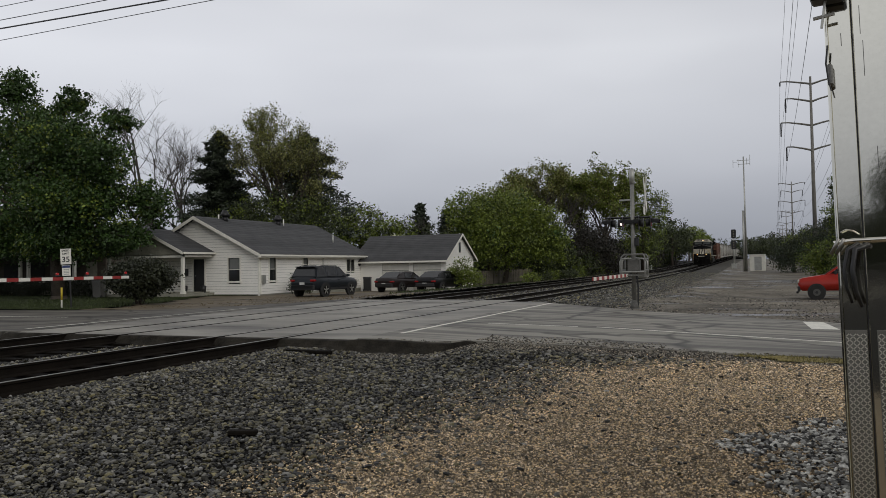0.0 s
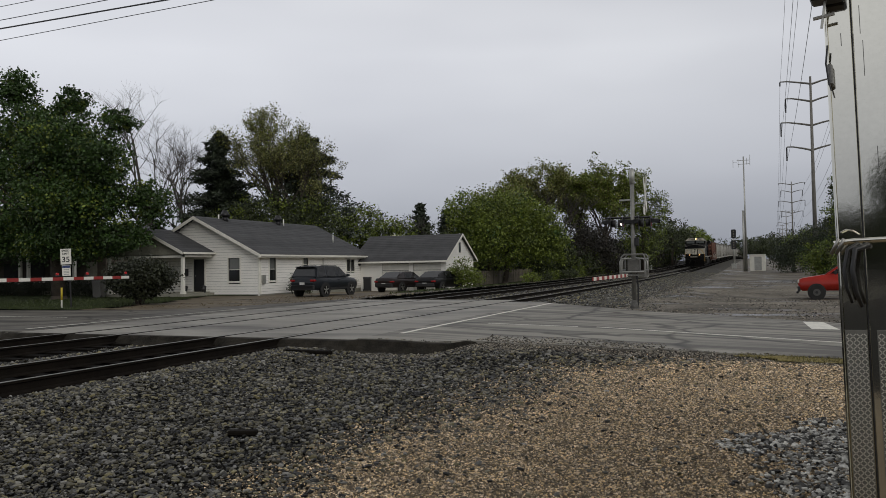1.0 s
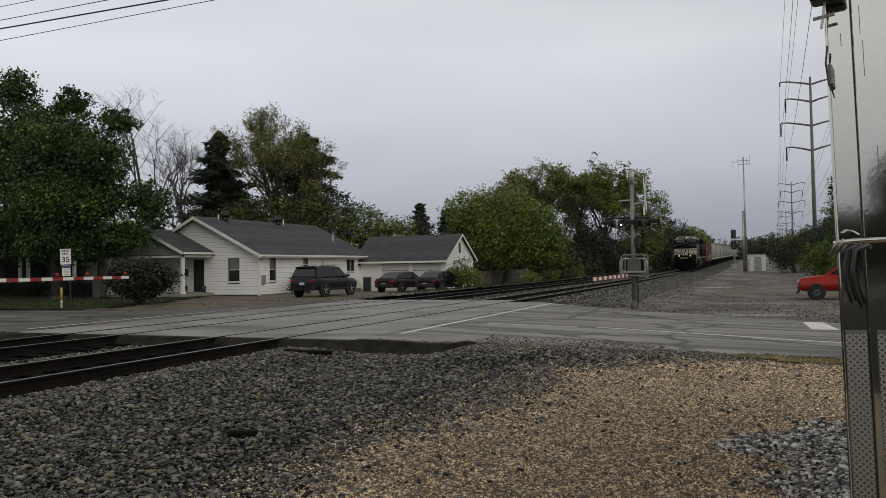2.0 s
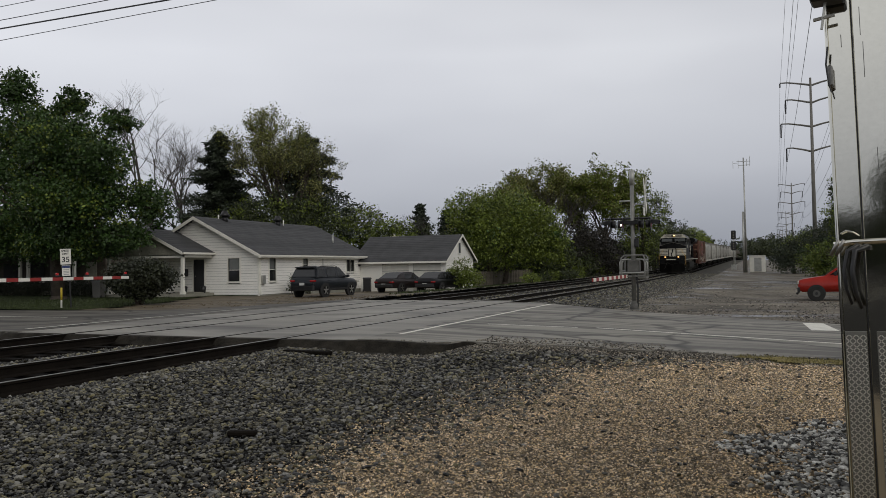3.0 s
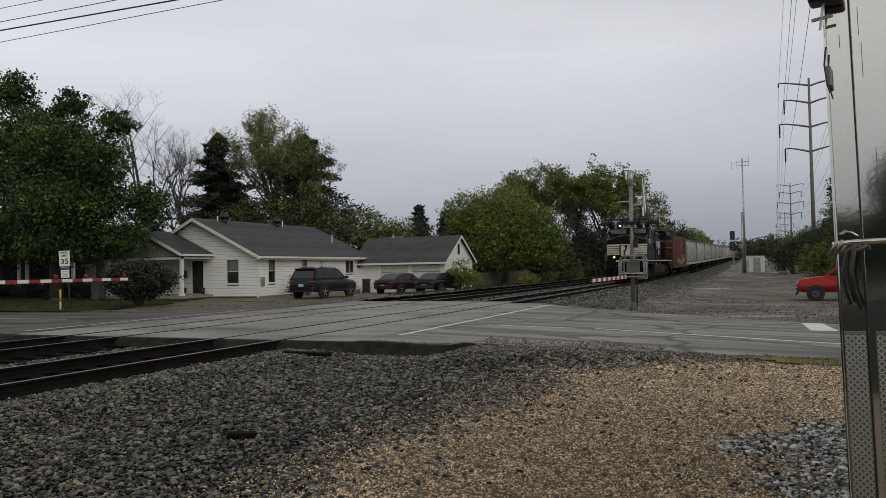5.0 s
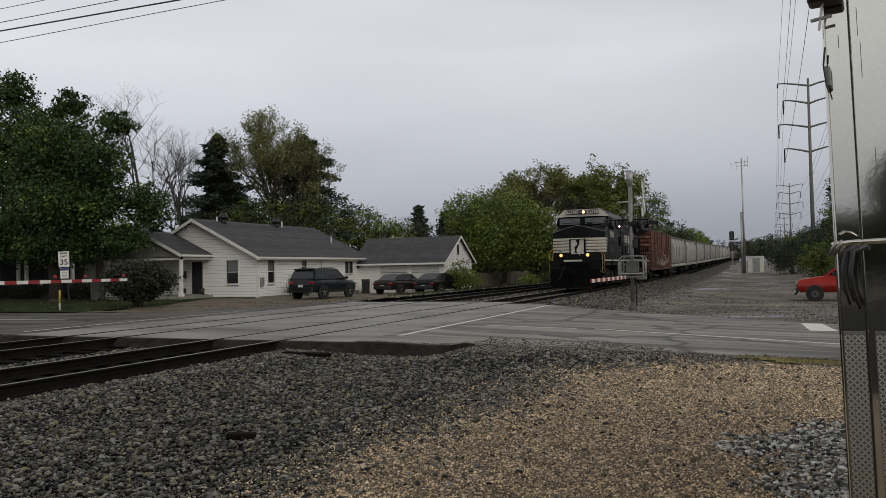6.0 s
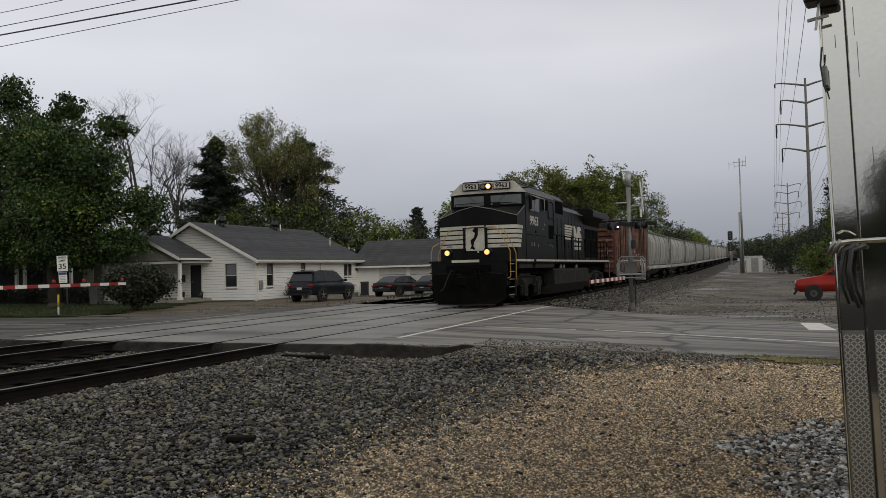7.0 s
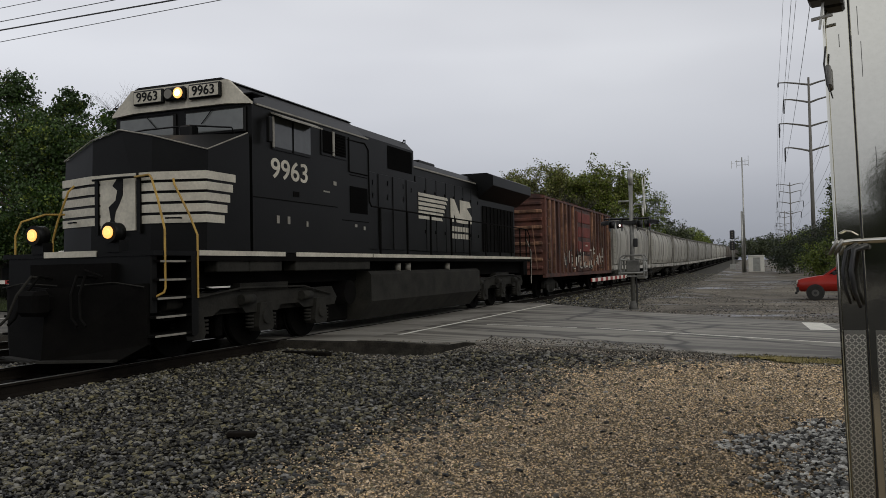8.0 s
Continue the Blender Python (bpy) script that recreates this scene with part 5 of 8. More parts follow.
# Dark grey paints in the shade seen between white boards.
M_SHEATH = mat("sheathing_gap_shade", (0.10, 0.10, 0.10), 0.9, var=0.2, bump=0)
M_DOORWHITE = mat("dull_white_door", (0.68, 0.68, 0.67), 0.6, var=0.1, bump=0.05)
M_SHADE = mat("window_with_pale_blind", (0.16, 0.17, 0.175), 0.12, var=0.15, scale=3, bump=0, spec=0.6)
M_PORCH = mat("shaded_porch_board", (0.27, 0.27, 0.24), 0.8, var=0.2, scale=1.5, fine=10, bump=0.2)


def shingle_roof(parent, p0, p1, p2, p3, rows, name="roof_slope"):
    """A roof slope from its eave corners p0, p1 to its ridge corners p2, p3, with lapped shingle courses."""
    p0, p1, p2, p3 = map(Vector, (p0, p1, p2, p3))
    nrm = (p1 - p0).cross(p3 - p0).normalized()
    if nrm.z < 0:
        nrm.negate()
    bm = bmesh.new()
    low = [bm.verts.new(p) for p in (p0, p1, p2, p3)]
    top = [bm.verts.new(p + nrm * 0.08) for p in (p0, p1, p2, p3)]
    bm.faces.new(low)
    bm.faces.new(top)
    for i in range(4):
        bm.faces.new((low[i], low[(i + 1) % 4], top[(i + 1) % 4], top[i]))
    bmesh.ops.recalc_face_normals(bm, faces=bm.faces)
    slope = part(name, bm, M_SHINGLE, parent, "dark grey asphalt shingle roof slope")
    for k in range(rows):
        a, b = k / rows, (k + 1) / rows
        bm = bmesh.new()
        q = [p0.lerp(p3, a), p1.lerp(p2, a), p1.lerp(p2, b), p0.lerp(p3, b)]
        lift = [0.089, 0.089, 0.081, 0.081]
        v = [bm.verts.new(x + nrm * l) for x, l in zip(q, lift)]
        w = [bm.verts.new(x + nrm * 0.078) for x in q[:2]]
        bm.faces.new(v)
        bm.faces.new((w[0], w[1], v[1], v[0]))
        part("shingle_course", bm, M_SHINGLE, slope)
    return slope


def white_house():
    ho = thing("house", "single-storey white clapboard house with a grey shingle roof", "house")
    x0, x1, y0, y1, zb, ze = -37.8, -28.6, 40.7, 54.6, -0.30, 2.42
    xr, zr = -33.2, 4.72
    front = [(-30.85, -30.0, 0.62, 2.08), (-33.55, -32.7, -0.02, 2.05)]
    side = [(41.8, 42.5, 0.62, 2.08), (45.75, 46.35, 1.18, 2.08), (51.75, 52.3, 1.1, 1.98), (52.42, 52.95, 1.1, 1.98)]
    # Walls behind the siding are darkened, so each lap shows a shade line.
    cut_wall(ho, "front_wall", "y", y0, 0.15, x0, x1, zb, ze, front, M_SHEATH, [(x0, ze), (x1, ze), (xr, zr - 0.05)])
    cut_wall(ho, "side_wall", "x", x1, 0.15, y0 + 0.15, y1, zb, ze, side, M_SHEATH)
    part("back_wall", add_prism(box(x0, x1, y1 - 0.15, y1 - 0.003, zb, ze), [(x0, ze), (x1, ze), (xr, zr - 0.05)], "y", y1 - 0.15, y1 - 0.003), M_SIDING, ho)
    part("far_wall", box(x0, x0 + 0.15, y0 + 0.15, y1 - 0.15, zb, ze), M_SIDING, ho)
    part("foundation", box(x0 - 0.01, x1 + 0.012, y0 - 0.012, y1, zb - 0.3, zb + 0.10), M_PORCH, ho)
    clapboards(ho, "y", y0, x0, x1, zb + 0.1, ze, front, M_SIDING, 0.165, (xr, zr))
    clapboards(ho, "x", x1, y0, y1, zb + 0.1, ze, side, M_SIDING, 0.165)
    for (a, b, p, q) in front[:1]:
        window_in(ho, "y", y0, a, b, p, q)
    for k, (a, b, p, q) in enumerate(side):
        window_in(ho, "x", x1, a, b, p, q, split=k < 2)
    a, b, p, q = front[1]
    dr = part("door", box(a, b, y0 + 0.05, y0 + 0.09, p, q), M_BLACK, ho, "black front door")
    for c, d, r, s in ((a - 0.12, a, p, q + 0.12), (b, b + 0.12, p, q + 0.12), (a, b, q, q + 0.12)):
        part("door_trim", box(c, d, y0 - 0.04, y0 + 0.04, r, s), M_WHITE, dr)
    part("door_handle", add_disc(bmesh.new(), (a + 0.1, y0 + 0.03, 1.0), (0, 1, 0), 0.03, 0.05, 8), M_STEEL, dr)
    for cx, cy in ((x1, y0), (x1, y1)):
        part("corner_board", box(cx - 0.06, cx + 0.04, cy - 0.04 if cy == y0 else cy - 0.06, cy + 0.06 if cy == y0 else cy + 0.02, zb, ze), M_WHITE, ho)
    # roof with overhang
    ov, yo = 0.42, 0.45
    drop = (zr - ze) / (xr - x0)
    shingle_roof(ho, (x1 + ov, y0 - yo, ze - ov * drop), (x1 + ov, y1 + yo, ze - ov * drop), (xr, y1 + yo, zr), (xr, y0 - yo, zr), 18)
    shingle_roof(ho, (x0 - ov, y0 - yo, ze - ov * drop), (x0 - ov, y1 + yo, ze - ov * drop), (xr, y1 + yo, zr), (xr, y0 - yo, zr), 18)
    for s, xe in ((1, x1 + ov), (-1, x0 - ov)):
        zz = ze - ov * drop
        for yy in (y0 - yo - 0.03, y1 + yo):
            part("rake_board", add_prism(bmesh.new(), [(xe, zz - 0.14), (xe, zz + 0.07), (xr, zr + 0.07), (xr, zr - 0.14)], "y", yy, yy + 0.03), M_WHITE, ho)
        part("fascia", box(min(xe, xe + s * 0.025), max(xe, xe + s * 0.025), y0 - yo, y1 + yo, zz - 0.14, zz + 0.05), M_WHITE, ho)
        part("gutter", prism([(xe + s * 0.03, zz - 0.08), (xe + s * 0.14, zz - 0.06), (xe + s * 0.14, zz + 0.03), (xe + s * 0.12, zz + 0.03), (xe + s * 0.11, zz - 0.04), (xe + s * 0.03, zz - 0.05)], "y", y0 - yo, y1 + yo), M_WHITE, ho, "white eaves gutter")
        part("soffit", box(min(xe, xe - s * 0.42), max(xe, xe - s * 0.42), y0 - yo, y1 + yo, zz - 0.15, zz - 0.13), M_WHITE, ho)
    for yy in (y0 + 0.1, y1 - 0.15):
        part("downpipe", tube([(x1 + 0.45, yy, 2.12), (x1 + 0.1, yy, 1.95), (x1 + 0.07, yy, 1.7), (x1 + 0.07, yy, zb + 0.1)], 0.04, 0.04, 6), M_WHITE, ho)
    part("gable_vent", box(xr - 0.2, xr + 0.2, y0 - 0.05, y0 - 0.02, 3.95, 4.3), M_WHITE, ho)
    for yy in (43.0, 49.2):
        rv = part("roof_vent", tube([(xr + 0.35, yy, zr - 0.3), (xr + 0.35, yy, zr + 0.25)], 0.2, 0.2, 10), M_BLACK, ho, "black turbine roof vent")
        part("vent_cap", tube([(xr + 0.35, yy, zr + 0.2), (xr + 0.35, yy, zr + 0.36), (xr + 0.35, yy, zr + 0.58)], 0.36, 0.16, 12), M_BLACK, rv)
    for yy, xx in ((42.6, xr + 0.15), (49.7, xr + 0.5)):
        part("vent_pipe", tube([(xx, yy, zr - 0.4), (xx, yy, zr + 0.3)], 0.045, 0.045, 8), M_WHITE, ho)
    part("flue", tube([(-30.2, 52.6, 3.0), (-30.2, 52.6, 3.9)], 0.07, 0.07, 8), M_STEEL, ho, "galvanised flue with a cap")
    part("meter_box", add_box(bmesh.new(), x1 + 0.01, x1 + 0.15, 40.9, 41.25, 0.45, 1.0, 0.02), M_STEEL, ho)
    part("service_pipe", tube([(x1 + 0.06, 48.3, 2.2), (x1 + 0.06, 48.3, 1.2)], 0.03, 0.03, 6), M_STEEL, ho)
    part("service_box", add_box(bmesh.new(), x1 + 0.02, x1 + 0.14, 48.2, 48.45, 0.95, 1.25, 0.01), M_STEEL, ho)
    part("wall_lamp", add_disc(bmesh.new(), (x1 + 0.08, 53.7, 1.6), (1, 0, 0), 0.12, 0.1, 10), M_BLACK, ho)
    # porch
    px0, px1, py = -38.0, -32.05, 37.95
    part("porch_floor", box(px0, px1 + 0.1, py - 0.1, y0 - 0.01, -0.34, -0.06), M_PORCH, ho, "grey porch deck")
    part("porch_step", box(-33.9, -32.3, py + 1.2, y0 - 0.03, -0.055, 0.0), M_PORCH, ho)
    pr, pz, pe = -35.05, 3.9, 2.40
    shingle_roof(ho, (px1 + 0.15, py - 0.25, pe), (px1 + 0.15, y0 - 0.03, pe), (pr, y0 - 0.03, pz), (pr, py - 0.25, pz), 11, "porch_roof_slope")
    shingle_roof(ho, (px0 - 0.15, py - 0.25, pe), (px0 - 0.15, y0 - 0.03, pe), (pr, y0 - 0.03, pz), (pr, py - 0.25, pz), 11, "porch_roof_slope")
    part("porch_gable", add_prism(bmesh.new(), [(px0, 2.28), (px1, 2.28), (px1, 2.42), (pr, pz - 0.06), (px0, 2.42)], "y", py, py + 0.1), M_PORCH, ho, "greenish grey boarded porch gable")
    for s, xe in ((1, px1 + 0.15), (-1, px0 - 0.15)):
        part("porch_rake", add_prism(bmesh.new(), [(xe, pe - 0.1), (xe, pe + 0.09), (pr, pz + 0.09), (pr, pz - 0.1)], "y", py - 0.29, py - 0.26), M_WHITE, ho)
        part("porch_gutter", box(min(xe, xe + s * 0.11), max(xe, xe + s * 0.11), py - 0.25, y0 - 0.03, pe - 0.06, pe + 0.06), M_WHITE, ho)
        part("porch_beam", box(min(xe - s * 0.15, xe - s * 0.3), max(xe - s * 0.15, xe - s * 0.3), py, y0 - 0.03, 2.16, 2.34), M_WHITE, ho)
    part("porch_beam", box(px0, px1, py, py + 0.12, 2.14, 2.3), M_WHITE, ho)
    part("porch_ceiling", box(px0, px1, py, y0 - 0.03, 2.30, 2.33), M_PORCH, ho)
    for x in (px1 - 0.1, -35.0, px0 + 0.12):
        po = part("porch_post", add_box(bmesh.new(), x - 0.09, x + 0.09, py - 0.02, py + 0.16, -0.06, 2.2, 0.01), M_WHITE, ho, "white square porch post")
        part("post_base", box(x - 0.13, x + 0.13, py - 0.06, py + 0.2, -0.06, 0.12), M_WHITE, po)
    part("mailbox", add_box(bmesh.new(), -34.35, -33.95, y0 - 0.2, y0 - 0.03, 1.0, 1.45, 0.02), M_BLACK, ho)
    return ho


house = white_house()


def bench():
    be = thing("porch_bench", "white slatted bench on the porch", "bench", -35.3, 39.3, -0.06)
    for z, y in ((0.42, 0.0), (0.42, 0.14), (0.42, 0.28), (0.62, 0.36), (0.78, 0.38), (0.94, 0.40)):
        part("slat", box(-0.6, 0.6, y, y + (0.1 if z < 0.5 else 0.03), z, z + (0.03 if z < 0.5 else 0.1)), M_WHITE, be)
    for x in (-0.55, 0.5):
        for y in (0.02, 0.34):
            part("leg", box(x, x + 0.05, y, y + 0.05, 0, 0.42 if y < 0.1 else 1.0), M_WHITE, be)
    return be


bench()
for x, y in ((-33.85, 40.2), (-32.4, 40.2)):
    pl = thing("planter", "dark pot with clipped plant by the door", "planter", x, y, -0.055)
    part("pot", tube([(0, 0, 0), (0, 0, 0.4)], 0.13, 0.19, 10), M_BLACK, pl)
    part("soil", tube([(0, 0, 0.36), (0, 0, 0.45)], 0.17, 0.1, 8), M_DARK, pl)


# The porch's shade is put into this wall colour.
M_DIMWALL = mat("porch_shade_boarding", (0.07, 0.06, 0.05), 0.85, var=0.3, scale=1.5, fine=10, bump=0.2)


def neighbour_house():
    """The dim porch-fronted house that stands behind the big maple."""
    nh = thing("house", "low neighbouring house with a deep dark porch behind a maple", "house")
    x0, x1, y0, y1, zb, ze = -66, -44.2, 44.0, 55, -0.30, 2.7
    part("wall", box(x0, x1, y0, y1, zb, ze), M_DIMWALL, nh)
    shingle_roof(nh, (x0 - 0.4, y0 - 2.9, 2.75), (x1 + 0.4, y0 - 2.9, 2.75), (x1 + 0.4, 49, 4.9), (x0 - 0.4, 49, 4.9), 16)
    shingle_roof(nh, (x0 - 0.4, y1 + 0.4, 2.6), (x1 + 0.4, y1 + 0.4, 2.6), (x1 + 0.4, 49, 4.9), (x0 - 0.4, 49, 4.9), 16)
    part("fascia", box(x0 - 0.4, x1 + 0.4, y0 - 2.95, y0 - 2.91, 2.6, 2.82), M_WHITE, nh)
    part("porch_floor", box(x0, x1, y0 - 2.7, y0 - 0.01, -0.34, 0.0), M_PORCH, nh)
    part("gable", add_prism(bmesh.new(), [(-58.6, 3.2), (-53.1, 3.2), (-55.8, 4.6)], "y", y0 - 2.6, y0 - 2.5), M_SIDING, nh)
    for sx in (-53.05, -58.65):
        part("gable_rake", add_prism(bmesh.new(), [(sx, 3.1), (sx, 3.28), (-55.85, 4.72), (-55.85, 4.52)], "y", y0 - 2.75, y0 - 2.62), M_WHITE, nh)
    for x in (-52.6, -49.7, -48.9, -46.3, -44.5, -56, -60):
        part("porch_post", add_box(bmesh.new(), x - 0.1, x + 0.1, y0 - 2.65, y0 - 2.45, 0, 2.6, 0.01), M_WHITE, nh)
    for a, b in ((-51.8, -50.2), (-48.4, -47.0), (-54.5, -53)):
        w = part("window", box(a, b, y0 - 0.03, y0 - 0.01, 0.7, 2.1), M_DARK, nh)
        part("window_frame", box(a - 0.08, b + 0.08, y0 - 0.06, y0 - 0.035, 0.6, 0.7), M_WHITE, w)
    part("door", box(-46.0, -45.0, y0 - 0.05, y0 - 0.01, 0.0, 2.1), M_PORCH, nh, "pale front door")
    part("side_stair", box(-43.9, -42.8, 42.6, 44.4, -0.3, 0.55), M_WHITE, nh, "white boxed porch stair")
    return nh


neighbour_house()


def garage():
    ga = thing("garage", "white double garage with grey shingle roof and two doors", "garage")
    x0, x1, y0, y1, zb, ze, zr = -29.0, -21.5, 54.0, 60.0, -0.46, 1.98, 3.78
    ym = (y0 + y1) / 2
    doors = [(-26.75, -24.5, zb, 1.62), (-24.15, -21.9, zb, 1.62)]
    cut_wall(ga, "front_wall", "y", y0, 0.15, x0, x1, zb, ze, doors, M_SIDING)
    part("gable_wall", add_prism(bmesh.new(), [(y0 + 0.15, zb), (y1, zb), (y1, ze), (ym, zr - 0.05), (y0 + 0.15, ze)], "x", x1 - 0.15, x1 - 0.003), M_SIDING, ga)
    part("far_gable", add_prism(bmesh.new(), [(y0 + 0.15, zb), (y1, zb), (y1, ze), (ym, zr - 0.05), (y0 + 0.15, ze)], "x", x0, x0 + 0.15), M_SIDING, ga)
    part("back_wall", box(x0 + 0.15, x1 - 0.15, y1 - 0.15, y1, zb, ze), M_SIDING, ga)
    part("foundation", box(x0 + 0.02, x1 - 0.02, y0 + 0.02, y1 - 0.02, zb - 0.3, zb + 0.05), M_PORCH, ga)
    clapboards(ga, "x", x1, y0, y1, zb + 0.05, ze, [(56.6, 57.15, 2.35, 3.2)], M_SIDING, 0.165, (ym, zr))
    for a, b, p, q in doors:
        # Door backing in the same dark grey, so the section joints show dark.
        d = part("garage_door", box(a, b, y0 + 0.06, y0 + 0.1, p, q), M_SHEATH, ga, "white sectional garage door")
        for k in range(4):
            part("door_section", add_box(bmesh.new(), a + 0.02, b - 0.02, y0 + 0.035, y0 + 0.06, p + k * 0.52 + 0.01, p + k * 0.52 + 0.49, 0.01), M_DOORWHITE, d)
        part("door_head", box(a - 0.08, b + 0.08, y0 - 0.03, y0, q, q + 0.1), M_WHITE, ga)
    wi = part("gable_window", box(x1 + 0.004, x1 + 0.03, 56.62, 57.12, 2.38, 3.18), M_GLASS, ga)
    for a, b, p, q in ((56.52, 56.62, 2.3, 3.26), (57.12, 57.22, 2.3, 3.26), (56.62, 57.12, 3.18, 3.26), (56.62, 57.12, 2.3, 2.38)):
        part("window_frame", box(x1, x1 + 0.05, a, b, p, q), M_WHITE, wi)
    dz = (zr - ze) / 3.0
    for y_e, s in ((y0 - 0.4, -1), (y1 + 0.4, 1)):
        shingle_roof(ga, (x0 - 0.25, y_e, ze - 0.4 * dz), (x1 + 0.25, y_e, ze - 0.4 * dz), (x1 + 0.25, ym, zr), (x0 - 0.25, ym, zr), 14)
        part("rake_board", add_prism(bmesh.new(), [(y_e, ze - 0.4 * dz - 0.1), (y_e, ze - 0.4 * dz + 0.08), (ym, zr + 0.08), (ym, zr - 0.1)], "x", x1 + 0.255, x1 + 0.285), M_WHITE, ga)
        part("gutter", box(x0 - 0.25, x1 + 0.25, min(y_e, y_e + s * 0.1), max(y_e, y_e + s * 0.1), ze - 0.4 * dz - 0.08, ze - 0.4 * dz + 0.05), M_WHITE, ga)
    return ga


garage()


def wheelie_bin(x, y, rz, c, label):
    m = mat("bin_plastic", c, 0.5, var=0.1, bump=0.05)
    b = thing("wheelie_bin", label, "rubbish bin", x, y, ground_z(x, y) + 0.02, rz)
    bm = bmesh.new()
    add_prism(bm, [(-0.24, 0.06), (0.22, 0.06), (0.3, 0.98), (-0.3, 0.98)], "x", -0.27, 0.27)
    part("tub", bm, m, b)
    part("lid", prism([(-0.33, 0.98), (0.33, 0.98), (0.3, 1.06), (-0.3, 1.1)], "x", -0.3, 0.3), m, b)
    for s in (-0.29, 0.29):
        part("wheel", add_disc(bmesh.new(), (s, -0.22, 0.1), (1, 0, 0), 0.1, 0.05, 12), M_BLACK, b)


wheelie_bin(-27.6, 54.5, 0, (0.02, 0.02, 0.022), "black plastic wheelie bin beside the garage")
wheelie_bin(-27.5, 55.2 - 2.2, 20, (0.02, 0.02, 0.022), "black plastic wheelie bin beside the house")
wheelie_bin(-38.3, 37.6, 10, (0.03, 0.055, 0.10), "blue plastic wheelie bin on the lawn")
wheelie_bin(-37.6, 36.9, 10, (0.12, 0.12, 0.12), "grey plastic wheelie bin on the lawn")


# ---- cars ----
M_TYRE = mat("tyre_rubber", (0.018, 0.018, 0.018), 0.9, var=0.3, bump=0.2)
M_RIM = mat("alloy_rim", (0.45, 0.45, 0.46), 0.35, 0.8, var=0.2, bump=0)
M_TAIL = mat("red_tail_lens", (0.30, 0.012, 0.015), 0.15, var=0.2, bump=0)
M_HEADL = mat("clear_lamp_lens", (0.6, 0.6, 0.58), 0.1, var=0.1, bump=0)
M_PLATE = mat("pale_plate", (0.55, 0.57, 0.60), 0.5, var=0.1, bump=0)


def car_shell(body, w):
    """A rounded car body: sections along its length from a side outline, drawn in at nose and tail."""
    u0, u1 = min(u for u, _ in body), max(u for u, _ in body)
    bm, rings, n = bmesh.new(), [], 30
    for i in range(n + 1):
        k = -math.cos(math.pi * i / n)
        u = (u0 + u1) / 2 + (u1 - u0) / 2 * k * 0.9995
        zs = []
        for (a, p), (b, q) in zip(body, body[1:] + body[:1]):
            if min(a, b) <= u <= max(a, b) and abs(a - b) > 1e-6:
                zs.append(p + (q - p) * (u - a) / (b - a))
        zl, zh = min(zs), max(zs)
        h = zh - zl
        e = w * (1 - 0.20 * max(0.0, (abs(k) - 0.62) / 0.38) ** 2.2)
        half = [(0, zl), (e * 0.84, zl), (e * 0.95, zl + h * 0.10), (e * 0.985, zl + h * 0.35), (e, zl + h * 0.58), (e * 0.985, zl + h * 0.76),
                (e * 0.95, zl + h * 0.90), (e * 0.87, zl + h * 0.98), (e * 0.5, zh + 0.012), (0, zh + 0.018)]
        rings.append([bm.verts.new((x, u, z)) for x, z in half + [(-x, z) for x, z in half[-2:0:-1]]])
    m = len(rings[0])
    for a, b in zip(rings, rings[1:]):
        for j in range(m):
            bm.faces.new((a[j], a[(j + 1) % m], b[(j + 1) % m], b[j]))
    bm.faces.new(rings[0])
    bm.faces.new(rings[-1][::-1])
    bmesh.ops.recalc_face_normals(bm, faces=bm.faces)
    return bm


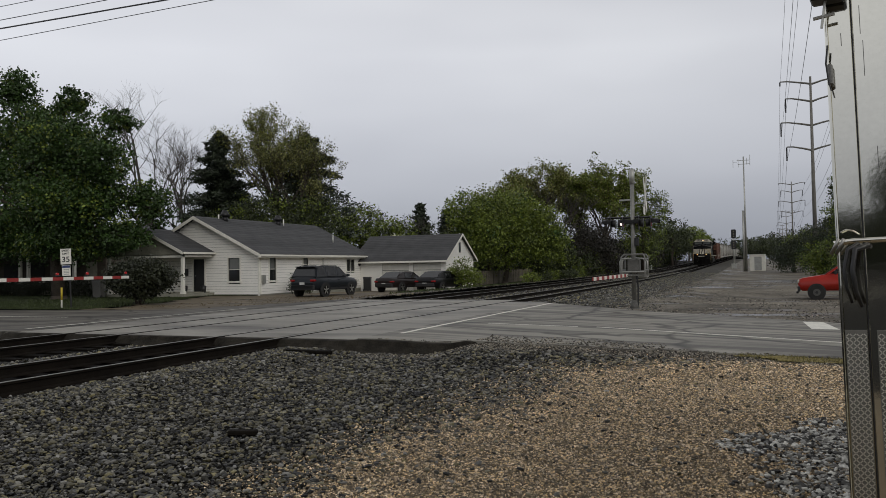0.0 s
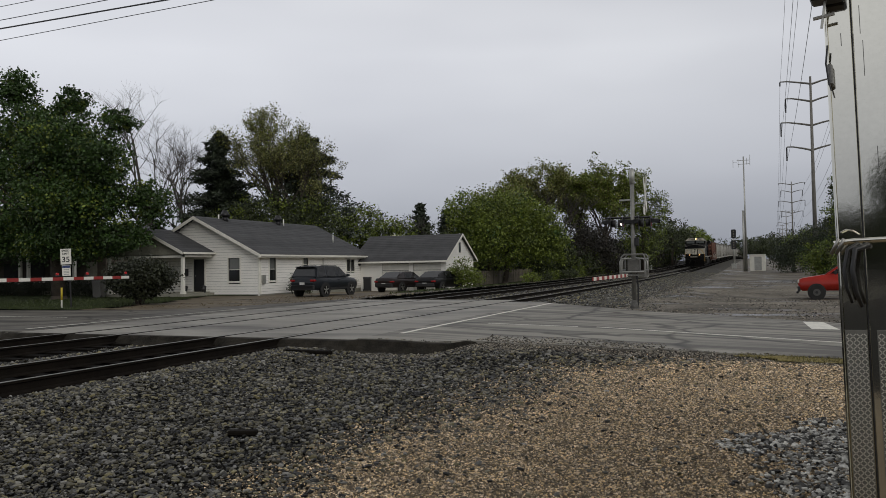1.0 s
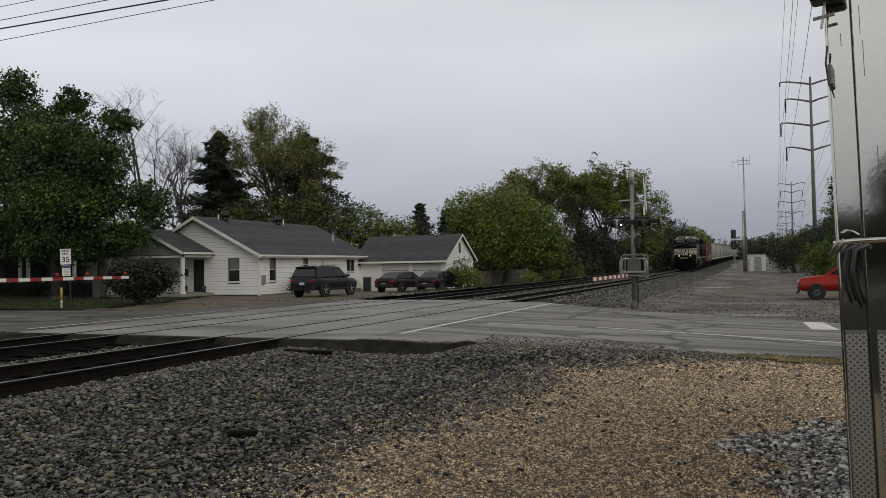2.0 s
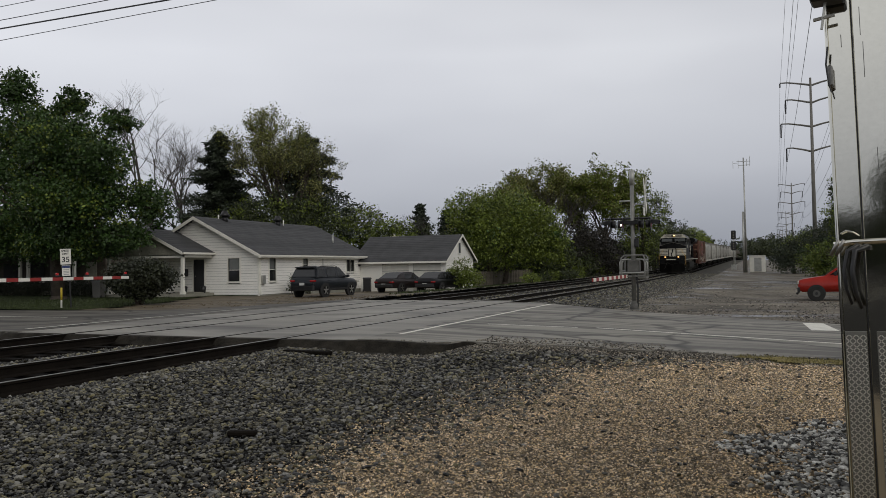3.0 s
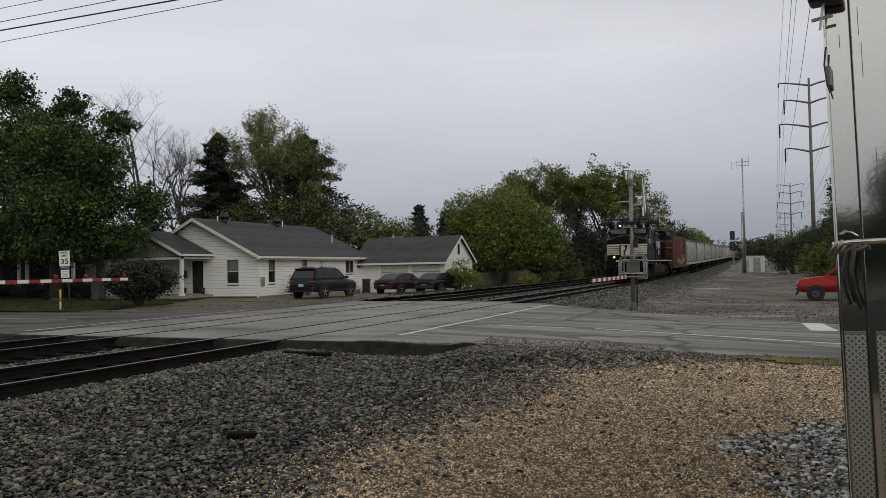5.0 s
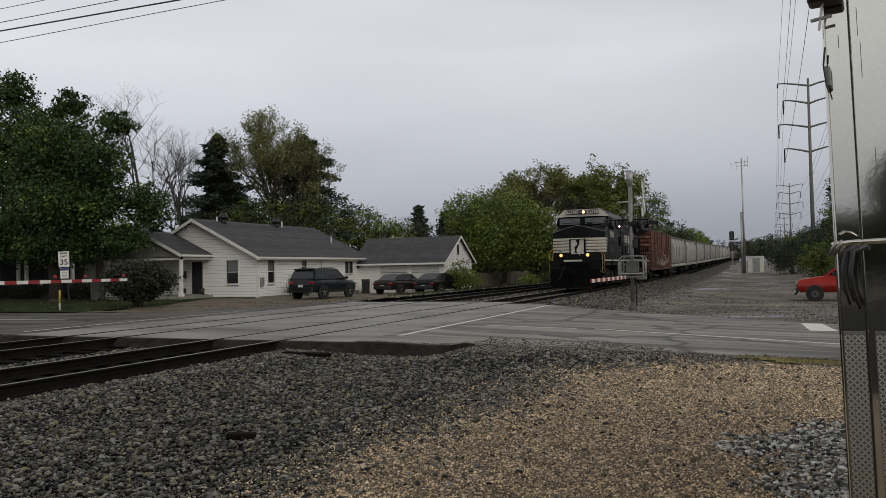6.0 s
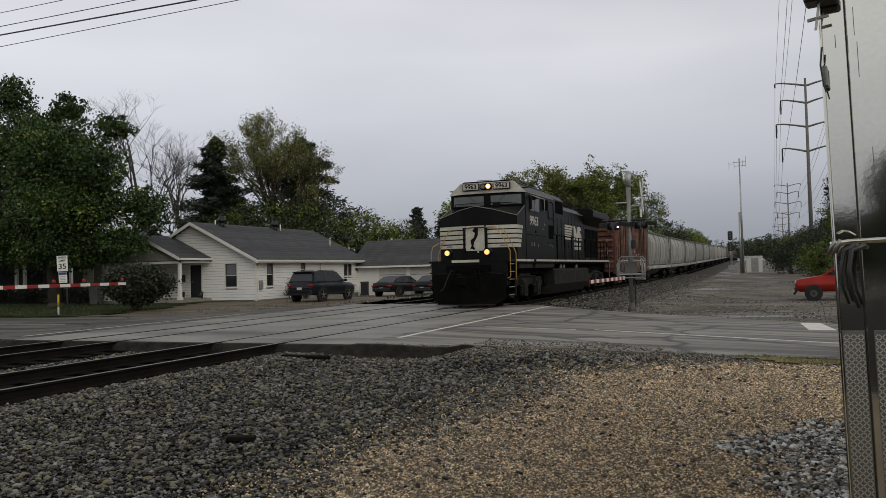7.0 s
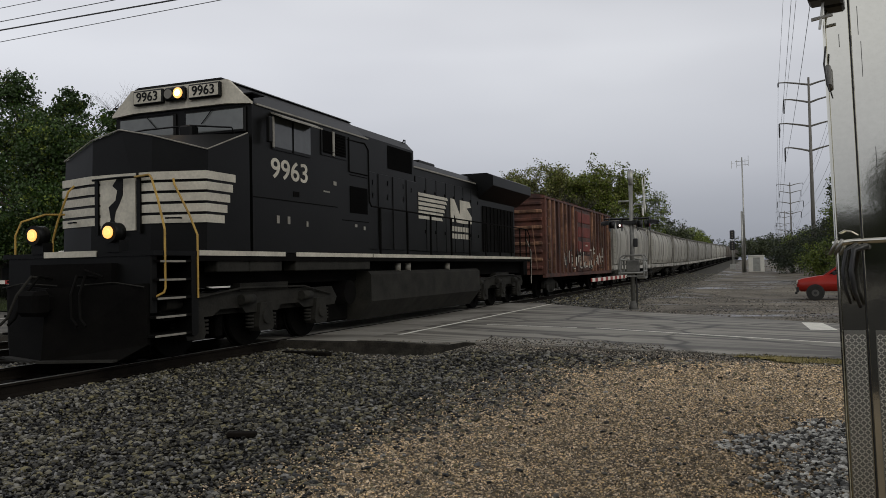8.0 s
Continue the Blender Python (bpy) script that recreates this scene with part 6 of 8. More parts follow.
def car(label, category, x, y, rz, paint, length, width, body, cabin, wheel_r, axles, lift=0.0):
    """A parked car, nose to +y. body: side outline from tail to nose; cabin: side outline of the glasshouse."""
    c = thing("car", label, category, x, y, ground_z(x, y) + 0.055 + lift, rz)
    w = width / 2
    part("body", car_shell(body, w), paint, c, smooth=True)
    # glasshouse, drawn in towards the roof
    bm = bmesh.new()
    zs = [z for _, z in cabin]
    zl, zt = min(zs), max(zs)
    ring = []
    for s in (-1, 1):
        ring.append([bm.verts.new((s * (w - 0.06 - 0.20 * (z - zl) / (zt - zl)), u, z)) for u, z in cabin])
    bm.faces.new(ring[0])
    bm.faces.new(ring[1][::-1])
    n = len(cabin)
    for i in range(n):
        bm.faces.new((ring[0][i], ring[1][i], ring[1][(i + 1) % n], ring[0][(i + 1) % n]))
    bmesh.ops.recalc_face_normals(bm, faces=bm.faces)
    bmesh.ops.bevel(bm, geom=list(bm.edges), offset=0.05, segments=2, affect="EDGES", clamp_overlap=True)
    part("cabin", bm, paint, c)
    # side glass between pillars
    mid = [(u, z) for u, z in cabin]
    us = [u for u, _ in mid]
    u0, u1 = min(us), max(us)
    tops = [u for u, z in mid if z > zt - 0.1]
    t0, t1 = min(tops), max(tops)
    cuts = [(0.06, 0.30), (0.33, 0.62), (0.65, 0.93)]
    for s in (-1, 1):
        for a, e in cuts:
            lo_a, lo_e = u0 + (u1 - u0) * a, u0 + (u1 - u0) * e
            hi_a, hi_e = max(t0 + 0.05, lo_a), min(t1 - 0.02, lo_e)
            if hi_e - hi_a < 0.08:
                continue
            xl, xh = w - 0.06 + 0.004, w - 0.245
            bm = bmesh.new()
            v = [bm.verts.new(q) for q in ((s * (xl - 0.012), lo_a, zl + 0.06), (s * (xl - 0.012), lo_e, zl + 0.06), (s * (xh + 0.01), hi_e, zt - 0.07), (s * (xh + 0.01), hi_a, zt - 0.07))]
            bm.faces.new(v)
            bmesh.ops.solidify(bm, geom=bm.faces, thickness=0.012 * s)
            part("side_window", bm, M_GLASS, c)
        part("mirror", add_box(bmesh.new(), s * (w + 0.09) - 0.09, s * (w + 0.09) + 0.09, u1 - 0.45, u1 - 0.3, zl + 0.02, zl + 0.17, 0.03), paint, c)
        for k in (0.36, 0.66):
            part("door_handle", box(s * (w + 0.004) - 0.01, s * (w + 0.004) + 0.01, u0 + (u1 - u0) * k - 0.1, u0 + (u1 - u0) * k + 0.08, zl - 0.14, zl - 0.11), paint, c)
        part("sill_trim", box(s * (w + 0.002) - 0.008, s * (w + 0.002) + 0.008, axles[0] + 0.45, axles[1] - 0.45, body[0][1] + 0.02, body[0][1] + 0.14), M_BLACK, c)
    # rear and front screens
    rear = sorted([q for q in cabin if q[0] < (t0 + 0.12)], key=lambda q: q[1])
    for (ua, za), (ub, zb2), inset in ((rear[0], (t0, zt), 0.2), ((u1, zl), (t1, zt), 0.2)):
        bm = bmesh.new()
        sgn = -1 if ua < ub else 1
        pa, pb = Vector((0, ua, za)).lerp(Vector((0, ub, zb2)), 0.12), Vector((0, ua, za)).lerp(Vector((0, ub, zb2)), 0.88)
        v = [bm.verts.new(q) for q in ((-(w - 0.18), pa.y + sgn * 0.012, pa.z + 0.012), (w - 0.18, pa.y + sgn * 0.012, pa.z + 0.012), (w - 0.34, pb.y + sgn * 0.012, pb.z + 0.012), (-(w - 0.34), pb.y + sgn * 0.012, pb.z + 0.012))]
        bm.faces.new(v)
        part("rear_window" if sgn < 0 else "windscreen", bm, M_GLASS, c)
    # wheels
    for s in (-1, 1):
        for u in axles:
            part("wheel_arch", add_disc(bmesh.new(), (s * (w - 0.06), u, wheel_r), (1, 0, 0), wheel_r + 0.07, 0.14, 20), M_DARK, c)
            wh = part("wheel", add_disc(bmesh.new(), (s * (w - 0.09), u, wheel_r), (1, 0, 0), wheel_r, 0.22, 20), M_TYRE, c)
            part("rim", add_disc(bmesh.new(), (s * (w + 0.016), u, wheel_r), (1, 0, 0), wheel_r * 0.66, 0.02, 14), M_LOCO2, wh)
            for k in range(5):
                a = k * 1.2566
                bm = bmesh.new()
                add_box(bm, s * (w + 0.03) - 0.008, s * (w + 0.03) + 0.008, -wheel_r * 0.09, wheel_r * 0.09, 0.02, wheel_r * 0.64)
                bmesh.ops.transform(bm, matrix=Matrix.Translation((0, u, wheel_r)) @ Matrix.Rotation(a, 4, "X"), verts=bm.verts)
                part("spoke", bm, M_RIM, wh)
    # lamps, plate
    tail = min(u for u, _ in body)
    nose = max(u for u, _ in body)
    zr = zl - 0.16
    for s in (-1, 1):
        part("tail_lamp", add_box(bmesh.new(), s * (w - 0.27) - 0.15, s * (w - 0.27) + 0.15, tail - 0.02, tail + 0.30, zr - 0.04, zr + 0.07, 0.03), M_TAIL, c, "red tail lamp")
        part("headlamp", add_box(bmesh.new(), s * (w - 0.25) - 0.22, s * (w - 0.25) + 0.22, nose - 0.2, nose + 0.01, zr - 0.14, zr, 0.03), M_HEADL, c, "clear headlamp")
    part("plate", box(-0.16, 0.16, tail - 0.02, tail - 0.005, zr - 0.22, zr - 0.08), M_PLATE, c, "pale licence plate without figures")
    part("rear_bumper", add_box(bmesh.new(), -w * 0.8, w * 0.8, tail - 0.04, tail + 0.2, body[0][1] + 0.04, body[0][1] + 0.3, 0.04), M_BLACK, c)
    return c


def gloss(name, c):
    return mat(name, c, 0.35, 0.0, var=0.12, scale=2, fine=20, bump=0.0, coat=0.05, spec=0.3)


M_SUV = gloss("dark_blue_grey_car_paint", (0.010, 0.013, 0.018))
M_SED1 = gloss("dark_brown_car_paint", (0.017, 0.012, 0.012))
M_SED2 = gloss("black_car_paint", (0.006, 0.006, 0.007))
M_RED = gloss("bright_red_truck_paint", (0.36, 0.026, 0.018))

suv = car("dark blue-grey compact SUV parked on the drive beside the house", "car", -23.35, 39.75, -3, M_SUV, 4.6, 1.86,
          [(-2.25, 0.36), (2.2, 0.32), (2.3, 0.55), (2.25, 0.85), (1.9, 0.98), (1.0, 1.06), (-2.2, 1.10), (-2.32, 0.8), (-2.3, 0.45)],
          [(-2.2, 1.06), (-2.0, 1.50), (-1.9, 1.66), (-1.2, 1.71), (0.05, 1.69), (0.4, 1.62), (1.2, 1.05)], 0.36, (-1.38, 1.32))
part("rear_spoiler", add_box(bmesh.new(), -0.62, 0.62, -2.10, -1.80, 1.63, 1.69, 0.02), M_SUV, suv)
part("lower_cladding", add_box(bmesh.new(), -0.78, 0.78, -2.36, -2.2, 0.36, 0.66, 0.04), M_BLACK, suv)
for s in (-1, 1):
    part("roof_rail", tube([(s * 0.66, -1.6, 1.68), (s * 0.66, -1.4, 1.73), (s * 0.66, 0.0, 1.73), (s * 0.66, 0.2, 1.68)], 0.018, 0.018, 6), M_BLACK, suv)
SEDAN_BODY = [(-2.3, 0.34), (2.3, 0.28), (2.38, 0.5), (2.3, 0.72), (1.9, 0.82), (1.05, 0.92), (-1.6, 0.98), (-2.3, 1.0), (-2.4, 0.8), (-2.38, 0.5)]
SEDAN_CABIN = [(-1.95, 0.95), (-1.1, 1.36), (-0.6, 1.44), (0.2, 1.43), (0.45, 1.38), (1.3, 0.90)]
car("dark brown sedan parked before the garage", "car", -23.75, 51.2, -8, M_SED1, 4.75, 1.82, SEDAN_BODY, SEDAN_CABIN, 0.33, (-1.42, 1.38))
car("black sedan with wet roof parked before the garage", "car", -21.0, 51.6, -4, M_SED2, 4.75, 1.8, SEDAN_BODY, SEDAN_CABIN, 0.33, (-1.42, 1.38))


M_RIMDULL = mat("dull_wheel_rim", (0.09, 0.09, 0.092), 0.5, 0.5, var=0.2)


def red_pickup():
    c = thing("pickup_truck", "bright red pickup truck parked on the gravel lot", "truck", 4.23, 43.15, ground_z(3.5, 42.6) + 0.045, 87)
    w = 0.98
    bm = prism([(-2.6, 0.48), (2.32, 0.43), (2.42, 0.55), (2.44, 0.94), (2.30, 1.03), (1.30, 1.20), (-2.6, 1.24)], "x", -w, w)
    bmesh.ops.bevel(bm, geom=list(bm.edges), offset=0.06, segments=2, affect="EDGES", clamp_overlap=True)
    part("body", bm, M_RED, c, smooth=True)
    bm = prism([(-0.7, 1.2), (-0.6, 1.78), (0.45, 1.80), (1.30, 1.17)], "x", -w + 0.14, w - 0.14)
    part("cab", bm, M_RED, c)
    for s in (-1, 1):
        bm = bmesh.new()
        v = [bm.verts.new((s * (w - 0.133), u, z)) for u, z in ((-0.55, 1.28), (1.02, 1.26), (0.40, 1.72), (-0.5, 1.74))]
        bm.faces.new(v)
        bmesh.ops.solidify(bm, geom=bm.faces, thickness=0.01 * s)
        part("side_window", bm, M_GLASS, c)
        part("mirror", add_box(bmesh.new(), s * (w + 0.12) - 0.1, s * (w + 0.12) + 0.1, 0.72, 0.85, 1.22, 1.42, 0.03), M_BLACK, c)
        part("door_emblem", add_disc(bmesh.new(), (s * (w + 0.004), 0.3, 0.92), (1, 0, 0), 0.13, 0.008, 16), M_WHITE, c, "pale round emblem on the door")
        part("headlamp", add_box(bmesh.new(), s * 0.75 - 0.17, s * 0.75 + 0.17, 2.32, 2.46, 0.80, 0.96, 0.02), M_HEADL, c)
        part("wheel_arch", add_disc(bmesh.new(), (s * (w - 0.04), 1.62, 0.38), (1, 0, 0), 0.41, 0.1, 22), M_DARK, c)
        part("wheel_arch", add_disc(bmesh.new(), (s * (w - 0.04), -1.7, 0.38), (1, 0, 0), 0.41, 0.1, 22), M_DARK, c)
        for u in (1.62, -1.7):
            wh = part("wheel", add_disc(bmesh.new(), (s * (w - 0.1), u, 0.35), (1, 0, 0), 0.35, 0.26, 22), M_TYRE, c)
            part("rim", add_disc(bmesh.new(), (s * (w + 0.032), u, 0.36), (1, 0, 0), 0.17, 0.02, 14), M_RIMDULL, wh)
            part("hub", add_disc(bmesh.new(), (s * (w + 0.045), u, 0.36), (1, 0, 0), 0.07, 0.02, 10), M_BLACK, wh)
    bm = bmesh.new()
    v = [bm.verts.new(q) for q in ((-0.78, 1.27, 1.215), (0.78, 1.27, 1.215), (0.74, 0.56, 1.74), (-0.74, 0.56, 1.74))]
    bm.faces.new(v)
    bmesh.ops.solidify(bm, geom=bm.faces, thickness=-0.01)
    part("windscreen", bm, M_CABGLASS, c)
    part("front_bumper", add_box(bmesh.new(), -1.0, 1.0, 2.34, 2.47, 0.40, 0.66, 0.03), M_BLACK, c)
    part("plow_mount", add_box(bmesh.new(), -0.3, 0.3, 2.42, 2.54, 0.28, 0.40, 0.03), M_BLACK, c)
    part("grille", box(-0.55, 0.55, 2.435, 2.45, 0.70, 0.92), M_BLACK, c)
    return c


red_pickup()

# ---- crossing signals and gates ----
M_REDSTRIPE = mat("red_reflective_stripe", (0.30, 0.025, 0.022), 0.5, var=0.15, scale=4, bump=0)
M_REDGLOW = mat("lit_red_lamp", (0.35, 0.015, 0.015), 0.3, glow=(1.0, 0.04, 0.035, 0.07))
M_WHITEGLOW = mat("lit_flasher", (1, 0.9, 0.85), 0.3, glow=(1.0, 0.85, 0.8, 5.0))
M_ALU = mat("dull_aluminium", (0.24, 0.245, 0.25), 0.5, 0.6, var=0.2, scale=5, fine=40, bump=0.05)


def gate_arm(parent, p, length, z, lamps, toward):
    """A striped barrier arm that runs along y from p."""
    x, y = p
    k, u = 0, 0.0
    while u < length - 0.01:
        v = min(length, u + 0.41)
        h = 0.058 - 0.010 * u / length
        a, b = sorted((y + toward * u, y + toward * v))
        part("arm_stripe", add_box(bmesh.new(), x - 0.02, x + 0.02, a, b, z - h, z + h, 0.004), M_REDSTRIPE if k % 2 else M_WHITE, parent)
        u, k = v, k + 1
    for u in lamps:
        lp = part("arm_lamp", add_box(bmesh.new(), x - 0.05, x + 0.05, y + toward * u - 0.06, y + toward * u + 0.06, z + 0.07, z + 0.12, 0.01), M_BLACK, parent)
        part("lens", add_disc(bmesh.new(), (x, y + toward * u, z + 0.155), (1, 0, 0), 0.04, 0.06, 14), M_REDGLOW, lp, "red glowing arm lamp")


M_STEELDULL = mat("dull_grey_casting", (0.12, 0.12, 0.12), 0.7, 0.2, var=0.4, scale=5, fine=40)


def crossing_mast():
    ma = thing("crossing_signal", "galvanised crossing signal mast with flashers, crossbuck and lowered gate", "railway signal", -4.12, 28.3, -0.30)
    part("base", add_box(bmesh.new(), -0.24, 0.24, -0.24, 0.24, -0.1, 0.06, 0.03), M_STEELDULL, ma)
    part("mast_foot", tube([(0, 0, 0.05), (0, 0, 0.16), (0, 0, 0.34)], 0.17, 0.10, 12), M_STEELDULL, ma)
    part("mast", tube([(0, 0, 0.1), (0, 0, 4.95)], 0.075, 0.075, 14), M_ALU, ma, "galvanised round mast")
    part("mast_cap", tube([(0, 0, 4.45), (0, 0, 4.97)], 0.095, 0.095, 12), M_STEEL, ma)
    part("cross_arm", tube([(-0.95, 0, 3.26), (0.6, 0, 3.26)], 0.035, 0.035, 8), M_BLACK, ma)
    part("cross_arm", tube([(-0.45, 0, 3.88), (0.05, 0, 3.88)], 0.03, 0.03, 8), M_STEEL, ma)
    # two flashers back to back on each side, with hoods
    for x, a in ((-0.55, 0), (0.42, 0)):
        for s in (-1, 1):
            fl = part("flasher", tube([(x + s * 0.04, 0, 3.06), (x + s * 0.10, 0, 3.06), (x + s * 0.2, 0, 3.06)], 0.15, 0.12, 16), M_BLACK, ma, "black hooded crossing flasher")
            part("backing_disc", add_disc(bmesh.new(), (x + s * 0.21, 0, 3.06), (1, 0, 0), 0.25, 0.012, 20), M_BLACK, fl)
            part("lens", add_disc(bmesh.new(), (x + s * 0.225, 0, 3.06), (1, 0, 0), 0.13, 0.02, 18), M_TAIL, fl)
            bm = bmesh.new()
            n = 9
            rows = []
            for u in (0.22, 0.50):
                rows.append([bm.verts.new((x + s * u, math.cos(math.pi * k / (n - 1)) * 0.16, 3.07 + math.sin(math.pi * k / (n - 1)) * 0.15 - (u - 0.22) * 0.12)) for k in range(n)])
            for k in range(n - 1):
                bm.faces.new((rows[0][k], rows[0][k + 1], rows[1][k + 1], rows[1][k]))
            bmesh.ops.solidify(bm, geom=bm.faces, thickness=0.008)
            part("hood", bm, M_BLACK, fl)
    part("lit_spot", add_disc(bmesh.new(), (-0.38, -0.17, 3.02), (0, 1, 0), 0.028, 0.05, 12), M_WHITEGLOW, ma, "small bright flasher side light")
    # crossbuck seen edge on
    for s in (-1, 1):
        bm = bmesh.new()
        add_box(bm, -0.008, 0.008, -0.11, 0.11, -0.72, 0.72)
        bmesh.ops.transform(bm, matrix=Matrix.Translation((0.45, s * 0.02, 4.05)) @ pose(0, 0, 0, 0, 0, 14) @ pose(0, 0, 0, s * 34, 0, 0), verts=bm.verts)
        part("crossbuck_blade", bm, M_WHITE, ma, "white crossbuck blade")
    part("crossbuck_bracket", tube([(0.08, 0, 3.75), (0.42, 0, 3.75)], 0.025, 0.025, 6), M_STEEL, ma)
    part("track_sign", box(0.40, 0.415, -0.22, 0.22, 3.35, 3.62), M_WHITE, ma)
    part("junction_box", add_box(bmesh.new(), 0.06, 0.2, -0.1, 0.1, 2.25, 2.55, 0.02), M_BLACK, ma)
    # gate machine with its counterweight guards
    gm = part("gate_machine", add_box(bmesh.new(), -0.19, 0.22, -0.2, 0.24, 1.36, 1.78, 0.03), M_STEELDULL, ma, "grey gate machine")
    part("machine_shelf", add_box(bmesh.new(), -0.46, 0.46, -0.3, 0.3, 1.31, 1.36, 0.01), M_STEEL, ma)
    for s in (-1, 1):
        for y in (-0.26, 0.26):
            part("guard_bar", tube([(s * 0.43, y, 1.2), (s * 0.43, y, 1.7), (s * 0.38, y, 1.8), (s * 0.12, y, 1.82)], 0.028, 0.028, 8), M_STEEL, ma)
    for y in (-0.42, 0.42):
        fr = [(-0.36, y, 1.22), (-0.36, y, 1.86), (-0.26, y, 1.95), (0.38, y, 1.95), (0.44, y, 1.86), (0.44, y, 1.22), (-0.36, y, 1.22)]
        part("guard_rail", tube(fr, 0.03, 0.03, 6), M_ALU, gm)
    for x, z in ((-0.36, 1.4), (0.44, 1.4), (-0.36, 1.8), (0.44, 1.8)):
        part("guard_bar", tube([(x, -0.42, z), (x, 0.42, z)], 0.028, 0.028, 6), M_ALU, gm)
    part("step_plate", box(-0.36, 0.46, -0.42, 0.42, 1.33, 1.37), M_STEEL, gm)
    part("counterweight", add_box(bmesh.new(), 0.1, 0.42, 0.3, 0.75, 1.12, 1.36, 0.03), M_STEEL, gm)
    part("conduit", tube([(0.1, 0.02, 1.2), (0.14, 0.02, 0.8), (0.12, 0.02, 0.1)], 0.03, 0.03, 6), M_BLACK, ma)
    gate_arm(ma, (-0.18, -0.3), 6.2, 1.22, (), -1)
    return ma


crossing_mast()


def far_gate():
    ga = thing("crossing_gate", "red and white lowered crossing gate arm with red lamps", "barrier", -20.84, 13.6, -0.25)
    part("mast", tube([(0, 0, -0.1), (0, 0, 4.6)], 0.085, 0.085, 12), M_ALU, ga)
    part("gate_machine", add_box(bmesh.new(), -0.3, 0.3, -0.3, 0.3, 1.1, 1.6, 0.03), M_ALU, ga)
    gate_arm(ga, (0.15, 0.3), 7.75, 1.40, (2.4, 4.7, 5.9, 7.6), 1)
    return ga


far_gate()


def speed_sign():
    sg = thing("speed_limit_sign", "white speed limit sign on a post at the lawn edge", "road sign", -28.95, 26.6, -0.3)
    pl = part("plate", add_box(bmesh.new(), -0.225, 0.225, -0.012, 0.0, 2.02, 2.72, 0.004), M_WHITE, sg, "white sign plate")
    for words, size, z in (("SPEED", 0.12, 2.635), ("LIMIT", 0.12, 2.495), ("35", 0.34, 2.23)):
        text_part(words, size, M_BLACK, pl, Matrix.Translation((0, -0.016, z)) @ FACE_Y, "lettering", "black lettering")
    p2 = part("lower_plate", add_box(bmesh.new(), -0.175, 0.175, -0.012, 0.0, 1.50, 1.98, 0.004), M_WHITE, sg, "small plate with a dark blue band")
    part("blue_band", box(-0.165, 0.165, -0.018, -0.013, 1.86, 1.97), mat("sign_blue", (0.03, 0.05, 0.16), 0.5, var=0.1, bump=0), p2)
    for k in range(4):
        part("text_bar", box(-0.11, 0.11, -0.018, -0.013, 1.56 + k * 0.07, 1.585 + k * 0.07), M_STEEL, p2)
    part("post", box(0.10, 0.16, 0.0, 0.05, -0.1, 2.7), M_BLACK, sg)
    sg.rotation_euler = (0, radians(-2), radians(35))
    return sg


speed_sign()
mk = thing("marker_post", "yellow-topped white utility marker post", "marker post", -29.0, 26.3, -0.3)
part("post", tube([(0, 0, -0.1), (0, 0, 0.9)], 0.04, 0.04, 8), M_WHITE, mk)
part("cap", tube([(0, 0, 0.42), (0, 0, 0.98)], 0.045, 0.04, 8), mat("marker_yellow", (0.55, 0.42, 0.03), 0.6, var=0.15), mk, "yellow sleeve")

# ---- line-side equipment ----
def cabinet():
    c = thing("signal_cabinet", "pale grey line-side equipment cabinet", "cabinet", -0.2, 113.5, grade(113.5) - 0.40)
    part("body", add_box(bmesh.new(), -1.0, 1.0, -0.6, 0.6, 0.1, 2.2, 0.03), M_WHITE, c)
    part("roof", prism([(-1.1, 2.2), (1.1, 2.2), (1.0, 2.32), (-1.0, 2.32)], "y", -0.7, 0.7), M_WHITE, c)
    part("door", box(-0.4, 0.5, -0.63, -0.605, 0.2, 2.0), M_STEEL, c)
    part("plinth", box(-1.05, 1.05, -0.65, 0.65, -0.1, 0.1), M_PANEL, c)


cabinet()


def antenna_mast():
    a = thing("antenna_mast", "slim grey line-side radio mast", "mast", -1.55, 112.0, grade(112) - 0.4)
    part("pole", tube([(0, 0, 0), (-0.1, 0, 15.4)], 0.13, 0.08, 8), M_STEEL, a)
    part("lower_pole", tube([(-0.28, 0, 0), (-0.3, 0, 8.2)], 0.15, 0.13, 8), M_STEEL, a)
    for z, x0, x1 in ((14.9, -0.95, 0.75), (14.4, -0.75, 0.65)):
        part("cross_bar", tube([(x0, 0, z), (x1, 0, z)], 0.035, 0.035, 5), M_STEEL, a)
    for x, z0, z1 in ((-0.75, 14.0, 15.1), (0.7, 14.2, 15.6), (-1.4, 14.0, 15.0), (0.3, 14.3, 15.2)):
        part("antenna", tube([(x, 0, z0), (x, 0, z1)], 0.03, 0.03, 5), M_STEEL, a)
    part("stay", tube([(-1.4, 0, 14.7), (-0.9, 0, 14.7)], 0.02, 0.02, 5), M_STEEL, a)


antenna_mast()


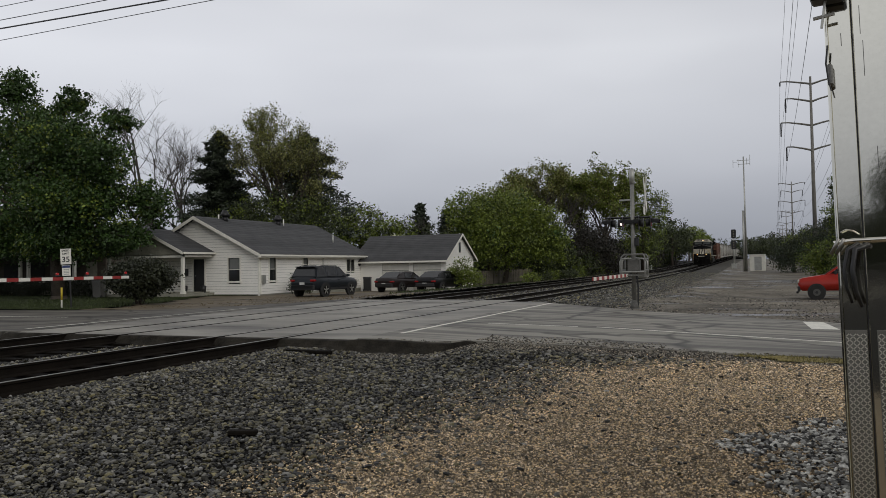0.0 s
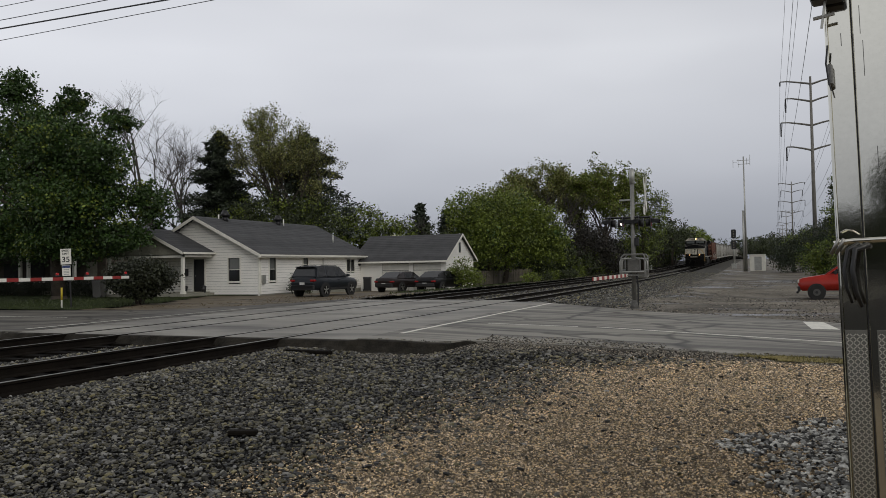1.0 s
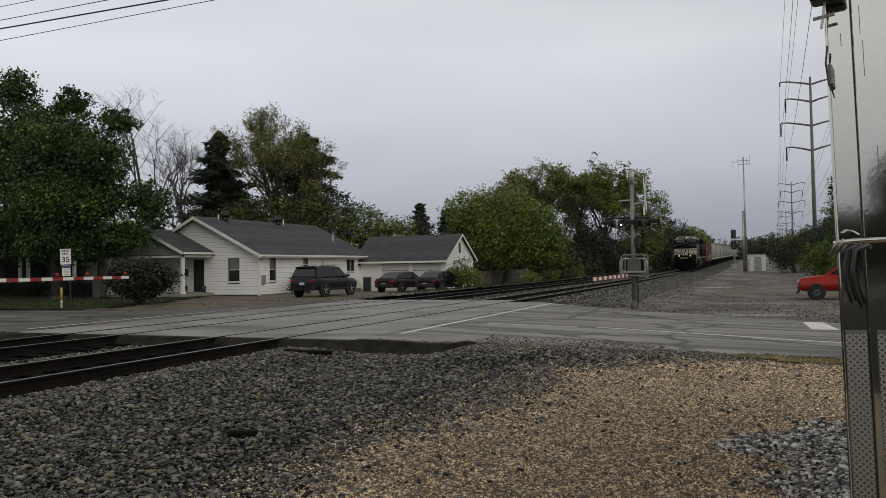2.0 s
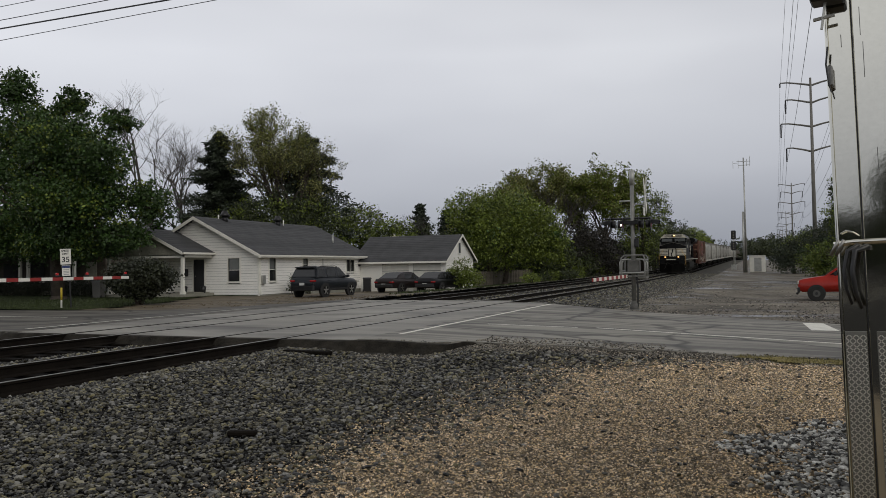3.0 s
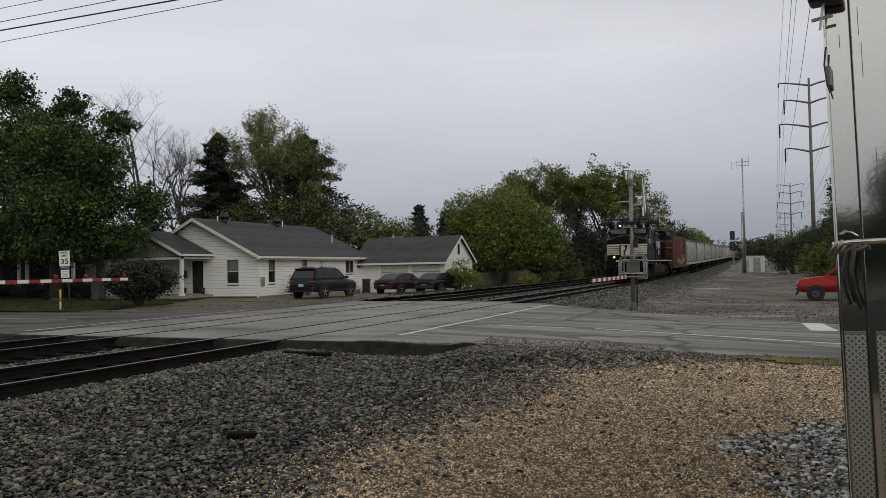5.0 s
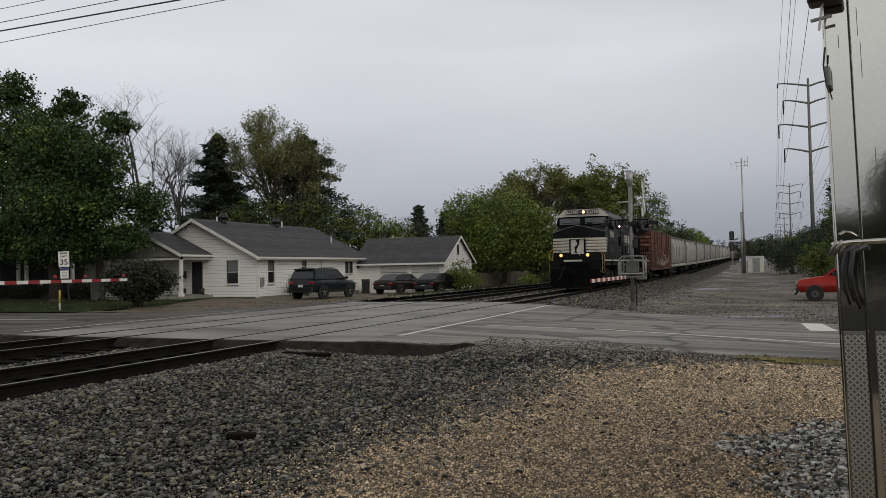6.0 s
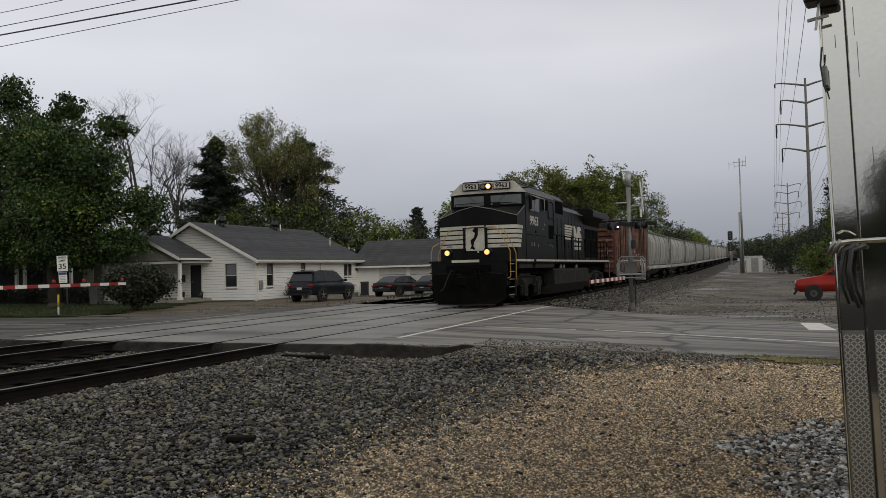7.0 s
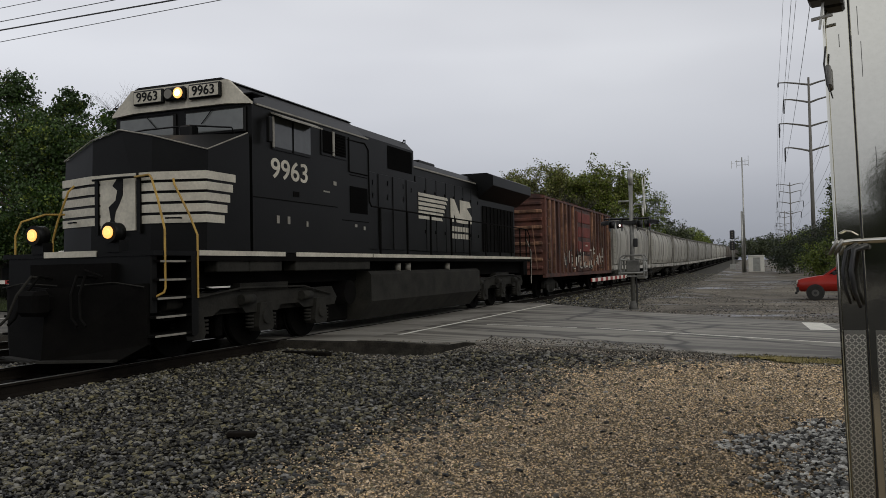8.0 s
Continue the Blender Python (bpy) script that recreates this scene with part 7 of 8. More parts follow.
def block_signal(x, y, h, label):
    s = thing("railway_signal", label, "railway signal", x, y, grade(y) - 0.4)
    part("post", tube([(0, 0, 0), (0, 0, h)], 0.12, 0.1, 8), M_STEEL, s)
    for k in range(2):
        hd = part("signal_head", add_box(bmesh.new(), -0.36, 0.36, -0.2, 0.1, h - 0.4 - k * 1.7, h + 1.0 - k * 1.7, 0.12), M_BLACK, s, "black signal head")
        for j in range(3):
            part("lens", add_disc(bmesh.new(), (0, -0.22, h - 0.1 + j * 0.38 - k * 1.7), (0, 1, 0), 0.11, 0.05, 12), M_LENSOFF, hd)
    part("ladder", box(0.2, 0.24, 0.1, 0.14, 0, h), M_STEEL, s)
    part("relay_case", add_box(bmesh.new(), -0.4, 0.4, -0.4, 0.4, 0.0, 0.9, 0.03), M_STEEL, s)


block_signal(-3.6, 130.0, 5.2, "two-headed railway signal beside the line")
block_signal(-16.2, 128.0, 5.0, "two-headed railway signal beyond the second track")


def power_tower(x, y, label):
    t = thing("transmission_tower", label, "power pole", x, y, -0.5, group="steel transmission towers")
    part("pole", tube([(0.15, 0, 0), (0.05, 0, 12), (0, 0, 24.8)], 0.30, 0.13, 10), M_POLE, t, "weathered grey steel pole")
    for k, z in enumerate((24.2, 22.0, 19.0, 15.9)):
        for s in (-1, 1):
            e = 3.5 if k % 2 == 0 else 2.9
            am = part("arm", tube([(0.05 * (3 - k), 0, z - 0.35), (s * e * 0.35, 0, z - 0.05), (s * e * 0.75, 0, z + 0.22), (s * e, 0, z + 0.25)], 0.13, 0.07, 6), M_POLE, t)
            part("insulator", tube([(s * e, 0, z + 0.2), (s * e, 0, z - 1.5 if k else z - 0.3)], 0.09, 0.09, 6), M_BLACK, am)
    return t


M_POLE = mat("weathered_steel_pole", (0.19, 0.185, 0.18), 0.7, 0.3, var=0.2, scale=1, fine=8, bump=0.05)
TOWERS = [(6.45, 108), (9.2, 250), (11.8, 390), (14.0, 540), (17.0, 690), (20.0, 860)]
for x, y in TOWERS:
    power_tower(x, y, "tall steel transmission tower with upswept arms")


def wire(name, a, b, sag, r, label, n=24):
    a, b = Vector(a), Vector(b)
    pts = [a.lerp(b, k / n) - Vector((0, 0, sag * 4 * (k / n) * (1 - k / n))) for k in range(n + 1)]
    return tagged(part(name, tube(pts, r, r, 4), M_BLACK), label, "cable")


for (xa, ya), (xb, yb) in zip([(5.2, 8)] + TOWERS, TOWERS):
    for k, z in enumerate((24.2, 22.0, 19.0, 15.9)):
        for s in (-1, 1):
            e = 3.5 if k % 2 == 0 else 2.9
            zz = z - 0.5 - (0.3 if k == 0 else 1.5)
            wire("power_line", (xa + s * e, ya, zz + (2.5 if ya == 8 else 0)), (xb + s * e, yb, zz), 1.6 if ya < 300 else 3.0, 0.018 + 0.004 * min(4, ya / 100), "thin dark power line between towers")

# street cables overhead, and their poles to both sides of the view
for a, b, r in (((-40.0, 16.07, 8.9), (26.0, 15.39, 8.9), 0.009),
                ((-40.0, 15.78, 8.4), (26.0, 15.22, 8.4), 0.011),
                ((-40.0, 15.05, 8.0), (26.0, 15.63, 8.0), 0.02),
                ((-40.0, 15.71, 7.6), (26.0, 13.64, 7.6), 0.009)):
    wire("street_cable", a, b, 0.0, r, "dark utility cable strung over the road")
for x, y, y0, y1 in ((-40.0, 15.55, 14.9, 16.3), (26.0, 14.9, 13.4, 15.9)):
    up = thing("utility_pole", "weathered timber utility pole carrying street cables", "utility pole", x, y, ground_z(x, y))
    part("pole", tube([(0.2, 0, -0.3), (0.2, 0, 9.9)], 0.16, 0.11, 10), M_WOODPOLE, up)
    for z in (8.9, 8.4, 8.0, 7.6):
        part("crossarm", add_box(bmesh.new(), -0.04, 0.12, y0 - y, y1 - y, z - ground_z(x, y) - 0.12, z - ground_z(x, y), 0.01), M_WOODPOLE, up)


# ---- trees ----
LEAF_MORE, LEAF_FINER = 1.3, 0.7


def leaf_cloud(centres, radii, n, size, rng, clump=26, spread=0.13, hollow=0.45):
    """Corners of many small leaf faces gathered in clumps about the skins of some lobes."""
    centres, radii = np.asarray(centres, float), np.asarray(radii, float)
    n, size = int(n * LEAF_MORE), size * LEAF_FINER
    vol = radii.prod(1) ** (2 / 3)
    nc = max(1, n // clump)
    which = rng.choice(len(centres), nc, p=vol / vol.sum())
    d = rng.normal(size=(nc, 3))
    d /= np.linalg.norm(d, axis=1)[:, None]
    rr = rng.uniform(hollow, 1.04, nc)[:, None]
    cc = centres[which] + d * rr * radii[which]
    cs = rng.uniform(0.55, 1.5, nc) * spread * radii[which].mean(1)
    idx = np.repeat(np.arange(nc), clump)
    p = cc[idx] + rng.normal(size=(len(idx), 3)) * cs[idx][:, None] * [1, 1, 0.7]
    m = len(p)
    a = rng.normal(size=(m, 3))
    a /= np.linalg.norm(a, axis=1)[:, None]
    b = np.cross(a, rng.normal(size=(m, 3)))
    b /= np.linalg.norm(b, axis=1)[:, None]
    s = (rng.uniform(0.6, 1.35, m) * size)[:, None]
    v = np.stack([p - a * s * 0.6, p + b * s * 0.42, p + a * s * 0.6, p - b * s * 0.42], 1)
    return v.reshape(-1, 3), np.arange(4 * m).reshape(-1, 4)


def limbs(bm, base, height, r, tips, rnd):
    """A tapered trunk with crooked limbs out to the given points."""
    base = Vector(base)
    top = base + Vector((rnd.uniform(-0.3, 0.3), rnd.uniform(-0.3, 0.3), height))
    trunk = [base, base.lerp(top, 0.3) + Vector((rnd.uniform(-0.12, 0.12), rnd.uniform(-0.12, 0.12), 0)), base.lerp(top, 0.65), top]
    add_tube(bm, trunk, r, r * 0.35, 9)
    add_tube(bm, [base - Vector((0, 0, 0.15)), base + Vector((0, 0, 0.35))], r * 1.5, r * 1.02, 9)
    for t in tips:
        t = Vector(t)
        k = rnd.uniform(0.35, 0.85)
        a = base.lerp(top, k)
        m = a.lerp(t, 0.5) + Vector((rnd.uniform(-0.4, 0.4), rnd.uniform(-0.4, 0.4), rnd.uniform(-0.1, 0.5)))
        add_tube(bm, [a, m, t], r * 0.42 * (1.1 - k * 0.5), r * 0.06, 5)
        for q in range(4):
            b0 = m.lerp(t, rnd.random())
            e = b0 + Vector((rnd.gauss(0, 1), rnd.gauss(0, 1), rnd.gauss(0.5, 0.7))) * min(0.45, (t - a).length * 0.07)
            add_tube(bm, [b0, b0.lerp(e, 0.5) + Vector((0, 0, rnd.uniform(0, 0.2))), e], r * 0.10, r * 0.02, 4)


def tree(label, x, y, h, r, lobes, n, size, leaf, seed, trunk_h=None, bark=None, category="tree", clump=26, spread=0.13, hollow=0.45, extra=None):
    """A broadleaf tree: lobes are (dx, dy, z, rx, ry, rz) about its foot."""
    rng, rnd = np.random.default_rng(seed), random.Random(seed)
    z0 = ground_z(x, y)
    t = thing("tree", label, category, x, y, z0)
    bm = bmesh.new()
    tips = [(dx + rnd.uniform(-0.5, 0.5) * a, dy + rnd.uniform(-0.5, 0.5) * b, z + rnd.uniform(-0.3, 0.35) * c) for dx, dy, z, a, b, c in lobes for _ in range(3)]
    limbs(bm, (0, 0, -0.1), trunk_h or h * 0.7, r, tips, rnd)
    part("trunk", bm, bark or M_BARK, t, "dark furrowed trunk and limbs")
    v, f = leaf_cloud([l[:3] for l in lobes], [l[3:] for l in lobes], n, size, rng, clump, spread, hollow)
    v[:, 2] = np.maximum(v[:, 2], 0.1)
    cr = new("crown", mesh_from("crown", v, f, leaf))
    cr.parent = t
    if extra:
        v, f = leaf_cloud([l[:3] for l in lobes], [l[3:] for l in lobes], extra[0], size * 1.0, rng, clump, spread, hollow)
        c2 = new("crown", mesh_from("crown", v, f, extra[1]))
        c2.parent = t
    return t


def bare_tree(label, x, y, h, r, seed, wide=0.33, depth=5):
    rnd = random.Random(seed)
    t = thing("tree", label, "bare tree", x, y, ground_z(x, y))
    bm = bmesh.new()

    def grow(p, d, length, rad, level):
        q = p + d * length
        mid = p.lerp(q, 0.5) + Vector((rnd.uniform(-1, 1), rnd.uniform(-1, 1), 0)) * length * 0.06
        add_tube(bm, [p, mid, q], rad, rad * 0.62, 6 if level < 2 else 3, cap=False)
        if level >= depth:
            return
        for k in range(3 if level else 4):
            e = (d + Vector((rnd.gauss(0, 1), rnd.gauss(0, 1), rnd.uniform(-0.1, 0.55))) * (wide + 0.07 * level)).normalized()
            grow(mid.lerp(q, rnd.uniform(0.2, 1.0)), e, length * rnd.uniform(0.55, 0.8), rad * 0.52, level + 1)
    grow(Vector((0, 0, -0.2)), Vector((0, 0, 1)), h * 0.38, r, 0)
    part("trunk", bm, M_TWIG, t, "grey bare trunk and twigs")
    return t


def budding_tree(label, x, y, h, r, seed, leaf, n, size, wide=0.36, depth=5, spread=0.23, leaf2=None):
    """A tree coming into leaf: a branching frame with loose leaf clusters at its twig ends."""
    rng, rnd = np.random.default_rng(seed), random.Random(seed)
    t = thing("tree", label, "tree", x, y, ground_z(x, y))
    bm, tips = bmesh.new(), []

    def grow(p, d, length, rad, level):
        q = p + d * length
        mid = p.lerp(q, 0.5) + Vector((rnd.uniform(-1, 1), rnd.uniform(-1, 1), 0)) * length * 0.07
        add_tube(bm, [p, mid, q], rad, rad * 0.62, 6 if level < 2 else 3, cap=False)
        if level >= 3:
            tips.append(q)
            tips.append(mid)
        if level >= depth:
            return
        for k in range(3 if level else 5):
            e = (d + Vector((rnd.gauss(0, 1), rnd.gauss(0, 1), rnd.uniform(-0.1, 0.5))) * (wide + 0.07 * level)).normalized()
            grow(p.lerp(q, rnd.uniform(0.4, 1.0)), e, length * rnd.uniform(0.55, 0.8), rad * 0.52, level + 1)
    grow(Vector((0, 0, -0.2)), Vector((0, 0, 1)), h * 0.40, r, 0)
    part("trunk", bm, M_BARK, t, "dark trunk and branches")
    tips = np.array([tuple(v) for v in tips])
    for lf, k in ((leaf, n), (leaf2, n // 3)):
        if lf is None:
            continue
        p = tips[rng.integers(0, len(tips), k)] + rng.normal(size=(k, 3)) * spread
        a = rng.normal(size=(k, 3))
        a /= np.linalg.norm(a, axis=1)[:, None]
        b = np.cross(a, rng.normal(size=(k, 3)))
        b /= np.linalg.norm(b, axis=1)[:, None]
        s = (rng.uniform(0.6, 1.35, k) * size)[:, None]
        v = np.stack([p - a * s * 0.6, p + b * s * 0.42, p + a * s * 0.6, p - b * s * 0.42], 1).reshape(-1, 3)
        cr = new("crown", mesh_from("crown", v, np.arange(4 * k).reshape(-1, 4), lf))
        cr.parent = t
    return t


def conifer(label, x, y, h, rad, seed, droop=0.25, levels=26, n_needle=9000, first=0.12, size=0.22, gap=0.0, power=0.72):
    rng, rnd = np.random.default_rng(seed), random.Random(seed)
    t = thing("tree", label, "conifer", x, y, ground_z(x, y))
    bm = bmesh.new()
    add_tube(bm, [(0, 0, -0.2), (0, 0, h * 0.5), (0, 0, h * 0.96)], h * 0.018, h * 0.002, 8)
    pts = []
    for k in range(levels):
        u = first + (1 - first) * k / levels
        for j in range(rnd.randint(4, 7)):
            if rnd.random() < gap:
                continue
            a = rnd.uniform(0, 2 * math.pi)
            L = rad * (1 - u) ** power * rnd.uniform(0.5, 1.2) + 0.12
            z = u * h
            tip = Vector((math.cos(a) * L, math.sin(a) * L, z - droop * L + 0.12 * L * L / rad))
            m = Vector((math.cos(a) * L * 0.55, math.sin(a) * L * 0.55, z - droop * L * 0.35))
            add_tube(bm, [(0, 0, z), m, tip], 0.05, 0.012, 4)
            for q in range(8):
                w = (q + rnd.random()) / 8
                c = m.lerp(tip, (w - 0.5) * 2) if w > 0.5 else Vector((0, 0, z)).lerp(m, w * 2)
                pts.append((c.x, c.y, c.z, 0.10 + 0.12 * L * (1 - 0.4 * w)))
    part("trunk", bm, M_BARK, t)
    for k in range(24):
        pts.append((rnd.gauss(0, 0.08), rnd.gauss(0, 0.08), h * (0.9 + 0.1 * k / 24), 0.30 - 0.01 * k))
    pts = np.array(pts)
    idx = rng.integers(0, len(pts), n_needle)
    p = pts[idx, :3] + rng.normal(size=(n_needle, 3)) * pts[idx, 3:4] * [1, 1, 0.5] - [0, 0, 0.08]
    a = rng.normal(size=(n_needle, 3)) * [1, 1, 0.6]
    a /= np.linalg.norm(a, axis=1)[:, None]
    b = np.cross(a, rng.normal(size=(n_needle, 3)))
    b /= np.linalg.norm(b, axis=1)[:, None]
    s = (rng.uniform(0.6, 1.4, n_needle) * size)[:, None]
    v = np.stack([p - a * s, p + b * s * 0.28, p + a * s, p - b * s * 0.28], 1).reshape(-1, 3)
    cr = new("crown", mesh_from("crown", v, np.arange(4 * n_needle).reshape(-1, 4), M_NEEDLE))
    cr.parent = t
    return t


# the big maple before the neighbouring house
tree("large dense green maple on the front lawn", -38.8, 35.0, 13.5, 0.42,
     [(-2.6, -0.8, 12.6, 1.2, 1.3, 1.3), (1.1, 0.1, 11.7, 1.0, 1.2, 0.9), (-1.4, -0.4, 10.5, 2.0, 2.2, 1.3), (4.3, 0.3, 10.4, 1.1, 1.3, 0.7), (-4.5, 0.4, 9.8, 1.3, 1.5, 1.1),
      (2.0, -1.3, 9.0, 2.4, 2.6, 1.6), (5.0, -1.5, 8.0, 1.4, 1.7, 1.4), (-2.0, 1.0, 7.5, 3.0, 3.3, 2.0), (-6.6, -0.7, 8.1, 2.4, 2.6, 2.0), (2.5, -0.8, 5.8, 3.0, 3.3, 2.0),
      (5.7, 1.5, 5.6, 1.2, 1.4, 1.5), (5.3, -0.1, 3.7, 1.3, 1.5, 0.9), (-2.9, 1.0, 4.4, 3.2, 3.5, 1.8), (1.1, -0.1, 3.5, 2.8, 3.0, 1.1), (-7.5, 0.4, 4.4, 3.2, 3.5, 2.0), (-9.7, -1.0, 7.8, 2.0, 2.2, 2.1)],
     95000, 0.20, M_LEAF, 21, trunk_h=9.0, clump=34, spread=0.14, hollow=0.35, extra=(14000, M_LEAF2))
tree("green maple farther along the lawn", -55.5, 37.0, 12.0, 0.4, [(0, 0, 7.5, 5.5, 5, 4.5), (3.5, 0, 5.5, 4, 4, 3)], 9000, 0.4, M_LEAF, 22, trunk_h=7)
# behind the houses
bare_tree("tall bare grey tree behind the houses", -55.6, 61.0, 20.5, 0.34, 14, 0.29, 6)
bare_tree("bare grey tree behind the house", -52.2, 62.0, 16.2, 0.28, 15, 0.24, 6)
bare_tree("bare grey tree behind the house", -54.5, 64.0, 12.5, 0.2, 5, 0.34)
conifer("broad dark pine behind the white house", -49.4, 64.0, 15.6, 5.6, 31, n_needle=34000, droop=0.1, size=0.24, power=0.62)
conifer("dark spruce behind the white house", -50.6, 66.0, 12.2, 5.4, 32, n_needle=16000, droop=0.2, size=0.3)
conifer("ragged dark spruce with drooping limbs", -42.0, 68.0, 15.6, 6.6, 33, droop=0.30, levels=19, n_needle=24000, gap=0.3, size=0.22, power=0.5)
budding_tree("tall budding oak behind the white house", -43.9, 66.0, 20.0, 0.36, 47, M_LEAF3, 15000, 0.13, 0.25, leaf2=M_LEAF2)
budding_tree("budding tree behind the white house", -40.6, 64.5, 15.6, 0.3, 46, M_LEAF3, 9000, 0.13, 0.27, leaf2=M_LEAF4)
tree("dense dull-green tree behind the roof", -43.0, 63.0, 9.5, 0.3, [(0, 0, 6.5, 4.2, 3, 2.8), (4.0, 0, 6.0, 3.4, 3, 2.6), (-4.5, 0, 5.5, 3.6, 3, 2.6)], 12000, 0.26, M_LEAF4, 42, trunk_h=6, extra=(4000, M_LEAF2))
tree("low leafy tree behind the houses", -42.0, 80.0, 9.5, 0.25, [(0, 0, 6.3, 3.6, 3, 2.6), (3.5, 0, 5.0, 3.2, 3, 2.4), (-4, 0, 6, 3.5, 3, 3)], 7000, 0.3, M_LEAF2, 43, trunk_h=6, extra=(2500, M_LEAF4))
bare_tree("thin bare tree behind the garage", -43.0, 82.0, 10.5, 0.18, 6, 0.34)
bare_tree("thin bare tree behind the garage", -36.0, 86.0, 9.5, 0.16, 7, 0.34)
conifer("dark conifer behind the garage", -38.3, 88.0, 9.6, 3.0, 34, n_needle=5000, size=0.3)
conifer("dark conifer behind the garage", -35.6, 90.0, 8.8, 3.0, 35, n_needle=5000, size=0.3)
tree("pale blossoming shrub tree behind the garage", -35.8, 76.0, 5.2, 0.12, [(0, 0, 4.2, 1.8, 1.4, 0.9), (1.4, 0, 3.8, 1.2, 1.2, 0.8)], 2200, 0.2, M_BLOSSOM, 44, trunk_h=3.5)
tree("dull-green hedge tree behind the garage", -31.5, 84.0, 7.5, 0.2, [(0, 0, 4.0, 4, 3, 3), (-5.5, 0, 3.8, 4, 3, 3), (4, 0, 4.6, 3, 3, 3)], 8000, 0.34, M_LEAF4, 45, trunk_h=4)
# the line-side wood
tree("rounded yellow-green maple beside the track", -22.6, 72.0, 9.2, 0.3,
     [(0, 0, 6.4, 4.2, 3.6, 2.6), (-3.4, 0, 6.8, 2.6, 2.6, 2.2), (3.2, 0, 5.2, 3.0, 2.8, 2.4), (0.5, -1, 4.0, 4.6, 3.2, 2.2), (4.6, 0, 3.6, 1.8, 2, 1.8), (-3.6, 0, 3.8, 2.6, 2.6, 2.0)],
     26000, 0.24, M_LEAF2, 51, trunk_h=5.5, clump=34, spread=0.14, hollow=0.5, extra=(4000, M_LEAF))
tree("budding pale-green tree beside the line", -29.5, 88.0, 11.0, 0.3, [(0, 0, 8.0, 3.0, 3, 2.8), (3.0, 0, 8.5, 2.6, 2.6, 2.6), (-2, 0, 6.5, 3, 3, 2.5)], 6000, 0.26, M_LEAF3, 52, trunk_h=8, clump=14, extra=(2500, M_LEAF2))
budding_tree("tall sparse tree coming into leaf by the line", -24.6, 95.0, 15.6, 0.3, 53, M_LEAF3, 9000, 0.2, 0.36, leaf2=M_LEAF2)
budding_tree("slender tree coming into leaf by the line", -27.8, 96.0, 13.6, 0.26, 58, M_LEAF3, 8000, 0.2, 0.36, leaf2=M_LEAF2)
bare_tree("bare tree among the line-side wood", -22.0, 94.0, 13.0, 0.24, 8, 0.34)
budding_tree("tall green tree coming into leaf by the line", -18.2, 100.0, 15.6, 0.3, 54, M_LEAF2, 12000, 0.22, 0.34, leaf2=M_LEAF3)
budding_tree("green tree coming into leaf by the line", -21.2, 101.0, 15.4, 0.3, 59, M_LEAF2, 10000, 0.22, 0.34, leaf2=M_LEAF3)
tree("leafy tree beside the far track", -15.6, 116.0, 12.0, 0.3, [(1.5, 0, 9.0, 2.4, 2.4, 2.8), (-1.5, 0, 8.0, 2.6, 2.6, 3.0), (0, 0, 5.0, 3.4, 3, 3)], 7000, 0.28, M_LEAF2, 55, trunk_h=9, extra=(3000, M_LEAF4))
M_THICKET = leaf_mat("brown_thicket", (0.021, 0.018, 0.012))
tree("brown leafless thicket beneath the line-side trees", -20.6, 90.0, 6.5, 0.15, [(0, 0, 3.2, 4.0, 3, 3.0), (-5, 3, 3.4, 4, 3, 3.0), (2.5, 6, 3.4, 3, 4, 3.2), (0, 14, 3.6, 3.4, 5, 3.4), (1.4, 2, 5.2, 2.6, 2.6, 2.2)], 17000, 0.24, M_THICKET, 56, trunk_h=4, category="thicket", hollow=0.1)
tree("dark thicket along the far track", -17.8, 122.0, 6.0, 0.15, [(0, 0, 3.0, 2.6, 6, 3.0), (-0.6, 14, 3.2, 2.8, 8, 3.4), (-1, 30, 3.4, 3, 9, 3.6)], 12000, 0.32, M_LEAF4, 57, trunk_h=4, category="thicket", hollow=0.1)
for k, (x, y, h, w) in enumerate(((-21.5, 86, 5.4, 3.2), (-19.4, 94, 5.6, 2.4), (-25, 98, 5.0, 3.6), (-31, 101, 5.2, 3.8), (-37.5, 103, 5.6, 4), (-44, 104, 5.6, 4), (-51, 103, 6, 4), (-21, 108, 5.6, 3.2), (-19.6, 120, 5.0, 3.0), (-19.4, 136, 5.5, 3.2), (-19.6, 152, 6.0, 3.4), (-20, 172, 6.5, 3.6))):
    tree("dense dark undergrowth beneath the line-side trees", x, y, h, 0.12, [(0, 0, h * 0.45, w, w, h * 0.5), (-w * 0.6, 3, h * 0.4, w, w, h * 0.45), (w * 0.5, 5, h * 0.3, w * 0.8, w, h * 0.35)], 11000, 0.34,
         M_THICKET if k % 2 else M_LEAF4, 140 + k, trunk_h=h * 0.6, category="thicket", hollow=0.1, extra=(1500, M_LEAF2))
for k, (x, y, h) in enumerate(((-14.8, 150, 9.5), (-17.5, 165, 10), (-18, 190, 10), (-16, 215, 10.5), (-19, 240, 11), (-17.5, 270, 10.5), (-20, 310, 12), (-22, 360, 12))):
    tree("leafy spring tree farther along the line", x, y, h, 0.25, [(0, 0, h * 0.62, 3.4, 3.4, h * 0.34), (-2.2, 3, h * 0.5, 3.2, 3.2, h * 0.3), (1.2, 4, h * 0.45, 2.4, 3, h * 0.3)], 3200, 0.42, M_LEAF2 if k % 2 else M_LEAF4, 60 + k, trunk_h=h * 0.6)
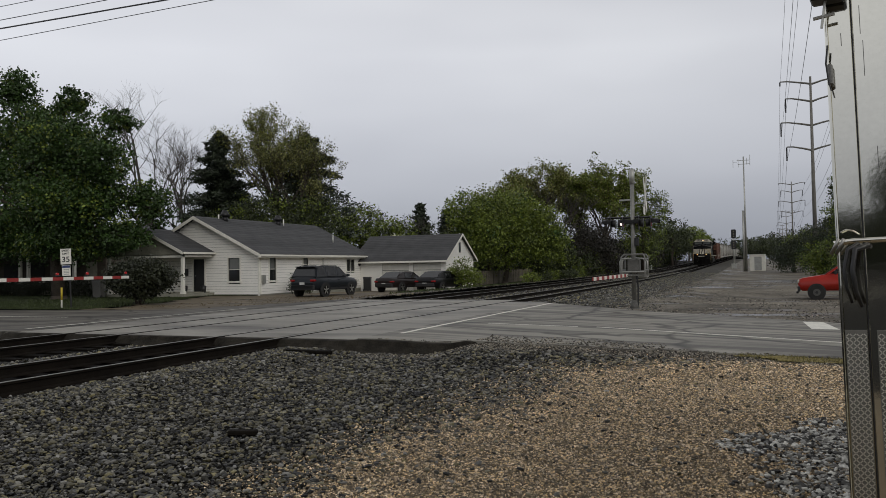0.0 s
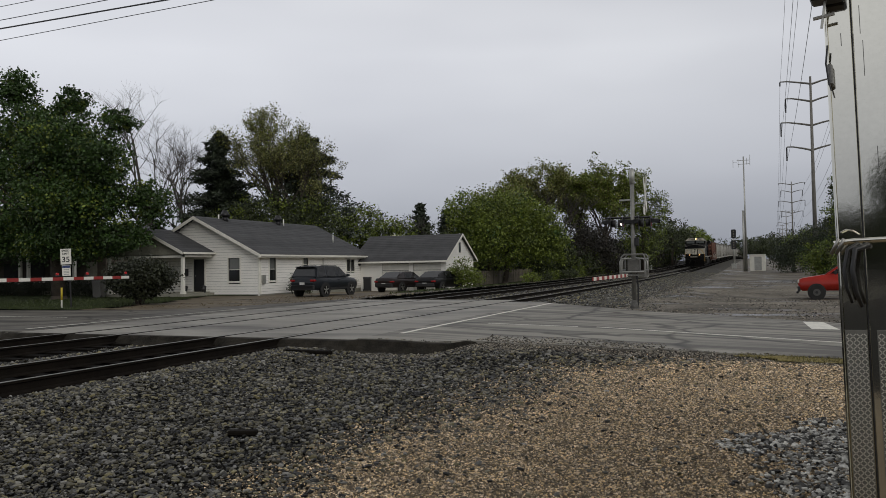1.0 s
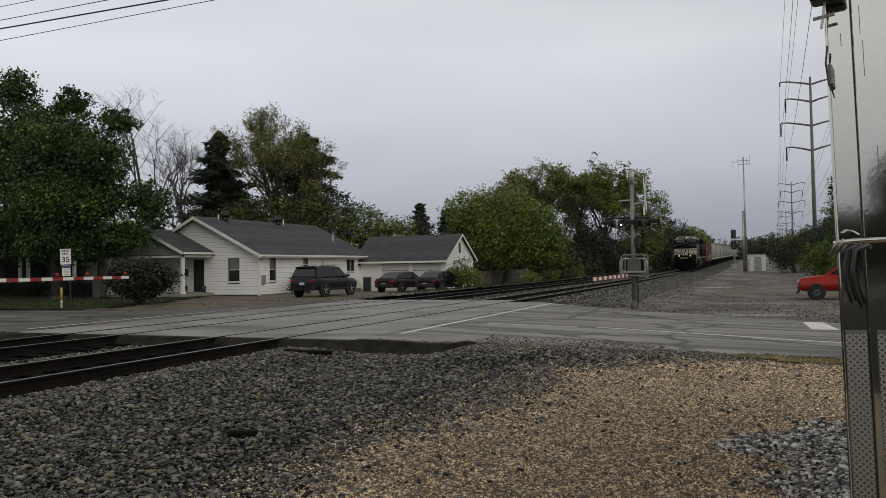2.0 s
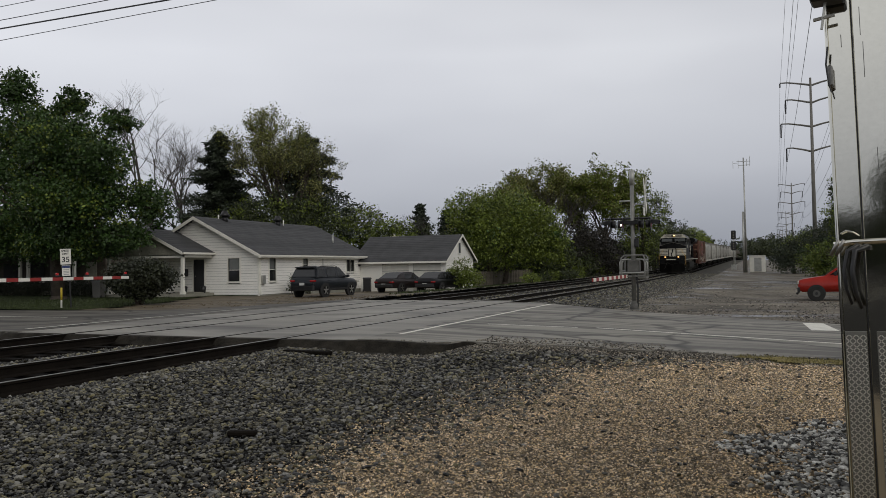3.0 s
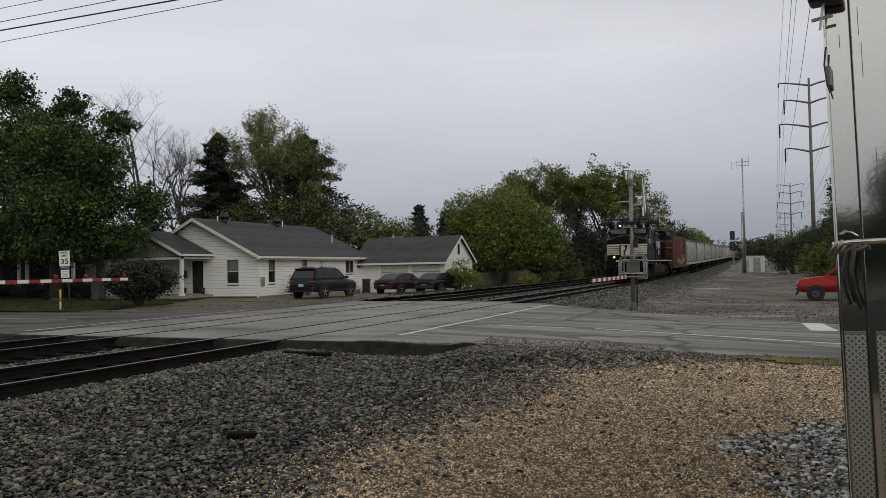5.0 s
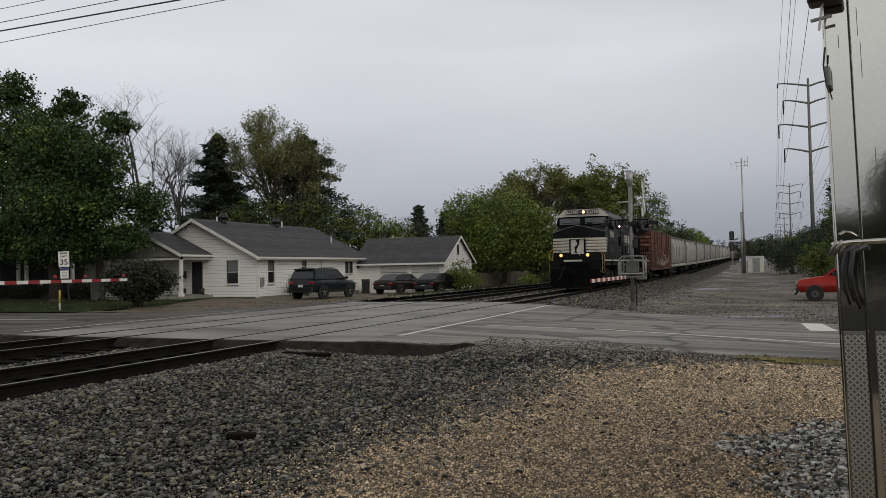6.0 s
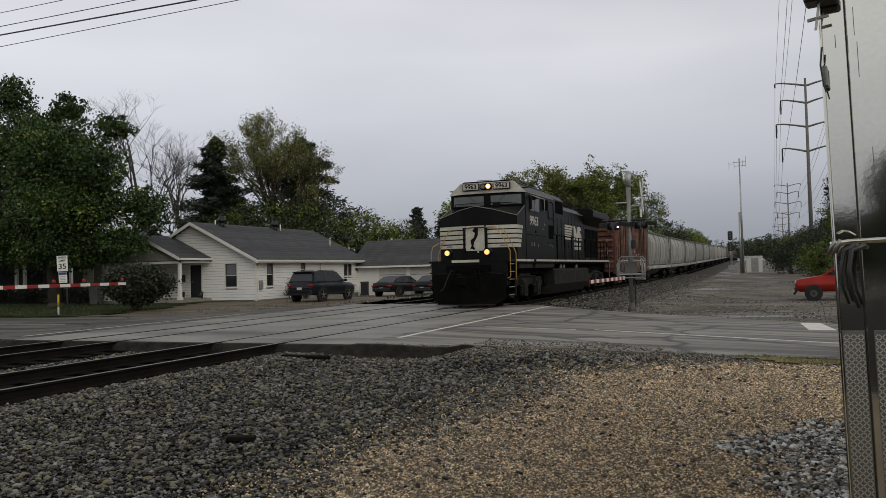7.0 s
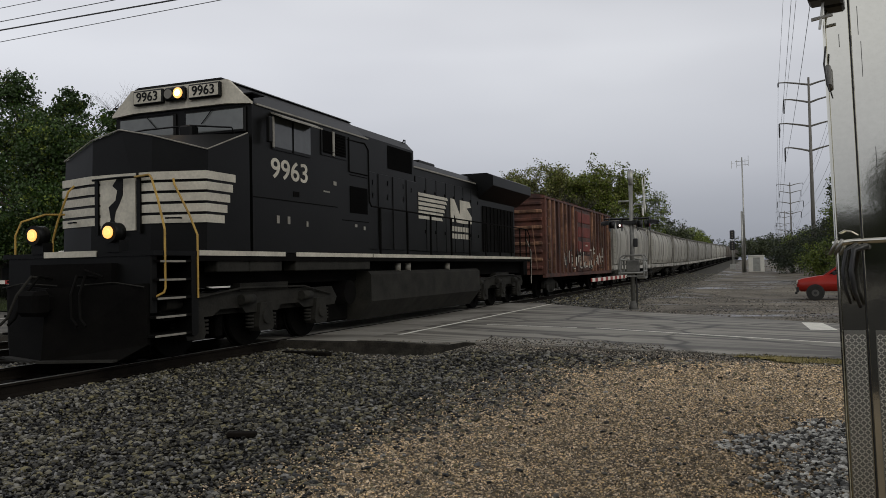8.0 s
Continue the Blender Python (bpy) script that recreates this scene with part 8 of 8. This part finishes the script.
for k, (x, y, h) in enumerate(((-2, 380, 11), (4, 300, 9), (12, 330, 10), (-8, 470, 14), (6, 520, 13), (20, 420, 13), (-26, 430, 14))):
    tree("hazy far tree at the end of the line", x, y, h, 0.3, [(0, 0, h * 0.55, 6, 6, h * 0.42), (6, 4, h * 0.45, 6, 6, h * 0.38), (-6, 4, h * 0.45, 6, 6, h * 0.38)], 2600, 0.8, M_LEAF4, 80 + k, trunk_h=h * 0.6)
# behind the viewpoint, mirrored in the steel trailer
tree("dark green tree beside the line behind the trailer", -17.6, -100.0, 15.0, 0.3, [(0, 0, 8.6, 2.6, 3, 5.0), (0.4, 0, 12.0, 1.6, 2, 2.6), (1.0, 0, 4.5, 3.2, 3, 4.5)], 9000, 0.5, M_LEAF4, 131, trunk_h=6)
tree("dark green tree beside the line behind the trailer", -22.4, -104.0, 8.0, 0.3, [(0, 0, 4.2, 3.6, 3, 4.0), (-3.6, 0, 4.0, 3.2, 3, 3.8), (3, 0, 3.0, 3, 3, 3)], 8000, 0.5, M_LEAF4, 132, trunk_h=7)
# right-hand thickets
tree("dark evergreen thicket behind the cabinet", 3.9, 103.0, 5.6, 0.2, [(0, 0, 2.6, 2.7, 3, 2.4), (-1.0, -2, 1.8, 1.7, 2, 1.8), (2.4, 2, 3.0, 2.6, 3, 2.6), (5, 0, 3.6, 3, 3, 3)], 14000, 0.22, M_NEEDLE, 71, trunk_h=3.5, category="thicket", hollow=0.2, extra=(5000, M_LEAF4))
tree("green bushes beside the gravel lot", 4.6, 68.0, 4.6, 0.15, [(0, 0, 1.7, 1.7, 2, 1.7), (2.6, 1, 2.5, 2.2, 2, 2.4), (5.4, 2, 3.0, 2.6, 2, 3.0), (1.8, -3, 1.2, 1.8, 2, 1.2)], 15000, 0.17, M_LEAF2, 72, trunk_h=3, category="bush", hollow=0.2, extra=(5000, M_LEAF))
tree("upright green tree beside the gravel lot", 7.2, 76.0, 9.6, 0.2, [(0, 0, 5.6, 1.9, 2, 2.2), (-0.5, 0, 8.0, 1.0, 1.2, 1.3), (1.6, 0, 4, 2.4, 2.4, 2.6)], 7000, 0.2, M_LEAF2, 73, trunk_h=7, extra=(3000, M_LEAF4))
for k, (x, y, h) in enumerate(((11, 60, 9), (16, 75, 11), (13, 100, 12), (12, 130, 10), (9, 160, 7), (12, 200, 9), (9.5, 240, 8))):
    tree("leafy tree along the power line", x, y, h, 0.25, [(0, 0, h * 0.6, 3.6, 3.4, h * 0.36), (-1.5, 2, h * 0.4, 3, 3, h * 0.34)], 4000, 0.34, M_LEAF4 if k % 2 else M_LEAF2, 90 + k, trunk_h=h * 0.6)


def shrub(label, x, y, lobes, n, size, leaf, seed):
    rng, rnd = np.random.default_rng(seed), random.Random(seed)
    t = thing("shrub", label, "shrub", x, y, ground_z(x, y))
    bm = bmesh.new()
    for dx, dy, z, a, b, c in lobes:
        for _ in range(5):
            e = Vector((dx + rnd.uniform(-0.7, 0.7) * a, dy + rnd.uniform(-0.7, 0.7) * b, z + rnd.uniform(-0.2, 0.7) * c))
            s = Vector((rnd.uniform(-0.12, 0.12), rnd.uniform(-0.12, 0.12), -0.1))
            add_tube(bm, [s, s.lerp(e, 0.5) + Vector((0, 0, 0.1)), e], 0.035, 0.008, 5)
    part("stems", bm, M_BARK, t)
    v, f = leaf_cloud([l[:3] for l in lobes], [l[3:] for l in lobes], n, size, rng, 20, 0.16, 0.35)
    v[:, 2] = np.maximum(v[:, 2], 0.05)
    cr = new("foliage", mesh_from("foliage", v, f, leaf))
    cr.parent = t
    return t


M_HEDGE = leaf_mat("dark_hedge_leaf", (0.024, 0.029, 0.013))
shrub("clipped dark green bush at the lawn's edge", -27.3, 29.3, [(0, 0, 1.35, 1.55, 1.2, 0.72), (0, 0, 0.95, 1.1, 0.9, 0.5)], 34000, 0.15, M_HEDGE, 101)
shrub("leafy bush at the garage corner", -19.6, 52.6, [(0, 0, 1.3, 1.0, 0.9, 1.0), (0.7, 0, 0.9, 0.9, 0.8, 0.8), (-0.7, 0, 1.0, 0.8, 0.8, 0.8)], 3800, 0.13, M_LEAF2, 102)
shrub("small dark shrub against the house wall", -27.7, 43.3, [(0, 0, 0.65, 0.5, 0.6, 0.6)], 900, 0.1, M_LEAF4, 103)
shrub("small dark shrub against the house wall", -27.7, 45.0, [(0, 0, 0.55, 0.45, 0.5, 0.5)], 800, 0.1, M_LEAF4, 104)
for k, x in enumerate((-40.5, -43.5, -46.5, -49.5, -52.5)):
    shrub("low dark foundation shrub before the porch", x, 39.6 + 0.5 * (k % 2), [(0, 0, 0.55, 1.7, 0.9, 0.65)], 3200, 0.12, M_HEDGE, 110 + k)
for k in range(8):
    shrub("weedy green scrub beside the track", -18.2 - 0.4 * (k % 3), 66 + k * 5.0, [(0, 0, 0.5, 0.9, 1.8, 0.6)], 700, 0.16, M_LEAF4 if k % 2 else M_LEAF2, 120 + k)
# picket fence along the back of the lot
fence = thing("fence", "weathered wooden picket fence along the tree line", "fence")
M_FENCE = mat("weathered_fence_board", (0.13, 0.115, 0.095), 0.9, var=0.3, scale=2, fine=20, bump=0.3, rand=0.2)
pk = None
for k in range(210):
    y = 62 + k * 0.2
    if pk is None:
        pk = part("picket", prism([(-0.07, 0), (0.07, 0), (0.07, 1.25), (0, 1.34), (-0.07, 1.25)], "x", -0.012, 0.012), M_FENCE, fence)
        ob = pk
    else:
        ob = new("picket", pk.data)
        ob.parent = fence
    ob.location = (-23.6 + random.uniform(-0.02, 0.02), y, ground_z(-23.6, y) + random.uniform(-0.04, 0.02))
for z in (0.35, 1.0):
    part("fence_rail", loft_y([(-23.66, z - 0.45), (-23.62, z - 0.45), (-23.62, z - 0.37), (-23.66, z - 0.37)], steps((61.9, 104, 6))), M_FENCE, fence)

# ---- stainless trailer close to the camera ----
M_STAINLESS = mat("brushed_stainless", (0.74, 0.74, 0.73), 0.06, 1.0, var=0.06, scale=1.5, fine=60, bump=0.01)
M_SATIN = mat("satin_aluminium", (0.70, 0.70, 0.69), 0.34, 1.0, var=0.12, scale=3, fine=80, bump=0.02)
M_TREAD = mat("tread_plate", (0.24, 0.24, 0.235), 0.4, 1.0, var=0.25, scale=4, fine=60, bump=0.02)


M_SATINDARK = mat("dark_steel_latch", (0.16, 0.16, 0.165), 0.4, 0.8, var=0.3)


def trailer():
    tr = thing("trailer", "polished stainless steel trailer end with latches and tread plate", "trailer", 0, 0, 0, 0)
    lean = Matrix.Translation((0.230, 2.5, 0.55)) @ pose(0, 0, 0, 0, -1.45, -9) @ Matrix.Translation((-0.205, -2.5, -0.55))
    tr.matrix_basis = lean
    part("corner_post", add_box(bmesh.new(), 0.203, 0.2105, 2.478, 2.53, 0.05, 3.1, 0.003), M_STAINLESS, tr, "folded stainless corner edge")
    part("end_panel", add_box(bmesh.new(), 0.2105, 0.2705, 2.483, 2.54, 0.05, 3.1, 0.002), M_STAINLESS, tr, "brushed stainless panel")
    part("door_panel", add_box(bmesh.new(), 0.2740, 2.2, 2.481, 2.54, 0.05, 3.1, 0.002), M_STAINLESS, tr, "mirror-like stainless door")
    part("door_seal", box(0.2706, 0.2739, 2.484, 2.50, 0.05, 3.1), M_BLACK, tr)
    for x, z0, z1 in ((0.292, 1.98, 2.06), (0.297, 1.86, 1.96), (0.243, 1.955, 1.99), (0.318, 1.60, 1.66)):
        part("water_streak", box(x, x + 0.0018, 2.4795, 2.4835, z0, z1), M_SATINDARK, tr, "dark dried water streak")
    part("body", box(0.24, 2.2, 2.54, 8.0, 0.35, 3.1), M_STAINLESS, tr)
    part("bumper", box(0.21, 2.2, 2.46, 2.6, -0.05, 0.05), M_SATIN, tr)
    part("jack_leg", box(1.0, 1.1, 2.6, 2.7, -0.5, 0.0), M_STEEL, tr)
    for y in (5.2, 6.1):
        part("wheel", add_disc(bmesh.new(), (0.5, y, 0.02), (1, 0, 0), 0.38, 0.22, 22), M_TYRE, tr)
        part("wheel", add_disc(bmesh.new(), (2.0, y, 0.02), (1, 0, 0), 0.38, 0.22, 22), M_TYRE, tr)
    # tread plate with raised lozenges
    for name, xa, xb, yy in (("tread_plate", 0.213, 0.268, 2.483), ("tread_plate", 0.292, 0.70, 2.481)):
        tp = part(name, box(xa, xb, yy - 0.004, yy, 0.05, 1.15), M_TREAD, tr, "diamond tread plate")
        bm = bmesh.new()
        z, k = 0.45, 0
        while z < 1.14:
            x, j = xa + 0.006, 0
            while x < min(xb, xa + 0.09) - 0.004:
                turn = Matrix.Translation((x, yy - 0.005, z)) @ Matrix.Rotation(radians(45 if (j + k) % 2 else -45), 4, "Y")
                add_box(bm, -0.0048, 0.0048, -0.0016, 0.001, -0.0015, 0.0015, 0, 0, turn)
                x += 0.0088
                j += 1
            z += 0.0088
            k += 1
        part("tread_lozenges", bm, M_SATIN, tp)
    # latches and hinges
    la = part("latch", add_box(bmesh.new(), 0.207, 0.221, 2.44, 2.475, 1.84, 1.90, 0.004), M_SATINDARK, tr, "black door latch")
    part("latch_hook", tube([(0.212, 2.435, 1.95), (0.206, 2.43, 1.90), (0.210, 2.43, 1.85), (0.216, 2.43, 1.82)], 0.003, 0.002, 6), M_BLACK, la)
    tb = part("top_bracket", add_box(bmesh.new(), 0.175, 0.26, 2.40, 2.475, 2.075, 2.11, 0.006), M_BLACK, tr, "dark bracket at the corner")
    part("bracket_rod", tube([(0.18, 2.43, 2.03), (0.235, 2.43, 2.035)], 0.005, 0.005, 6), M_STEEL, tb)
    part("bracket_rod", tube([(0.20, 2.43, 2.0), (0.215, 2.43, 2.09)], 0.004, 0.004, 6), M_STEEL, tb)
    hd = part("handle", tube([(0.262, 2.42, 1.39), (0.236, 2.40, 1.375), (0.226, 2.39, 1.32), (0.230, 2.39, 1.27), (0.240, 2.40, 1.23)], 0.0065, 0.004, 8), M_BLACK, tr, "curved black pull handle")
    part("handle_arm", tube([(0.285, 2.42, 1.385), (0.255, 2.39, 1.375), (0.246, 2.38, 1.32), (0.252, 2.38, 1.26), (0.263, 2.40, 1.22)], 0.0085, 0.005, 8), M_BLACK, hd)
    for dx in (0.0, 0.013):
        part("pin", tube([(0.195 + dx, 2.40, 1.365), (0.216 + dx, 2.39, 1.405)], 0.0045, 0.0045, 8), M_RAILTOP, hd, "bright steel pin")
    part("strap", tube([(0.217, 2.46, 1.425), (0.232, 2.45, 1.432), (0.248, 2.45, 1.428), (0.262, 2.46, 1.418)], 0.002, 0.002, 6), M_SATIN, hd)
    part("strap", tube([(0.20, 2.44, 1.395), (0.25, 2.44, 1.40), (0.34, 2.44, 1.40), (0.40, 2.44, 1.395)], 0.0065, 0.0065, 8), M_STAINLESS, hd)
    return tr


trailer()


# ---- movement ----
SPEED, TRACK_X = 17.404, -9.51


def roll_rows(r):
    """The turning of a wheel that rolls towards -y, in small steps."""
    out, k = [], 0
    while k <= 240:
        out.append((k / 30, k / 30 * SPEED / r))
        k += 1
    return out


def motions():
    times = [i * 0.5 for i in range(17)]

    def carry(ob, offset, length):
        rows = []
        for t in times:
            y = 9.0 + offset + SPEED * (8 - t)
            lift = (grade(y + length - 3) - grade(y + 3)) / (length - 6)
            rows.append((t, pose(TRACK_X, y, grade(y + 3) - 3 * lift, math.degrees(math.atan(lift)))))
        walk(ob, rows)
    carry(locomotive, 0.0, 20.5)
    carry(boxcar, 22.3, 15.3)
    for k, ob in enumerate(HOPPERS):
        carry(ob, 38.5 + 18.3 * k, 17.2)
    for k, ob in enumerate(DARK_CARS):
        carry(ob, 38.5 + 18.3 * len(HOPPERS) + 18.3 * k, 17.2)
    for wheels, r in ((loco_wheels, 0.53), (boxcar_wheels, 0.46)):
        for w in wheels:
            p = w.location.copy()
            walk(w, [(t, Matrix.Translation(p) @ Matrix.Rotation(a, 4, "X")) for t, a in roll_rows(r)])


motions()
